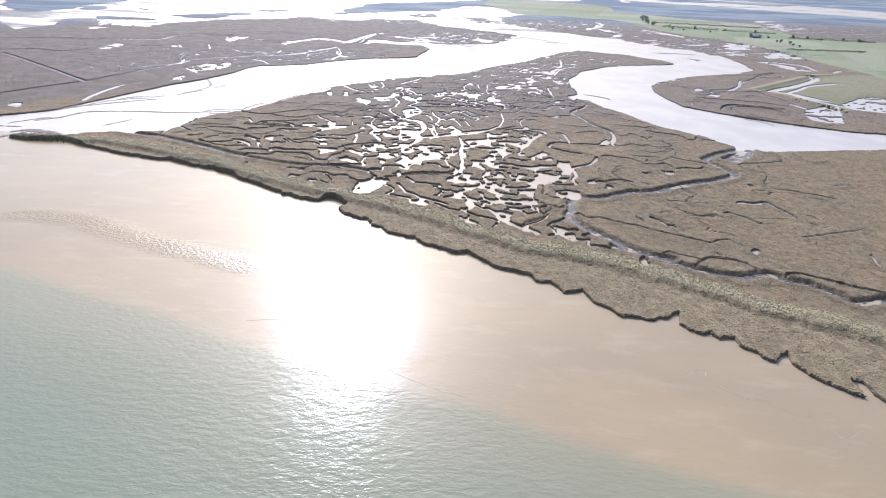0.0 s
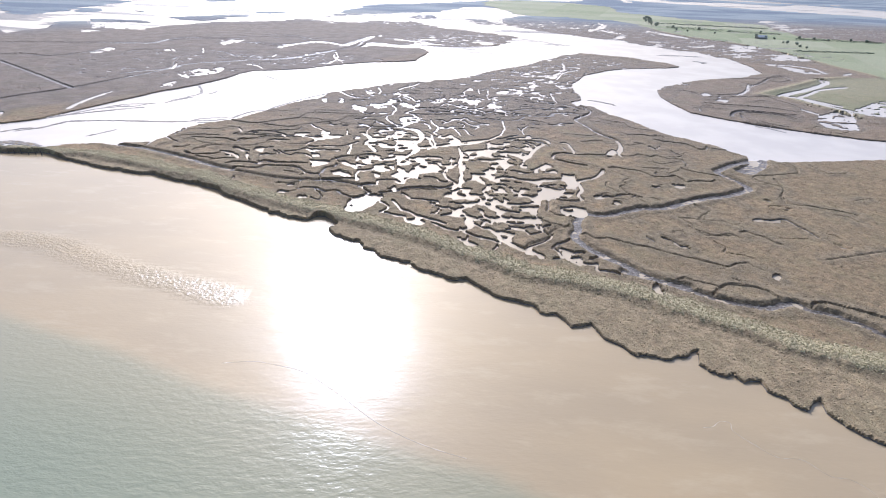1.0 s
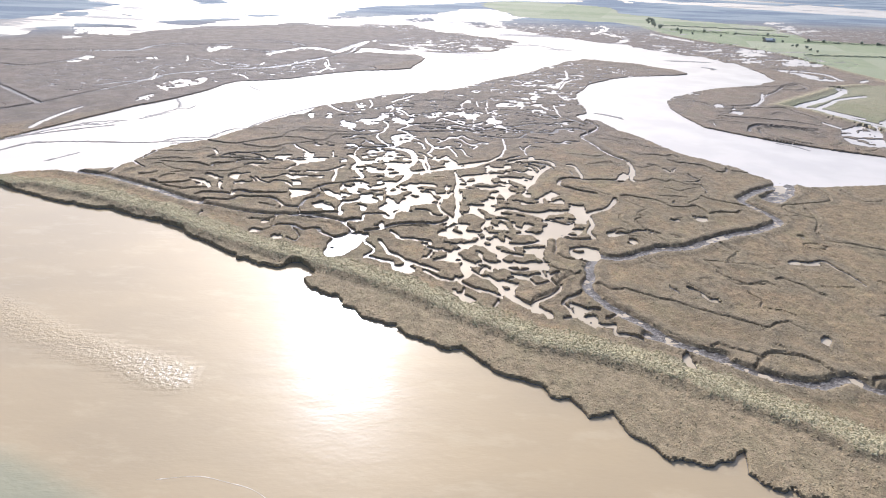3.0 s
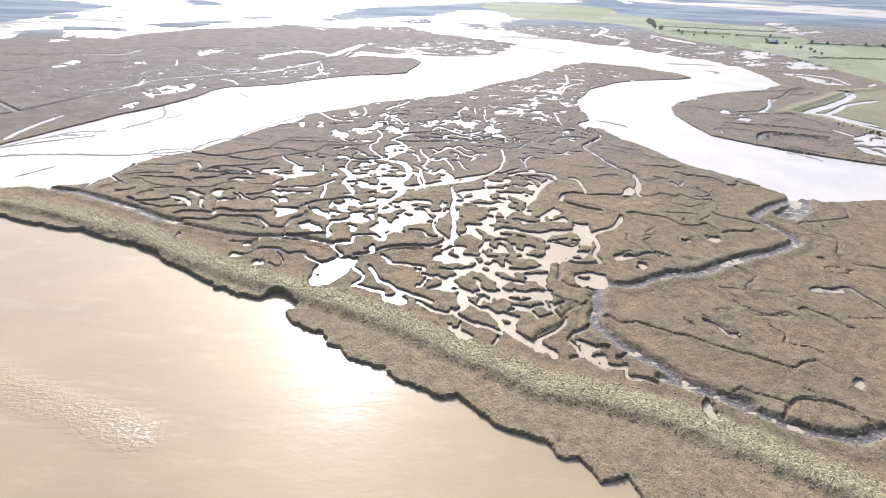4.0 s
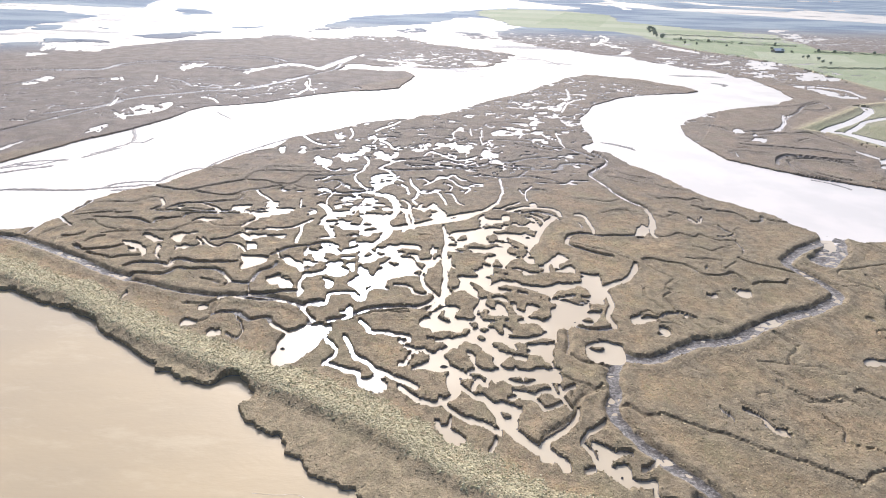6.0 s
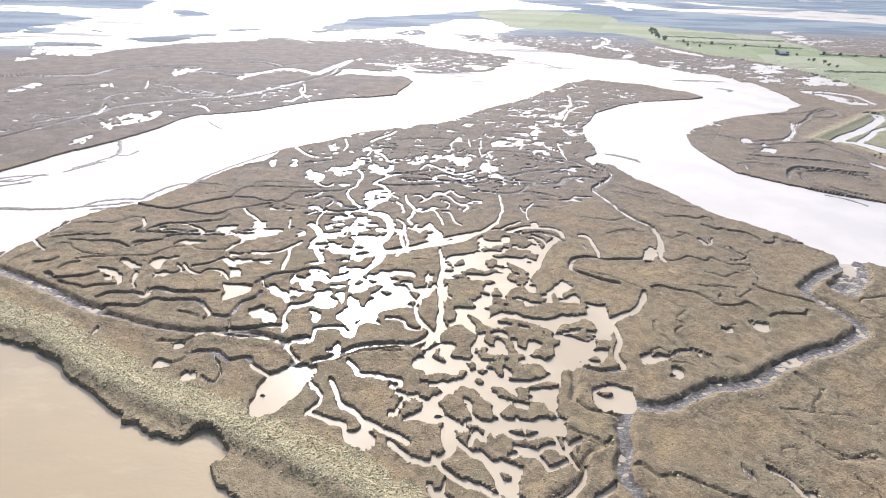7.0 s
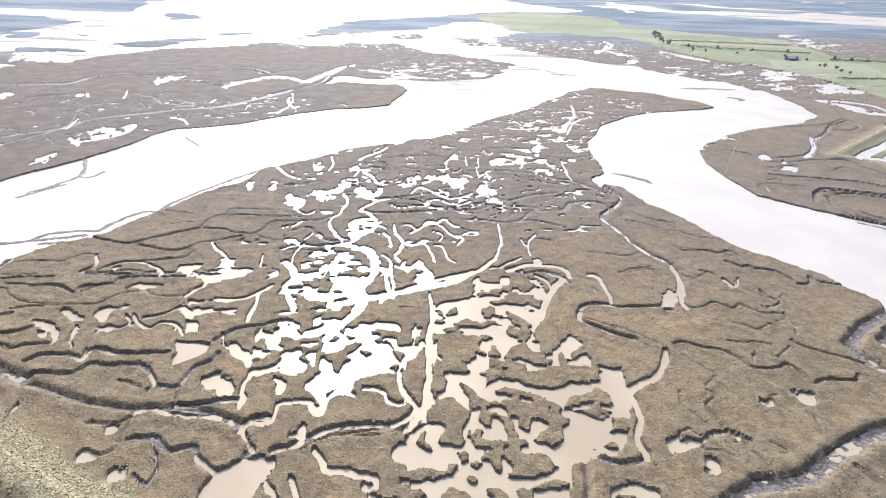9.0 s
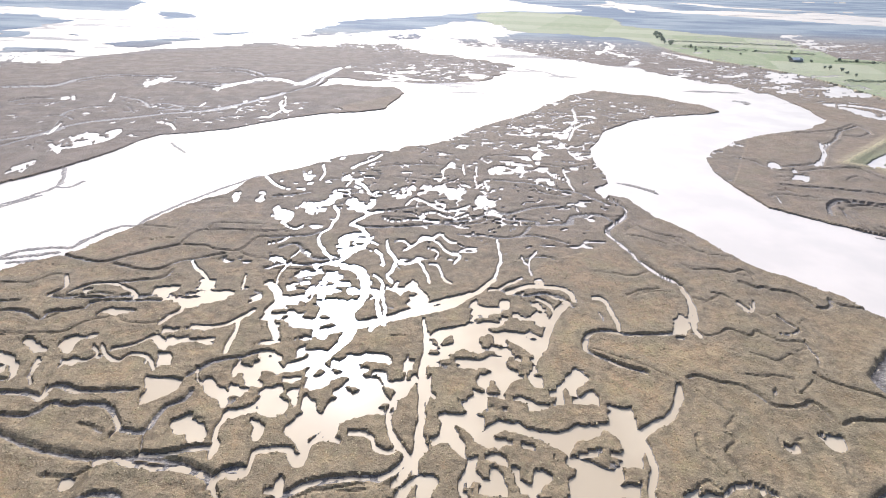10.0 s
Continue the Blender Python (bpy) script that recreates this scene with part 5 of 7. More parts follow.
gully([(104.9, 264.7), (106.6, 262.6), (108.8, 260.6), (111.3, 261.6), (112.5, 260.0), (117.1, 259.0), (120.1, 257.1), (121.0, 253.9), (121.3, 250.7), (125.9, 251.4), (128.7, 255.6), (129.7, 252.9), (133.8, 251.6), (137.2, 250.2)], 1.6)
gully([(65.5, 254.1), (70.2, 257.0), (76.6, 258.3)], 1)
gully([(64.7, 267.2), (69.6, 265.8), (74.1, 267.0), (78.5, 271.1)], 1)
gully([(92.9, 257.3), (95.9, 256.2), (97.7, 253.5), (98.4, 248.4)], 1.2)
gully([(78.8, 236.2), (81.9, 235.0), (85.3, 235.9), (89.7, 238.6), (92.3, 236.4), (94.2, 235.8), (97.0, 238.0), (99.3, 235.8), (101.4, 233.6), (106.2, 233.5), (108.4, 232.0), (107.8, 227.5), (106.3, 223.8)], 1.3)
gully([(111.9, 242.9), (112.3, 238.3), (112.6, 235.6)], 1)
gully([(84.4, 254.6), (89.6, 252.9), (94.8, 256.2)], 1)
gully([(163.7, 397.2), (168.0, 394.3), (171.6, 391.3), (174.6, 384.2), (182.5, 384.0), (198.3, 386.7), (205.3, 390.6)], 2)
gully([(168.6, 356.6), (180.5, 354.2), (191.2, 352.7), (198.7, 350.8), (206.7, 349.9), (212.9, 346.4), (222.5, 340.9)], 2)
gully([(179.2, 377.5), (190.2, 377.6), (208.7, 382.6), (222.3, 384.0), (225.5, 374.3), (228.5, 365.2), (230.6, 352.2)], 1.8)
gully([(206.4, 365.7), (214.3, 371.2), (217.6, 366.9)], 1.4)
gully([(155.1, 340.9), (162.2, 344.1), (169.3, 341.5), (175.7, 340.5)], 1.4)
gully([(170.9, 322.1), (174.9, 330.4), (182.0, 337.1), (188.4, 338.5), (195.0, 336.0), (201.6, 333.6), (206.5, 328.8), (209.0, 322.0)], 2.6)
gully([(183.9, 310.5), (187.7, 305.2), (194.3, 301.5)], 1.8)
gully([(172.4, 367.0), (179.9, 368.7)], 1.4)
gully([(70.0, 217.6), (73.1, 218.1), (77.3, 216.4), (81.8, 215.5), (84.2, 213.5), (85.3, 210.7), (86.8, 209.0), (92.9, 208.8), (95.6, 210.5), (97.3, 209.1), (98.1, 205.7), (99.0, 203.8), (102.4, 205.2), (106.1, 205.2), (109.8, 205.1), (111.9, 207.2)], 1.5)
gully([(103.0, 220.7), (104.8, 218.0), (108.0, 216.5), (111.9, 214.8), (114.6, 212.9), (116.4, 211.4)], 1.3)
gully([(70.0, 213.8), (72.0, 210.7), (74.6, 207.3), (75.8, 205.9)], 0.8)
gully([(75.5, 205.2), (71.9, 201.7)], 0.8)
gully([(71.3, 200.2), (72.4, 198.1), (69.0, 195.1), (69.3, 192.2), (69.6, 189.6), (69.8, 186.7), (70.0, 184.8), (72.2, 184.6), (73.1, 182.3), (74.5, 179.7), (75.0, 176.4)], 1)
gully([(64.6, 199.2), (63.8, 195.4), (65.2, 192.4), (66.6, 189.4), (67.0, 187.9)], 1)
gully([(58.0, 185.3), (60.5, 186.8), (62.3, 187.5), (63.6, 186.2), (65.8, 185.2), (67.8, 185.8)], 1.1)
gully([(66.1, 181.0), (66.3, 178.5), (66.8, 176.7)], 0.8)
gully([(82.3, 199.3), (82.0, 197.0), (83.6, 196.5), (85.7, 198.8), (87.5, 199.5)], 0.9)
gully([(78.5, 184.9), (79.7, 183.8), (80.3, 182.4)], 1)
gully([(90.5, 228.0), (93.3, 226.7), (96.1, 225.3), (100.7, 227.7), (102.7, 226.6)], 0.9)
gully([(85.5, 219.7), (89.0, 219.0), (91.8, 219.7), (96.2, 218.6)], 0.9)
gully([(94.5, 215.2), (94.2, 213.0), (96.7, 214.8), (100.6, 217.7)], 0.9)
gully([(92.5, 179.2), (93.9, 176.5), (95.8, 173.7)], 1.3)
gully([(92.4, 192.7), (92.0, 190.7), (91.9, 189.1)], 0.8)
gully([(60.3, 184.4), (63.4, 182.3), (66.4, 181.8)], 0.8)
gully([(101.0, 247.8), (103.9, 245.7), (106.6, 247.4)], 0.9)
gully([(85.9, 229.3), (87.7, 227.6)], 0.8)
gully([(106.5, 230.6), (103.1, 229.1)], 0.8)
gully([(-96.8, 262.7), (-90.1, 260.3), (-81.8, 260.0), (-78.1, 264.6), (-75.2, 266.7), (-65.4, 271.5)], 1.6)
gully([(-97.4, 249.6), (-89.7, 251.9), (-78.6, 254.9), (-76.4, 260.4)], 1.6)
gully([(-105.3, 243.8), (-98.8, 242.6), (-87.7, 244.2), (-76.5, 245.8)], 1.8)
gully([(-130.7, 236.6), (-121.9, 239.5), (-111.8, 240.5)], 1.6)
gully([(-114.7, 234.7), (-108.2, 235.9), (-100.1, 232.1), (-99.7, 235.4), (-91.9, 237.7), (-89.9, 241.7), (-72.0, 243.3)], 1.8)
mud_creek([(179.7, 328.4), (176.6, 321.1), (175.4, 312.9), (176.0, 307.8), (180.4, 305.1), (183.9, 302.3)], 2.0)
mud_creek([(195.0, 335.8), (201.5, 333.3), (204.8, 326.3), (206.3, 318.2)], 1.3)
gully([(43.4, 149.7), (45.6, 150.6), (47.3, 149.5), (48.9, 148.0), (52.4, 148.6), (55.2, 147.0), (58.7, 145.6), (61.3, 143.9), (64.2, 143.1), (68.2, 140.8), (73.3, 138.3), (77.3, 136.5), (81.0, 134.5), (85.0, 132.5)], 1.2)
gully([(85.1, 132.8), (87.6, 134.6), (91.5, 135.9)], 1.1)
gully([(91.5, 135.9), (93.1, 133.7), (94.7, 131.8)], 0.9)
gully([(99.8, 157.3), (101.6, 158.0), (103.9, 156.0), (106.7, 154.0), (107.4, 150.9), (109.4, 149.8)], 1.2)
gully([(83.6, 160.4), (84.7, 158.1), (87.9, 155.0), (90.9, 154.1), (95.2, 155.5), (97.4, 153.5)], 1.1)
gully([(71.7, 153.0), (73.8, 150.0), (75.8, 147.2), (77.1, 144.6)], 1)
gully([(66.7, 123.9), (67.7, 124.9), (69.8, 125.0), (71.4, 123.5), (74.8, 122.7), (77.1, 121.1)], 1.1)
gully([(75.8, 154.3), (76.8, 155.9), (79.4, 156.0), (79.7, 153.9)], 0.8)
gully([(82.9, 126.1), (84.3, 124.8), (84.3, 122.7)], 0.8)
gully([(57.2, 129.1), (59.5, 127.8)], 0.8)
creek([(73.3, 146.9), (75.5, 145.3), (77.4, 145.0)], 0.6)
creek([(66.3, 151.5), (67.2, 150.3), (67.7, 148.9)], 0.3)
creek([(235.2, 389.8), (264.8, 414.1), (306.9, 449.9)], 5.5)
creek([(306.4, 466.4), (314.2, 460.0), (304.3, 445.9)], 3.4)
creek([(235.2, 389.8), (248.1, 387.5), (256.1, 375.7), (262.9, 364.4)], 3.9)
creek([(249.0, 389.0), (259.1, 398.6), (278.2, 417.5), (296.5, 428.0), (313.6, 435.4)], 3.1)
creek([(229.2, 350.0), (232.9, 338.8)], 2.0)
creek([(349.8, 497.6), (359.1, 505.7)], 3.9)
pool([(229.2, 332.6), (239.8, 339.8), (250.8, 347.4), (260.3, 346.4), (242.1, 318.1), (225.4, 311.8), (221.2, 313.1), (228.5, 325.7)])
gully([(-316.0, 502.2), (-300.3, 508.9), (-286.6, 513.2), (-283.9, 528.6), (-271.7, 544.4), (-257.3, 559.1), (-226.4, 562.1)], 5)
gully([(-218.9, 546.6), (-194.2, 541.6), (-170.8, 538.9), (-157.9, 552.5), (-147.0, 563.9)], 4.5)
gully([(-230.3, 590.4), (-195.2, 588.7), (-173.1, 595.6), (-156.4, 582.5)], 4)
gully([(-149.5, 583.7), (-135.4, 602.7), (-117.0, 620.8)], 4)
gully([(-204.2, 420.6), (-192.8, 429.7), (-167.6, 448.2), (-140.9, 462.3), (-132.2, 479.6), (-119.8, 502.5), (-110.2, 527.5), (-99.3, 555.5), (-90.4, 632.0)], 3.5)
gully([(-274.6, 457.3), (-259.9, 462.6), (-247.8, 472.6)], 3)
gully([(-164.5, 465.2), (-180.7, 475.8), (-193.6, 467.4)], 3)
gully([(-221.6, 490.6), (-201.8, 479.5), (-185.4, 462.3)], 3)
gully([(-177.7, 454.2), (-170.1, 461.3), (-157.8, 458.5)], 3)
creek([(-164.2, 519.8), (-164.7, 534.4), (-157.5, 551.2), (-143.8, 565.5), (-124.0, 561.7), (-112.8, 554.2)], 1.9)
creek([(-111.3, 508.5), (-102.2, 483.1), (-101.5, 467.1), (-104.4, 451.8)], 1.3)
creek([(-253.0, 486.7), (-246.1, 478.9)], 2.4)
creek([(-220.2, 474.3), (-230.6, 499.4)], 1.8)
creek([(-157.3, 470.3), (-157.6, 480.1)], 1.6)
pool([(-226.8, 533.0), (-230.0, 550.7), (-223.8, 556.6), (-218.5, 536.6), (-222.7, 529.3)])
pool([(-260.0, 482.3), (-254.9, 486.6), (-249.0, 480.4), (-253.0, 474.7)])
mud_creek([(150.2, 251.5), (146.2, 240.1), (140.9, 229.9), (130.8, 220.3)], 7.9)
pool([(-307.3, 466.1), (-311.9, 482.8), (-302.2, 477.0), (-296.3, 463.4)])
pool([(-188.4, 341.0), (-188.1, 346.1), (-185.3, 350.3), (-183.0, 340.6)])
pool([(-418.2, 628.2), (-427.2, 654.9), (-395.7, 653.9), (-362.4, 639.0), (-344.9, 621.0), (-354.3, 605.6), (-376.1, 604.1), (-395.4, 607.5)])
pool([(-402.3, 581.0), (-393.0, 595.5), (-376.5, 587.5), (-383.8, 574.0)])
creek([(-212.4, 298.9), (-211.2, 306.8), (-210.0, 319.5)], 1.6)
creek([(-210.5, 398.0), (-217.1, 418.3)], 1.7)
mud_bar([(-192.9, 281.7), (-188.8, 289.0), (-182.3, 293.3), (-171.4, 295.5)], 1.1)
mud_bar([(-214.6, 228.9), (-205.8, 239.3), (-198.9, 241.5), (-195.0, 252.9)], 1.1)
mud_bar([(-203.2, 215.9), (-196.8, 219.5), (-185.7, 216.7)], 2.5)
mud_bar([(-189.9, 213.5), (-196.2, 211.7)], 1.2)
mud_bar([(-193.7, 255.4), (-163.9, 260.4), (-149.0, 260.6), (-132.7, 264.4)], 0.6)
mud_bar([(-214.8, 251.9), (-203.9, 261.9), (-195.7, 278.4), (-182.4, 289.0)], 0.8)
mud_bar([(-190.1, 288.8), (-181.7, 286.4), (-173.2, 296.2)], 0.8)
mud_bar([(89.8, 352.1), (95.3, 350.8), (103.2, 343.9)], 1.1)
mud_bar([(175.8, 301.7), (182.6, 297.5), (187.0, 291.1)], 0.8)
islet([(-810.9, 1001.9), (-705.8, 1013.9), (-636.5, 981.4), (-555.3, 924.5), (-536.9, 880.9), (-545.3, 831.5), (-535.6, 763.3), (-571.0, 709.9)])
pool([(-102.5, 218.0), (-100.3, 218.5), (-94.8, 215.8), (-92.1, 214.3), (-90.9, 210.1), (-90.6, 208.2), (-93.9, 212.4), (-97.3, 215.1)])
pool([(-98.6, 213.9), (-96.8, 214.3), (-94.0, 212.2), (-95.8, 210.7)])
pool([(-100.2, 223.8), (-97.5, 224.9), (-93.2, 222.0), (-88.9, 219.2), (-87.4, 214.5), (-87.0, 210.1), (-89.3, 213.0), (-90.3, 217.0), (-94.1, 220.7)])
pool([(-88.2, 222.0), (-87.4, 225.2), (-82.5, 227.5), (-80.6, 225.7), (-83.9, 223.5), (-83.9, 220.4), (-85.1, 218.8)])
pool([(-68.2, 226.5), (-66.4, 228.6), (-62.5, 225.2), (-59.8, 220.7), (-57.0, 217.8), (-54.6, 213.7), (-51.1, 213.3), (-51.2, 209.8), (-52.7, 206.8), (-55.5, 204.1), (-58.0, 203.2), (-58.2, 206.7), (-60.2, 210.6), (-64.1, 217.4), (-61.1, 214.7), (-61.0, 217.6), (-62.7, 222.0)])
pool([(-61.4, 226.9), (-59.4, 230.7), (-52.9, 227.8), (-59.0, 225.1)])
pool([(-47.9, 212.4), (-44.7, 210.4), (-40.3, 208.0), (-38.5, 204.5), (-41.5, 205.4), (-44.8, 208.5)])
pool([(-48.2, 197.1), (-47.2, 199.0), (-45.0, 200.3), (-42.6, 197.6), (-40.0, 196.8), (-39.4, 192.9), (-41.5, 194.3), (-42.3, 192.7), (-44.0, 195.3), (-46.1, 195.2)])
pool([(-85.6, 185.7), (-85.0, 187.8), (-85.0, 189.2), (-83.5, 186.0), (-84.2, 184.8)])
pool([(-66.5, 183.6), (-65.8, 184.6), (-63.8, 183.1), (-64.8, 182.3)])
pool([(-61.7, 181.2), (-61.7, 182.7), (-59.3, 182.0), (-59.8, 180.7)])
pool([(-63.5, 175.1), (-62.4, 176.7), (-59.4, 176.1), (-59.5, 174.8), (-62.2, 174.2)])
pool([(-54.9, 171.4), (-53.5, 172.8), (-51.0, 171.6), (-51.5, 169.9), (-53.8, 169.8)])
pool([(-35.8, 164.1), (-36.3, 170.4), (-33.9, 172.6), (-29.9, 175.2), (-28.5, 176.6), (-26.2, 176.7), (-26.2, 173.6), (-26.8, 171.0), (-28.8, 167.9), (-30.4, 165.6), (-31.7, 162.8), (-33.6, 160.3), (-34.8, 162.5)])
pool([(-85.2, 219.1), (-82.1, 216.9), (-78.7, 217.4), (-79.6, 215.3), (-81.8, 215.2)])
pool([(-78.5, 219.5), (-77.6, 221.7), (-75.2, 219.7), (-76.3, 217.9)])
creek([(-33.9, 184.0), (-31.5, 180.4), (-29.3, 177.7)], 0.9)
creek([(-61.0, 199.1), (-58.4, 196.0), (-58.9, 193.5)], 0.8)
creek([(-83.0, 214.2), (-81.5, 217.5), (-78.2, 216.5), (-76.8, 219.6), (-79.6, 221.8)], 0.8)
creek([(-77.5, 222.6), (-73.7, 218.2), (-69.8, 217.0), (-68.4, 219.5), (-64.0, 218.8), (-60.4, 214.4)], 0.9)
creek([(-74.3, 221.2), (-71.4, 222.4), (-68.7, 223.8), (-67.3, 226.5)], 0.9)
creek([(-36.6, 190.2), (-37.6, 194.7), (-37.3, 199.2), (-35.8, 201.7), (-33.2, 203.0), (-31.8, 203.8)], 1.0)
creek([(-50.5, 190.7), (-52.7, 194.7), (-52.6, 197.2)], 0.5)
creek([(-40.1, 175.8), (-36.8, 173.8), (-33.6, 172.2)], 0.9)
creek([(-50.3, 179.2), (-48.5, 175.8), (-46.4, 173.4), (-46.0, 171.0), (-46.5, 169.4), (-48.6, 170.1), (-50.3, 171.1)], 0.5)
creek([(-50.4, 215.3), (-48.0, 211.2), (-46.4, 209.4)], 0.6)
creek([(-88.2, 210.8), (-85.5, 207.7)], 0.7)
creek([(-80.5, 204.1), (-81.3, 207.4)], 0.7)
gully([(-58.0, 187.4), (-54.3, 188.2), (-51.9, 187.4), (-48.2, 186.6), (-41.4, 186.5), (-37.1, 185.6), (-34.0, 184.2), (-32.0, 186.4), (-28.8, 187.1)], 2.6)
gully([(-25.3, 178.1), (-21.1, 180.0), (-17.8, 182.7), (-14.2, 184.4), (-9.1, 185.6), (-3.7, 185.7), (-1.1, 186.6), (1.4, 188.7), (2.9, 191.2)], 2.4)
gully([(-92.6, 201.9), (-90.5, 204.5), (-83.2, 204.9), (-79.9, 203.1), (-79.9, 207.2), (-76.9, 207.4), (-73.1, 206.0), (-60.6, 207.3)], 2.2)
gully([(-88.2, 196.2), (-86.8, 198.6), (-80.7, 198.2), (-78.0, 199.8), (-76.4, 202.3), (-73.0, 201.5), (-68.3, 202.5), (-64.4, 202.2), (-60.6, 198.8), (-57.6, 195.6), (-53.1, 195.1), (-52.0, 197.5), (-51.5, 201.7), (-48.7, 204.4), (-47.9, 207.2)], 2)
gully([(-108.4, 209.3), (-102.7, 207.7), (-100.7, 206.0), (-98.0, 207.7), (-91.8, 208.9)], 1.7)
gully([(-115.8, 213.9), (-110.7, 211.3), (-108.1, 212.1), (-104.0, 213.2), (-100.7, 215.4)], 2)
gully([(-51.0, 212.7), (-49.4, 215.0), (-46.4, 218.1), (-40.4, 220.0), (-37.0, 221.7)], 2)
gully([(-50.5, 189.5), (-45.4, 189.7), (-41.7, 191.0), (-37.7, 191.6)], 2.2)
gully([(-66.2, 183.7), (-62.7, 183.5), (-60.2, 183.6), (-59.2, 184.4), (-58.0, 186.0), (-57.3, 183.2), (-56.9, 180.4)], 1.3)
gully([(-56.8, 179.5), (-54.5, 180.0), (-51.4, 180.3), (-48.1, 178.7), (-46.1, 177.0), (-44.0, 177.8), (-41.7, 178.5), (-40.1, 176.0), (-38.2, 174.4), (-34.6, 172.9), (-31.9, 173.9), (-30.6, 175.6), (-29.9, 177.8)], 2)
gully([(-59.1, 175.4), (-57.7, 176.3), (-56.5, 177.6), (-56.2, 179.5)], 1.2)
gully([(-123.7, 220.0), (-120.4, 221.1), (-118.3, 222.9)], 1.6)
gully([(-114.0, 216.9), (-113.3, 219.4), (-110.1, 220.8)], 1.4)
gully([(-66.8, 196.6), (-63.5, 195.9), (-61.5, 194.7)], 1.4)
gully([(-44.8, 199.7), (-41.5, 198.7)], 1.2)
pool([(5.7, 231.7), (10.0, 232.0), (18.7, 235.7), (25.2, 229.8), (31.2, 223.7), (32.5, 215.0), (34.1, 210.1), (39.9, 208.8), (45.0, 211.9), (45.2, 202.7), (43.5, 198.4), (42.1, 190.6), (40.6, 185.2), (37.5, 182.6), (32.5, 182.4), (29.8, 180.6), (32.4, 177.6), (33.5, 174.0), (33.8, 169.9), (30.6, 167.1), (31.5, 163.4), (31.1, 161.1), (0.1, 159.9), (-2.4, 163.3), (-0.6, 167.1), (-6.0, 170.2), (-1.2, 172.5), (6.9, 172.1), (12.0, 174.5), (11.5, 179.0), (9.3, 181.1), (6.8, 182.7), (8.9, 190.8), (6.7, 196.6), (5.6, 209.8)])
pool([(-0.2, 179.7), (1.4, 181.1), (3.6, 180.5), (6.0, 179.1), (8.8, 178.1), (5.5, 177.5), (2.2, 176.9), (-0.0, 177.9)])
islet([(5.9, 225.3), (8.3, 227.8), (10.8, 227.0), (14.9, 224.4), (10.0, 224.1), (7.6, 221.7), (6.5, 219.7)])
islet([(7.7, 217.1), (8.4, 220.3), (13.2, 220.9), (18.0, 219.8), (17.8, 213.7), (19.5, 212.1), (19.1, 210.1), (14.6, 210.8), (10.8, 210.2), (7.8, 212.9)])
islet([(6.4, 209.4), (7.9, 208.3), (9.4, 209.6), (12.3, 208.6), (15.9, 204.1), (13.0, 203.1), (8.7, 202.9), (10.2, 198.5), (9.5, 196.2), (6.3, 196.6), (5.8, 202.5)])
islet([(11.6, 201.3), (13.7, 200.7), (17.0, 195.7), (19.7, 194.7), (21.2, 195.6), (20.8, 193.2), (16.8, 192.0), (15.5, 191.4), (14.8, 195.0), (12.9, 198.6)])
islet([(19.1, 204.8), (20.5, 209.0), (23.5, 208.7), (27.2, 208.4), (29.1, 207.1), (28.3, 205.0), (23.9, 204.8), (20.3, 205.5)])
islet([(18.5, 203.4), (21.7, 204.2), (27.6, 205.4), (33.6, 206.7), (39.7, 207.9), (45.3, 206.8), (46.5, 202.4), (42.8, 201.8), (38.3, 200.5), (34.4, 198.2), (29.7, 199.4), (24.3, 200.9), (20.7, 200.7), (18.9, 198.5), (18.8, 201.0)])
islet([(24.3, 211.4), (27.2, 215.8), (30.2, 215.5), (32.2, 212.1), (31.8, 208.9), (28.0, 208.9), (25.0, 208.8)])
islet([(26.5, 219.2), (30.9, 221.3), (31.6, 218.9), (28.1, 217.7)])
islet([(18.6, 219.6), (20.4, 220.7), (21.6, 218.1), (19.5, 217.2)])
islet([(19.8, 212.4), (21.2, 215.5), (22.8, 214.0), (22.7, 210.6), (20.5, 210.2)])
islet([(33.8, 209.5), (36.4, 210.8), (36.5, 208.4), (33.9, 207.6)])
islet([(38.5, 213.9), (39.7, 212.5), (39.9, 208.2), (38.1, 207.1), (37.3, 209.7)])
islet([(21.1, 197.8), (22.8, 199.7), (24.8, 199.0), (28.2, 197.9), (32.0, 196.1), (35.8, 193.3), (34.7, 191.4), (31.6, 193.1), (27.8, 195.3), (23.9, 196.3), (21.3, 196.6)])
islet([(35.2, 191.4), (37.4, 195.4), (42.0, 198.2), (45.4, 199.6), (45.2, 195.8), (41.4, 195.2), (38.4, 193.5)])
islet([(20.8, 193.8), (23.8, 195.7), (27.8, 194.5), (31.7, 193.7), (34.7, 191.6), (36.5, 190.0), (36.0, 187.5), (34.0, 187.7), (30.9, 188.5), (29.0, 188.9), (26.8, 186.0), (25.2, 187.0), (25.8, 189.3), (23.4, 191.0)])
islet([(16.3, 188.9), (18.1, 191.2), (21.4, 190.9), (23.3, 189.6), (24.1, 185.9), (24.8, 183.2), (23.1, 182.4), (22.2, 185.8), (21.2, 188.7), (19.4, 189.0), (19.6, 186.7), (17.8, 186.6)])
islet([(15.3, 182.3), (16.5, 184.0), (19.0, 183.8), (22.7, 183.4), (26.0, 183.6), (26.3, 181.5), (18.8, 180.6), (15.6, 180.6)])
islet([(27.8, 183.3), (29.9, 186.0), (32.7, 187.3), (34.5, 186.2), (34.3, 183.0), (31.8, 181.7), (28.6, 182.0)])
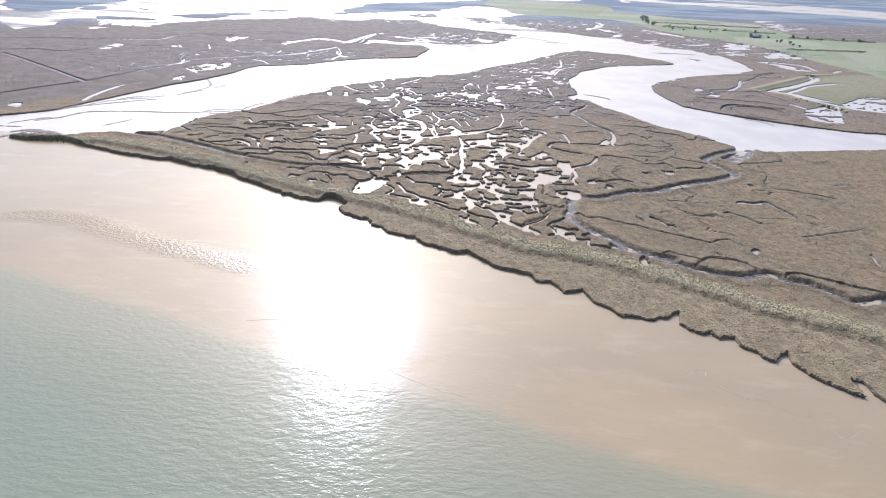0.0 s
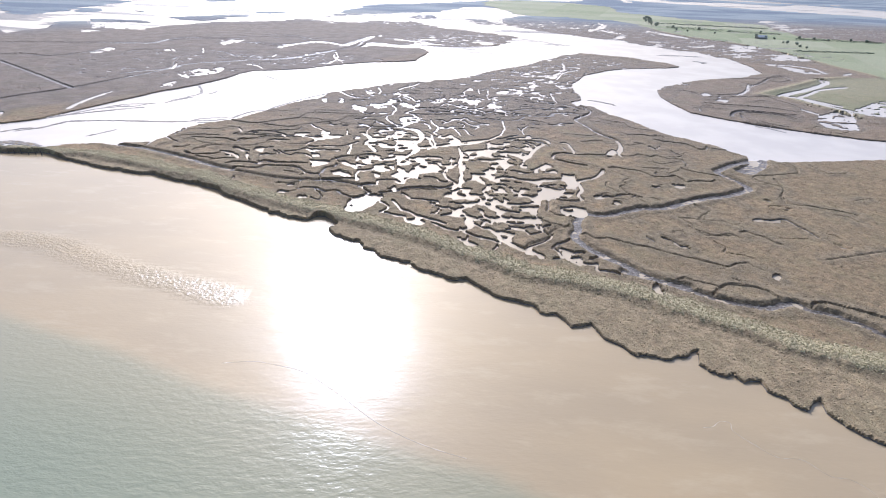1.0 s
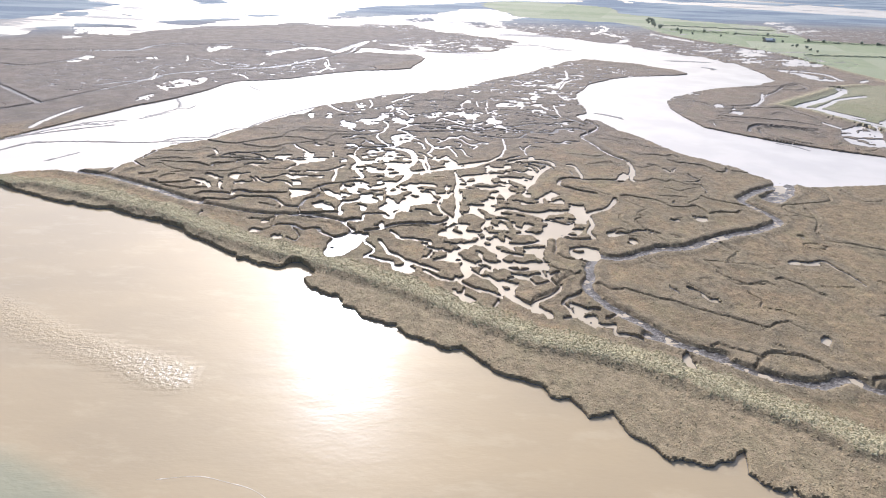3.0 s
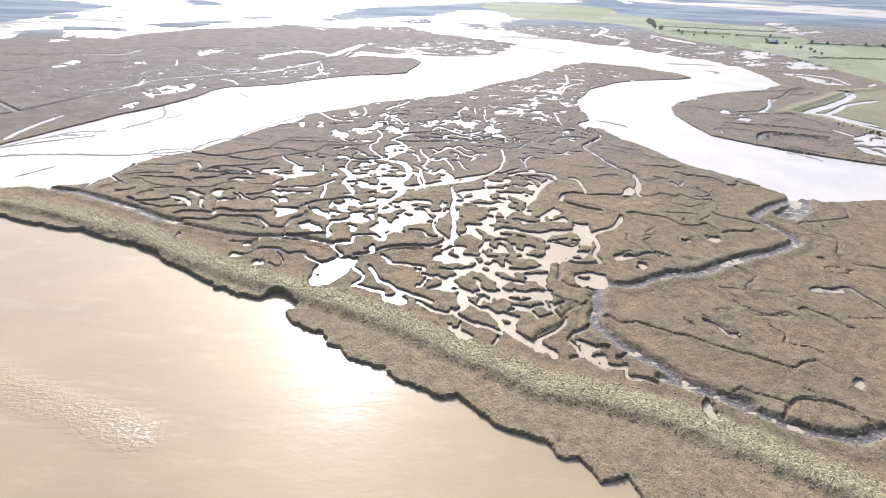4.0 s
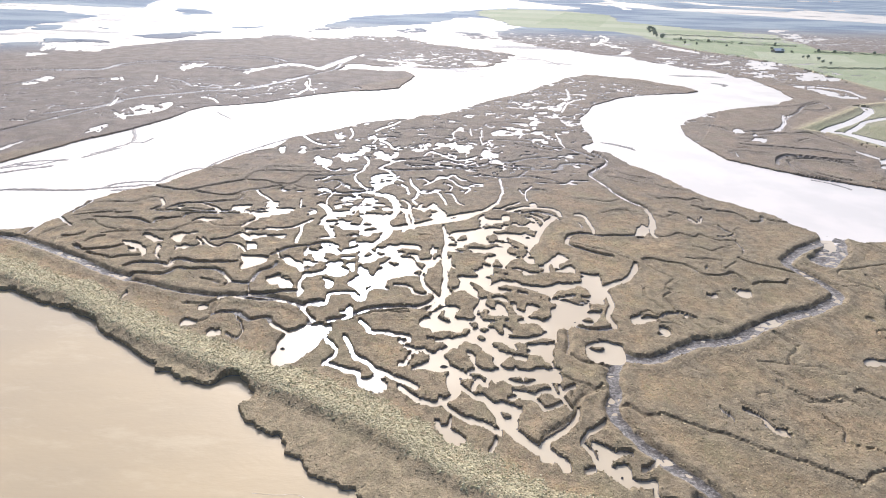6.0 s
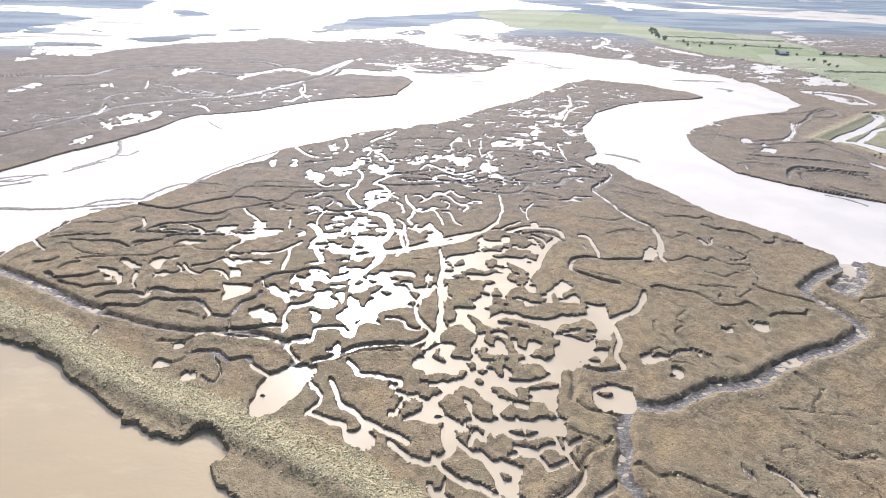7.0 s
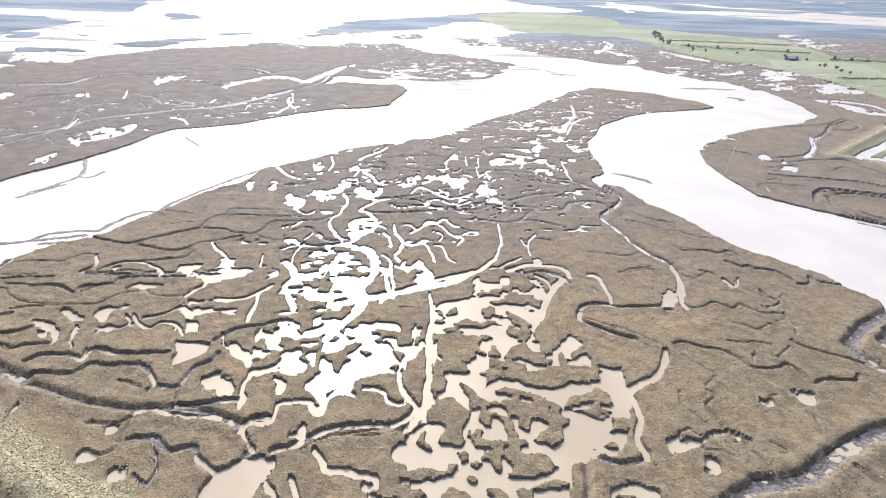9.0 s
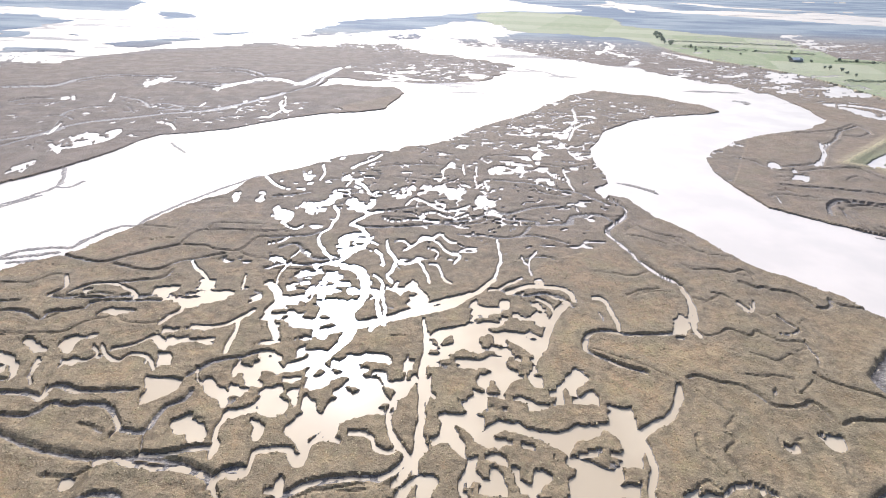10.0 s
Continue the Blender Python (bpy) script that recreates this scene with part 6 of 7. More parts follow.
islet([(4.8, 190.1), (6.8, 192.5), (8.8, 194.9), (11.5, 195.7), (13.0, 192.6), (14.9, 189.9), (13.5, 185.4), (13.6, 181.4), (10.2, 180.7), (7.0, 182.4), (9.0, 184.3), (8.3, 186.5), (6.2, 187.5)])
islet([(11.6, 180.1), (13.7, 180.9), (14.3, 178.1), (12.9, 176.6), (11.6, 177.8)])
islet([(14.9, 184.4), (16.3, 186.5), (17.7, 185.2), (16.5, 183.6)])
islet([(14.3, 176.9), (15.7, 178.3), (16.9, 176.7), (15.5, 175.3)])
islet([(15.0, 178.9), (18.8, 180.5), (22.5, 180.6), (26.1, 180.3), (29.6, 179.7), (32.3, 177.5), (32.9, 176.2), (28.9, 174.7), (26.5, 173.9), (21.7, 173.6), (21.2, 174.6), (23.2, 175.5), (22.2, 177.7), (20.6, 178.2), (20.9, 175.1), (19.5, 175.0), (18.5, 177.5), (16.2, 178.0)])
islet([(13.1, 173.8), (14.7, 174.9), (15.9, 173.7), (15.1, 172.2), (13.4, 172.3)])
islet([(-4.6, 170.0), (-2.2, 171.2), (1.2, 171.8), (3.5, 170.5), (5.9, 169.9), (6.3, 168.3), (3.2, 167.4), (0.9, 168.2), (-1.8, 167.9), (-4.0, 168.8)])
islet([(-2.7, 164.0), (-1.1, 166.7), (1.8, 166.5), (1.5, 164.2), (0.4, 161.5), (-3.2, 160.1)])
islet([(9.1, 170.6), (10.9, 171.8), (13.7, 170.2), (15.8, 168.3), (18.0, 165.7), (17.8, 163.9), (15.2, 165.0), (11.9, 165.9), (10.2, 168.2)])
islet([(17.6, 171.6), (20.0, 172.2), (22.0, 169.5), (24.1, 168.3), (26.9, 168.4), (30.4, 165.6), (31.7, 163.2), (29.8, 162.7), (27.6, 165.9), (24.5, 166.6), (21.7, 167.3), (19.1, 169.5)])
islet([(22.7, 171.6), (24.6, 172.4), (26.1, 170.0), (28.1, 169.2), (29.6, 167.3), (27.9, 167.8), (25.1, 167.9)])
islet([(25.6, 172.3), (28.7, 173.0), (32.3, 174.1), (33.5, 173.0), (30.7, 171.6), (27.1, 171.1)])
islet([(4.8, 165.7), (6.4, 167.9), (8.6, 168.4), (11.5, 166.1), (12.7, 163.1), (12.1, 160.7), (8.6, 160.6), (6.5, 163.3)])
islet([(12.9, 164.9), (15.2, 165.7), (17.9, 163.9), (18.8, 161.0), (14.3, 160.8)])
islet([(19.3, 164.9), (21.2, 166.6), (24.3, 164.9), (26.0, 165.8), (28.7, 165.4), (29.0, 163.1), (24.9, 161.2), (21.0, 161.0), (18.6, 162.6)])
creek([(3.8, 238.0), (4.8, 225.6), (4.2, 214.6), (5.1, 202.8), (5.4, 194.5), (4.3, 190.6), (1.9, 186.8)], 1.5)
creek([(0.7, 221.9), (0.6, 213.1), (-1.5, 208.1), (-2.4, 202.4), (-1.0, 198.2), (1.8, 193.9), (3.6, 190.5)], 0.8)
pool([(4.1, 231.1), (9.3, 231.4), (15.1, 235.9), (16.8, 242.6), (19.3, 249.7), (28.7, 250.4), (35.3, 249.2), (38.9, 247.1), (39.5, 242.2), (36.9, 233.2), (36.0, 226.6), (30.8, 218.8), (22.5, 218.3), (9.4, 218.9), (5.2, 221.7)])
islet([(21.8, 242.4), (25.1, 242.2), (26.4, 239.4), (23.1, 239.5)])
islet([(26.2, 239.0), (30.2, 240.7), (30.4, 237.5), (27.0, 236.6)])
islet([(20.9, 236.5), (27.4, 236.6), (35.8, 238.6), (36.1, 235.1), (28.0, 233.5), (21.8, 234.1)])
islet([(29.2, 248.3), (34.2, 248.2), (36.8, 244.9), (33.4, 241.7), (29.7, 242.9)])
islet([(18.5, 231.5), (21.7, 232.8), (23.5, 230.2), (21.0, 226.2), (19.6, 228.6)])
islet([(26.0, 232.4), (30.1, 228.0), (32.4, 222.9), (28.8, 223.2), (26.4, 227.5)])
islet([(9.2, 230.3), (12.0, 231.5), (11.8, 228.2), (9.4, 227.0)])
islet([(7.1, 210.1), (7.5, 214.7), (12.3, 216.4), (16.8, 215.2), (17.2, 209.3), (13.3, 207.1), (9.5, 207.1)])

d_sea += 26 * smooth(540, 640, GY) * (layered(GX * 0.35, GY, 16.0, 4, 95) - 0.5)
# small salt pans scattered over the marsh, too many to plan one by one
def patch(cx, cy, rx, ry):
    return np.exp(-(((GX - cx) / rx) ** 2 + ((GY - cy) / ry) ** 2))


density = 0.35 * patch(-5, 345, 50, 40) + 0.9 * patch(60, 385, 60, 50) + 0.8 * patch(110, 470, 60, 60) + 0.9 * patch(-1, 637, 60, 50)
density += 0.24 * patch(-126, 453, 70, 45) + 0.45 * patch(18, 305, 42, 26) + 0.55 * patch(-44, 840, 160, 90) + 0.8 * patch(172, 803, 110, 60) + 0.7 * patch(300, 640, 90, 70)
density += 0.13 * patch(-243, 417, 125, 120) + 0.25 * patch(-25, 255, 45, 30) + 0.6 * patch(578, 919, 200, 90)
density = np.clip(density, 0, 1)
pan_noise = layered(PX * 0.75, PY, 4.2, 2, 41)
d_pan = (0.82 - 0.16 * density - pan_noise) * 7 + 30 * (density < 0.10)
thread = np.abs(layered(PX * 0.55, PY, 15.0, 3, 77) - 0.5) * 26
d_thread = thread - 0.12 + 14 * (layered(GX, GY, 30.0, 2, 78) < 0.60) + 30 * (GY > 420) + 30 * (GY < np.interp(GX, [p[0] for p in CREST], [p[1] for p in CREST]) + 16)
rill = np.abs(layered(PX * 0.7, PY, 8.0, 3, 91) - 0.5) * 15
d_pan = np.minimum(d_pan, rill - 0.34 + 14 * (layered(GX, GY, 9.0, 2, 92) < 0.62 - 0.22 * density) + 30 * (density < 0.22))


def reach(d):
    """Open water a little wider towards and away from the estuary, under the overhanging banks."""
    g = d.reshape(len(rows_y), len(fan))
    wide = g.copy()
    wide[1:] = np.minimum(wide[1:], g[:-1])
    wide[:-1] = np.minimum(wide[:-1], g[1:])
    return wide.ravel()


crinkle = layered(GX, GY, 3.0, 3, 83) - 0.5
d_creek = reach(d_creek)
d_pool += crinkle * np.where(GY > 240, 4.5, 2.2)
d_pool += np.clip((GY - 420) / 300, 0, 1) * 30 * (layered(GX * 0.5, GY, 13.0, 3, 84) - 0.5)
wide_pans = layered(PX * 0.45, PY, 13.0, 3, 85)
d_pan = np.minimum(d_pan, (0.80 - 0.20 * density - wide_pans) * 30 + 60 * (GY < 520) + 60 * (density < 0.1))
ridge_lines = np.maximum(layered(GX * 0.5, GY, 5.5, 3, 120), layered(GX * 0.7, GY, 3.4, 3, 122) - 0.02)
d_pool = np.where(d_pool < 0, np.maximum(d_pool, (ridge_lines - 0.78 + 0.17 * smooth(200, 225, GY)) * 7), d_pool)
d_pool = reach(d_pool)
d_crest = np.full(GX.shape, 60.0)
sel = near(PX, PY, np.array(CREST), 30)
d_crest[sel] = from_line(PX[sel], PY[sel], curved(CREST))
d_wall = np.full(GX.shape, 60.0)
for wall in (SEA_WALL, POLDER_WALL):
    sel = near(GX, GY, np.array(wall), 40)
    d_wall[sel] = np.minimum(d_wall[sel], from_line(GX[sel], GY[sel], np.array(wall)))
field = np.zeros(GX.shape)
POLDER = [(338.7, 475.9), (307.5, 461.3), (260.2, 421.3), (224.9, 392.5), (236.1, 387.2), (244.3, 366.6), (253.5, 351.6), (261.3, 339.8), (281.9, 342.3), (403.0, 490.2)]
for area, grown in ((FIELDS, 1.0), (POLDER, 0.5)):
    sel, d = ring_distance(area, 30.0, curve=False)
    field[sel] = np.maximum(field[sel], grown * smooth(3.0, -3.0, d))

crest_line_y = np.interp(GX, [p[0] for p in CREST], [p[1] for p in CREST])
south = smooth(0.5, -1.5, GY - crest_line_y) * smooth(60, 40, d_crest)
d_sea += np.where(GY < 330, 1.7 * (layered(GX, GY, 3.0, 3, 130) - 0.5), 0)
rise = 0.70 + 0.22 * (layered(GX, GY, 26, 3, 3) - 0.5) + 0.34 * (layered(GX, GY, 2.4, 3, 4) - 0.5) + 0.26 * np.clip(soft_noise(GX, GY, 1.3, 44) - 0.62, 0, 1) - 0.5 * np.clip(soft_noise(GX, GY, 1.7, 45) - 0.74, 0, 1)
rise += 0.45 * smooth(24, 8, d_crest) * south
cut = np.minimum(d_gully, d_mud)
rise -= (0.10 + 0.16 * smooth(190, 260, GY)) * smooth(7, 2, np.minimum.reduce([d_pool, d_pan, d_creek])) * (1 - south)
rise += 0.16 * smooth(4.5, 1, cut) + 0.2 * smooth(4, 1, d_mud)
top = rise.copy()
GZ = rise
d_gully -= 0.24 * row_gap
low = 0.24 * (layered(GX, GY, 1.6, 3, 12) - 0.62) + 0.12 * smooth(260, 330, GY)
GZ = np.minimum(GZ, np.where(d_gully < 3, top - (top - low) * gully_deep * smooth(0.30, -0.26, d_gully), 9))
d_thread += 20 * (np.minimum(cut, np.minimum(d_pool, d_creek)) < 4)
GZ = np.minimum(GZ, np.where(d_thread < 3, top - 0.45 * smooth(0.25, -0.1, d_thread), 9))
hummock = 0.30 * (layered(GX * 0.6, GY, 1.5, 3, 14) - 0.36)
GZ = np.minimum(GZ, np.where(d_mud < 4, hummock + (top - hummock) * smooth(-1.3, 0.4, d_mud), 9))
for d, deep, lo, hi in ((d_pool, -0.3, -0.30, 0.10), (d_creek, -0.3, -0.30, 0.10), (d_pan, -0.25, -0.22, 0.24), (d_sea, -1.0, -0.35, 0.3)):
    GZ = np.minimum(GZ, np.where(d < 4, deep + (top - deep) * smooth(lo, hi, d), 9))
side = np.where(GY > crest_line_y, d_crest, -d_crest) + 1.2 * (layered(GX, GY, 9, 2, 52) - 0.5)
ridge = smooth(-7.0, -3.4, side) * smooth(7.0, -2.0, side)
GZ += np.where(GZ > 0.35, 1.0 * ridge + 1.1 * np.exp(-((d_wall / 4.0) ** 2)), 0)
bar = 0.22 * smooth(0.5, -0.5, d_bar) + 0.3 * (layered(GX, GY, 1.3, 3, 21) - 0.58)
GZ = np.where((d_bar < 0.8) & (GZ < 0.2), np.maximum(GZ, bar), GZ)
flats = layered(GX * 0.22, GY, 24.0, 4, 96) + 0.16 * patch(-383, 632, 140, 42) + 0.12 * patch(-318, 758, 160, 42) + 0.08 * patch(-571, 880, 240, 85)
GZ = np.where((GY > 540) & (GZ < 0.1) & (d_sea < 0), np.maximum(GZ, np.clip((flats - 0.64) * 2.5, -1, 0.16)), GZ)
GZ = np.where(GY < 20, -1.2, GZ)
edge = np.minimum.reduce([d_pool, d_creek, d_gully, d_mud, d_pan])
levee = smooth(5.0, 1.0, edge + 3 * (layered(GX, GY, 6, 2, 15) - 0.5))
# where the ground colour takes on the grey of haze
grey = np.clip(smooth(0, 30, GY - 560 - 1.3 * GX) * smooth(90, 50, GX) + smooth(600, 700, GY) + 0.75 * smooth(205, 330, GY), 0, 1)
plot = layered(np.floor((GX - 0.35 * GY) / 110) * 51.3, np.floor((GY + 0.1 * GX) / 62) * 47.7, 10, 1, 33)


# north half of each mud creek, darkened in colour as its shaded side
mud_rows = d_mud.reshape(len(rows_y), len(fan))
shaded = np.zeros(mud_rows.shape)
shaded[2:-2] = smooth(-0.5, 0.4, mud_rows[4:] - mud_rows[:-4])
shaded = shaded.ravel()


def sheet(name, verts, faces, mat, attributes, soft=True):
    me = bpy.data.meshes.new(name)
    me.vertices.add(len(verts))
    me.vertices.foreach_set("co", np.asarray(verts, np.float32).ravel())
    me.loops.add(faces.size)
    me.loops.foreach_set("vertex_index", faces.astype(np.int32).ravel())
    me.polygons.add(len(faces))
    me.polygons.foreach_set("loop_start", np.arange(0, faces.size, 4, dtype=np.int32))
    for key, values in attributes.items():
        a = me.attributes.new(key, "FLOAT", "POINT")
        a.data.foreach_set("value", np.asarray(values, np.float32))
    me.materials.append(mat)
    me.update(calc_edges=True)
    me.validate()
    me.polygons.foreach_set("use_smooth", np.ones(len(faces), bool))
    if not soft:
        me.set_sharp_from_angle(angle=radians(26))
    return new(name, me)


def grid_faces(rows, cols):
    i = np.arange(rows * cols).reshape(rows, cols)
    return np.stack([i[:-1, :-1], i[:-1, 1:], i[1:, 1:], i[1:, :-1]], axis=-1).reshape(-1, 4)


crest = smooth(5.2, 2.8, np.abs(side - 0.3) + 3.4 * (layered(GX, GY, 2.4, 3, 31) - 0.5)) + 0.85 * smooth(2.2, 1.0, d_wall) + 0.25 * smooth(7, 4, d_wall)
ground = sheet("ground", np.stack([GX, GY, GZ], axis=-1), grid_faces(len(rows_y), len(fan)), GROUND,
               {"crest": np.clip(crest, 0, 1), "field": field, "levee": levee, "fringe": south * smooth(30, 24, d_crest), "grey": grey * (1 - field), "plot": plot, "east_dark": smooth(48, 78, GX - 0.30 * (GY - 170) + 16 * (layered(GX, GY, 22, 3, 141) - 0.5)) * smooth(300, 250, GY) * (1 - south), "wet_shade": smooth(1.6, 0.4, d_mud) * shaded, "distance": smooth(760, 1000, GY - 0.55 * np.clip(GX - 250, 0, 300) + 1.0 * np.clip(-GX - 170, 0, 300) + 45 * (layered(GX * 0.4, GY, 60.0, 3, 97) - 0.5)) * (1 - field)}, soft=False)
tagged(ground, "brown salt marsh with winding creeks, grassy bank and fields", "ground", kind="structure")

# ---- water ----
wx, wy = np.arange(-450, 451, 4.0), np.concatenate([[-3900, -1500, -600, -250, -100], np.arange(-50, 240, 1.6)])
wx = np.concatenate([[-2500, -1500, -1000, -650], wx, [650, 1000, 1500, 2500]])
WX, WY = [a.ravel() for a in np.meshgrid(wx, wy)]
crest_y = np.interp(WX, [p[0] for p in CREST], [p[1] for p in CREST])
front_y = np.interp(WX, [p[0] for p in FRONT], [p[1] for p in FRONT]) - 0.45 * np.clip(WX - 71, 0, 999) - 0.4 * np.clip(WX + 121, -999, 0)
wig = 5 * (layered(WX, WY, 30, 2, 8) - 0.5)
front = 0.6 * smooth(1.5, -3.5, WY - front_y + 0.5 * wig) + 0.4 * smooth(0, -40, WY - front_y + wig)
sheen = from_line(WX, WY, curved(SHEEN))
water = sheet("estuary_water", np.stack([WX, np.minimum(WY, crest_y + 1.0), 0 * WX], axis=-1), grid_faces(len(wy), len(wx)), ESTUARY,
              {"front": front, "ripple": front, "calm": smooth(42, 8, crest_y - 18 - WY), "sheen": smooth(5.5, 1.5, sheen + 4 * (layered(WX, WY, 12, 2, 71) - 0.5))})
tagged(water, "silty tan and green tidal water with sun glitter", "water", kind="structure")


# inland water: one coarse sheet, cut into river, far estuary and marsh pools
pick = np.arange(0, len(GX)).reshape(len(rows_y), len(fan))[5::7, ::7]
pr, pc = pick.shape
ix, iy, isea = GX[pick.ravel()], GY[pick.ravel()], d_sea[pick.ravel()]
quads = grid_faces(pr, pc)
mid_x, mid_y, mid_d = ix[quads].mean(axis=1), iy[quads].mean(axis=1), isea[quads].min(axis=1)
inland = mid_y > np.interp(mid_x, [p[0] for p in CREST], [p[1] for p in CREST]) - 4
far = (mid_y > 540) & (mid_x < -200) | (mid_y > 1000)
for name, chosen, mat, label in (
    ("river_water", (mid_d < 3) & ~far, RIVER_WATER, "pale silty tidal river winding between salt marshes"),
    ("far_estuary_water", (mid_d < 3) & far, RIVER_WATER, "bright open estuary water in the distance"),
    # paler water colour here stands in for bright sky reflected in far pools
    ("lagoon_water", (mid_d >= 3) & (mid_y > 262), RIVER_WATER, "silty water in the far pools and ditches, paled for sky glare"),
    ("marsh_water", (mid_d >= 3) & (mid_y <= 262), POOL_WATER, "still silty water in marsh pools and creeks"),
):
    some = quads[inland & chosen]
    used, renumbered = np.unique(some, return_inverse=True)
    made = sheet(name, np.stack([ix[used], iy[used], 0 * used - 0.004], axis=-1), renumbered.reshape(-1, 4), mat, {})
    tagged(made, label, "water", kind="structure")


# ---- trees and hedges on the far fields ----
def part(name, bm, mat, parent, label=""):
    me = bpy.data.meshes.new(name)
    bm.to_mesh(me)
    bm.free()
    me.materials.append(mat)
    ob = new(name, me)
    ob.parent = parent
    if label:
        ob["label"] = label
    return ob


def tree(rng, tall, wide):
    thing = new("tree")
    bm = bmesh.new()
    def limb(a, b, ra, rb):
        a, b = Vector(a), Vector(b)
        q = (b - a).to_track_quat("Z", "Y").to_matrix()
        ring_a = [bm.verts.new(a + q @ Vector((ra * math.cos(i * 1.257), ra * math.sin(i * 1.257), 0))) for i in range(5)]
        ring_b = [bm.verts.new(b + q @ Vector((rb * math.cos(i * 1.257), rb * math.sin(i * 1.257), 0))) for i in range(5)]
        for i in range(5):
            bm.faces.new((ring_a[i], ring_a[(i + 1) % 5], ring_b[(i + 1) % 5], ring_b[i]))
    limb((0, 0, -0.4), (0.1, 0, tall * 0.45), 0.28, 0.16)
    tips = []
    for i in range(7):
        a = rng.uniform(0, 6.28)
        tip = (math.cos(a) * wide * rng.uniform(0.3, 0.8), math.sin(a) * wide * rng.uniform(0.3, 0.8), tall * rng.uniform(0.5, 0.9))
        limb((0.05, 0, tall * rng.uniform(0.2, 0.45)), tip, 0.10, 0.03)
        tips.append(Vector(tip))
    part("trunk", bm, BARK, thing)
    bm = bmesh.new()
    for i in range(150):
        base = rng.choice(tips)
        c = base + Vector((rng.gauss(0, wide * 0.26), rng.gauss(0, wide * 0.26), rng.gauss(0, tall * 0.12)))
        s = rng.uniform(0.35, 0.8)
        turn = Euler((rng.uniform(0, 6.3), rng.uniform(0, 6.3), rng.uniform(0, 6.3))).to_matrix()
        ring = [bm.verts.new(c + turn @ Vector(v) * s) for v in ((1, 0, 0), (0.3, 0.6, 0.2), (-0.9, 0.2, -0.1), (-0.2, -0.7, 0.25), (0.1, 0.1, 0.7))]
        for f in ((0, 1, 4), (1, 2, 4), (2, 3, 4), (3, 0, 4)):
            bm.faces.new([ring[j] for j in f])
    part("crown", bm, LEAF, thing)
    return tagged(thing, "dark bare-looking hedgerow tree beside a green field", "tree", "hedgerow trees")


# ---- low plants of the marsh and tufts of the bank ----
def clumps(name, where, count, wide, tall, mat, label, seed):
    r = np.random.default_rng(seed)
    pick = r.choice(np.nonzero(where)[0], count)
    x0, y0 = GX[pick] + r.uniform(-0.3, 0.3, count), GY[pick] + r.uniform(-0.3, 0.3, count)
    size = wide * r.uniform(0.45, 1.4, count)
    high = tall * r.uniform(0.5, 1.4, count)
    turn = r.uniform(0, 6.28, count)
    corners = []
    for i in range(4):
        a = turn + i * 1.571 + r.uniform(-0.4, 0.4, count)
        s = size * r.uniform(0.7, 1.2, count)
        corners.append(np.stack([x0 + np.cos(a) * s, y0 + np.sin(a) * s, GZ[pick] - 0.12], axis=-1))
    for i in range(2):
        a = turn + i * 3.14 + 0.8
        corners.append(np.stack([x0 + np.cos(a) * size * 0.3, y0 + np.sin(a) * size * 0.3, GZ[pick] + high * (1 - 0.3 * i)], axis=-1))
    verts = np.stack(corners, axis=1).reshape(-1, 3)
    base = (np.arange(count) * 6)[:, None, None]
    tris = np.array([[0, 1, 4], [1, 2, 5], [2, 3, 5], [3, 0, 4], [1, 5, 4], [3, 4, 5]])[None] + base
    me = bpy.data.meshes.new(name)
    me.from_pydata(verts.tolist(), [], tris.reshape(-1, 3).tolist())
    me.materials.append(mat)
    return tagged(new(name, me), label, "plants", kind="stuff")


def clump_material(name, colors):
    k = Tree(name)
    island = k.n.new("ShaderNodeNewGeometry").outputs["Random Per Island"]
    color = k.mix(k.ramp(island, 0.1, 0.5), colors[0], colors[1])
    color = k.mix(k.ramp(island, 0.6, 0.95), color, colors[2])
    return k.finish(color, 0.85, Specular_IOR_Level=0.15)


PURSLANE = clump_material("marsh_plants", ((0.165, 0.130, 0.077), (0.305, 0.235, 0.137), (0.43, 0.345, 0.200)))
TUSSOCK = clump_material("dry_grass_tufts", ((0.27, 0.235, 0.130), (0.37, 0.320, 0.185), (0.48, 0.420, 0.265)))
open_land = (GZ > 0.55) & (GY < 330) & (np.abs(GX) < 0.95 * (GY + 62)) & (field < 0.1)
clumps("marsh_plants", open_land & (crest < 0.3), 44000, 0.34, 0.09, PURSLANE, "low brown saltmarsh plants and sea purslane", 1)
clumps("grass_tufts", open_land & (crest > 0.12) & (d_wall > 20), 17000, 0.34, 0.13, TUSSOCK, "pale dry grass tufts along the bank", 2)

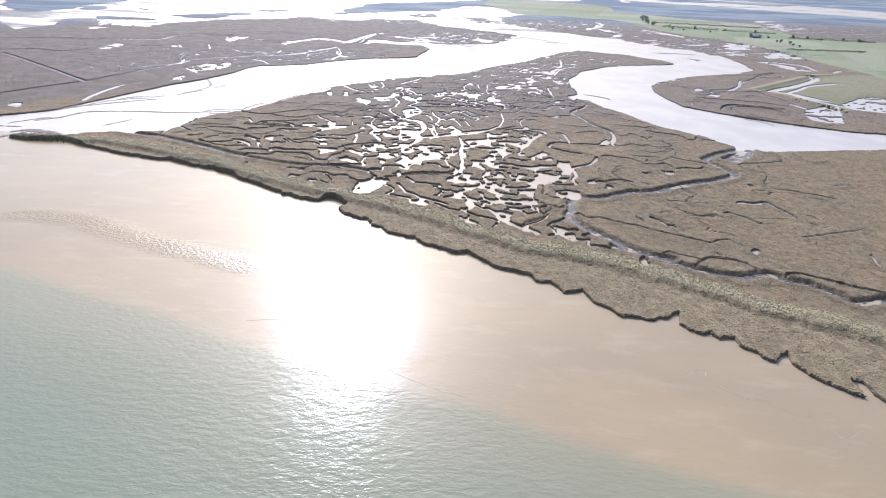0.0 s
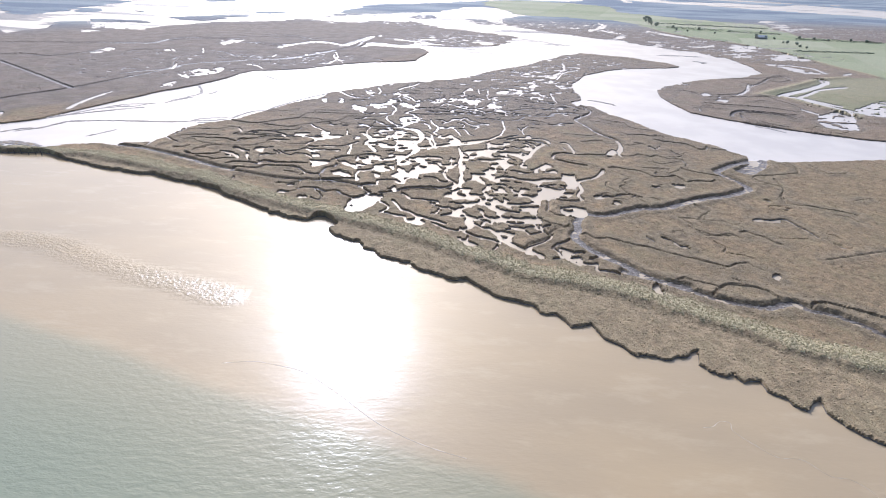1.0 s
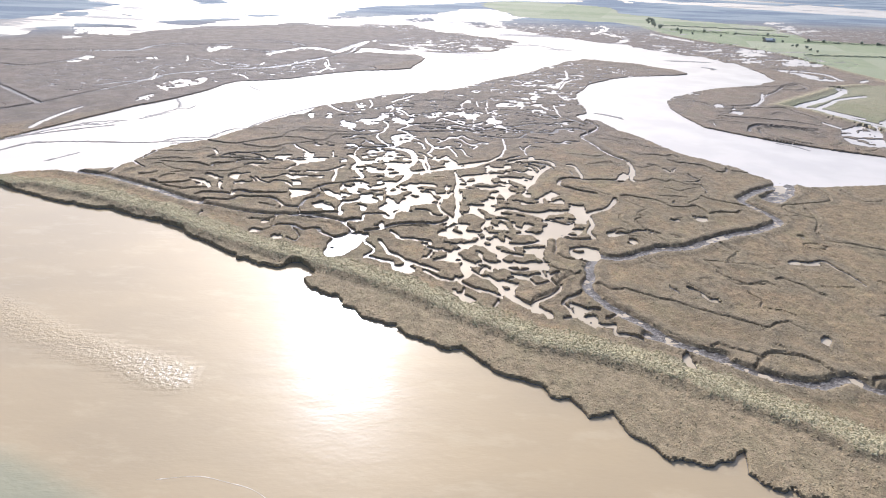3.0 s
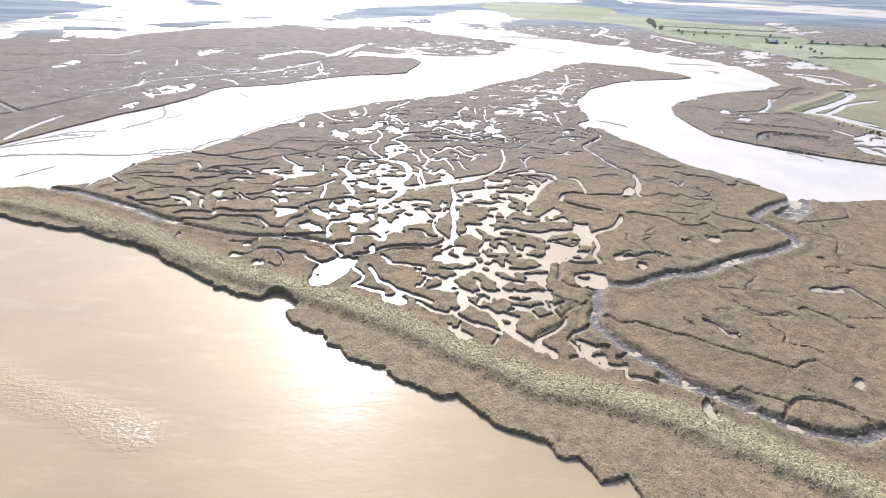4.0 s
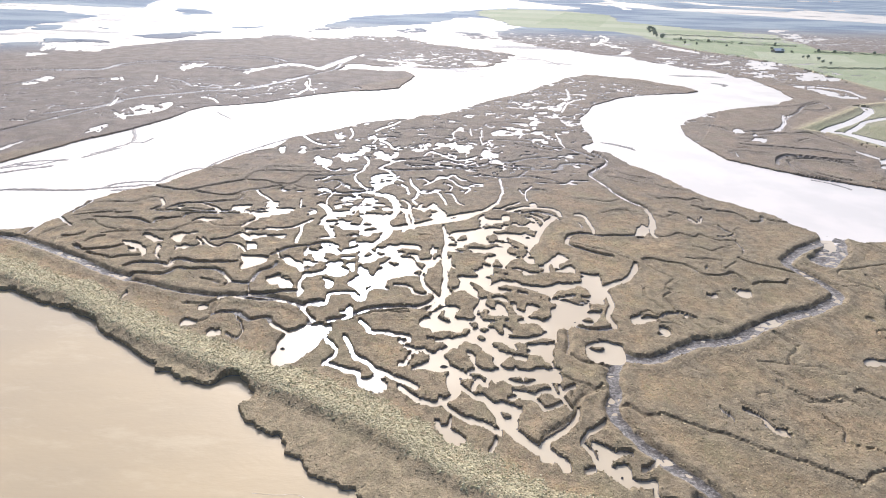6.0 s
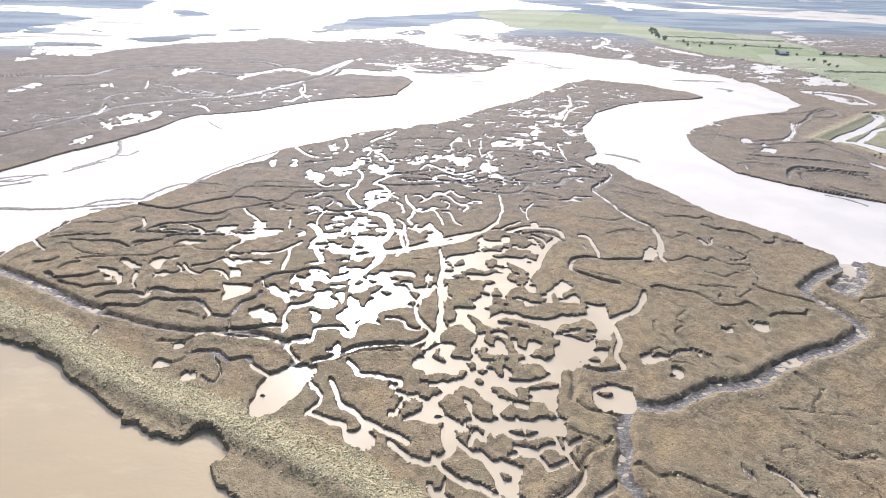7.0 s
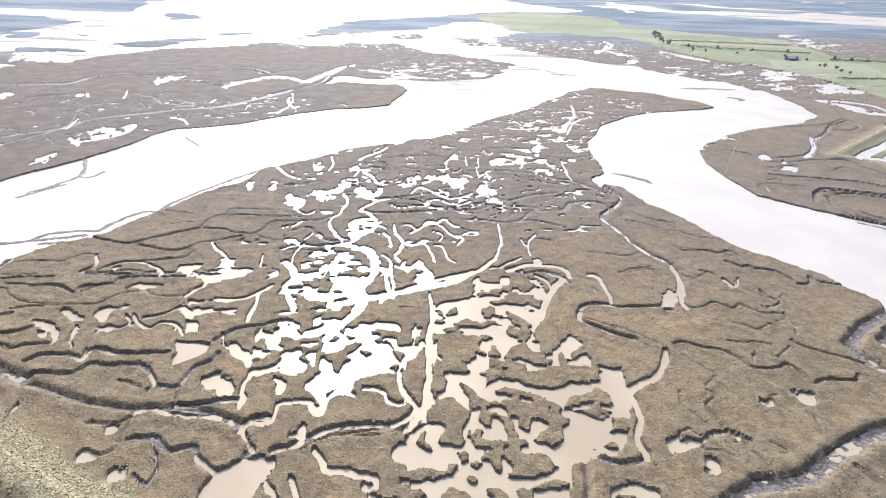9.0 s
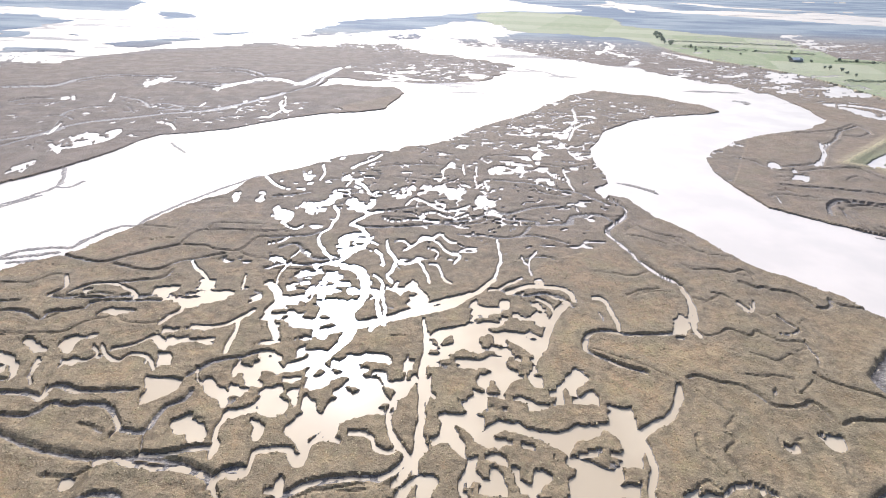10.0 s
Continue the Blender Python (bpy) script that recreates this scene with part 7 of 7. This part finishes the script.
def hedge(line, tall, wide, seed, label):
    """A clipped field hedge: a long bank of leaf clumps along a line."""
    r = random.Random(seed)
    thing = new("hedge")
    x0, y0 = line[0]
    bm = bmesh.new()
    for a, b in zip(line[:-1], line[1:]):
        for i in range(int(math.dist(a, b) * 4.5)):
            t = r.random()
            grow = 0.55 + 0.45 * math.sin(0.11 * (a[0] + t * 90) + seed) ** 2
            c = Vector((a[0] + t * (b[0] - a[0]) - x0 + r.gauss(0, wide), a[1] + t * (b[1] - a[1]) - y0 + r.gauss(0, wide), tall * grow * r.uniform(0.05, 0.9)))
            s = r.uniform(0.4, 0.85)
            turn = Euler((r.uniform(-0.7, 0.7), r.uniform(-0.7, 0.7), r.uniform(0, 6.3))).to_matrix()
            ring = [bm.verts.new(c + turn @ Vector(v) * s) for v in ((1, 0, 0), (0.2, 0.8, 0.1), (-0.9, 0.2, -0.1), (-0.2, -0.8, 0.15), (0.1, 0.1, 0.8))]
            for f in ((0, 1, 4), (1, 2, 4), (2, 3, 4), (3, 0, 4)):
                bm.faces.new([ring[k] for k in f])
    part("foliage", bm, HEDGE_LEAF, thing)
    thing.matrix_basis = pose(x0, y0, 0.7)
    return tagged(thing, label, "hedge", "field hedges")


for n, (line, tall) in enumerate(((HEDGE_B, 3.4), (HEDGE_C, 2.2), (HEDGE_F, 2.0), (HEDGE_G, 2.8), (HEDGE_H, 2.4))):
    hedge(line, tall, 0.8, n + 3, "low dull green hedge between pasture fields")

rng = random.Random(4)
models = [tree(rng, t, w) for t, w in ((3.2, 1.7), (2.4, 1.4), (2.0, 1.3), (3.7, 1.8))]
spots = []
for line, gap, rows in ((HEDGE_A, 10, 2), (HEDGE_D, 9, 2), (HEDGE_E, 9, 1), (HEDGE_G, 14, 1), (HEDGE_H, 30, 1), (HEDGE_I, 17, 1), (HEDGE_B, 22, 1)):
    for a, b in zip(line[:-1], line[1:]):
        length = math.dist(a, b)
        for i in range(int(length / gap)):
            for r in range(rows):
                t = (i + rng.random()) * gap / length
                spots.append((a[0] + t * (b[0] - a[0]) + rng.gauss(0, 1.5 + 2 * (rows > 1)), a[1] + t * (b[1] - a[1]) + rng.gauss(0, 1.5 + 4 * (rows > 1))))
for i, (x, y) in enumerate(spots):
    m = pose(x, y, 0.9, 0, 0, rng.uniform(0, 360))
    model = models[i % 4]
    if i < 4:
        model.matrix_basis = m
    else:
        copy_thing(model, m)


def barn(x, y, turn):
    thing = new("barn")
    bm = bmesh.new()
    bmesh.ops.create_cube(bm, size=1.0)
    bmesh.ops.scale(bm, vec=(13, 7, 2.4), verts=bm.verts)
    bmesh.ops.translate(bm, vec=(0, 0, 1.2), verts=bm.verts)
    part("wall", bm, plain("dull_barn_boards", (0.24, 0.23, 0.22), (0.32, 0.30, 0.28), 0.6), thing)
    for s in (-1, 1):
        bm = bmesh.new()
        ring = [(-7, s * 4.0, 2.2), (7, s * 4.0, 2.2), (7, 0, 4.6), (-7, 0, 4.6)]
        low = [bm.verts.new(v) for v in ring]
        high = [bm.verts.new((p, q, r + 0.18)) for p, q, r in ring]
        bm.faces.new(low[::-1])
        bm.faces.new(high)
        for k in range(4):
            bm.faces.new((low[k], low[(k + 1) % 4], high[(k + 1) % 4], high[k]))
        bmesh.ops.recalc_face_normals(bm, faces=bm.faces)
        part("roof_slope", bm, plain("grey_sheet_roof", (0.55, 0.55, 0.55), (0.68, 0.68, 0.67), 0.5, 0.5), thing)
    thing.matrix_basis = pose(x, y, 0.6, 0, 0, turn)
    return tagged(thing, "small grey-roofed barn among field trees", "barn")


barn(*BARN[0], 12)

# ---- upright marks for mud-lump reflections, and foam ----
# Dark posts added in place of the reflections of mud lumps.
def mud_reflection(x, y, tall, lean):
    thing = new("reflection_post")
    bm = bmesh.new()
    bmesh.ops.create_cone(bm, cap_ends=True, segments=8, radius1=0.16, radius2=0.12, depth=tall)
    bmesh.ops.translate(bm, verts=bm.verts, vec=(0, 0, tall / 2))
    part("post", bm, REFLECTION_DARK, thing)
    thing.matrix_basis = pose(x, y, -1.2, lean, lean / 2, 0)
    return tagged(thing, "dark upright mark standing in for a mud lump's reflection", "post", "old stakes")


for i, (x, y) in enumerate(MUD_REFLECTIONS):
    mud_reflection(x, y, 2.6 + 0.5 * (i % 3), (i * 37) % 11 - 5)


def foam(points, width):
    line = curved(points, 6)
    bm = bmesh.new()
    last = None
    for i, p in enumerate(line):
        a, b = line[max(i - 1, 0)], line[min(i + 1, len(line) - 1)]
        side = Vector((-(b - a)[1], (b - a)[0], 0)).normalized()
        w = width * (0.4 + 0.9 * abs(math.sin(i * 1.7) * math.cos(i * 0.43)))
        pair = [bm.verts.new(Vector((p[0], p[1], z)) + side * s) for s, z in ((-w, 0.002), (0, 0.03), (w, 0.002))]
        if last:
            bm.faces.new((last[0], last[1], pair[1], pair[0]))
            bm.faces.new((last[1], last[2], pair[2], pair[1]))
        last = pair
    me = bpy.data.meshes.new("foam_line")
    bm.to_mesh(me)
    bm.free()
    me.materials.append(FOAM_WHITE)
    return tagged(new("foam_line", me), "thin pale foam line drifting on silty water", "foam", kind="stuff")


foam(FOAM, 0.05)
foam(FOAM_B, 0.05)
foam(FOAM_C, 0.09)
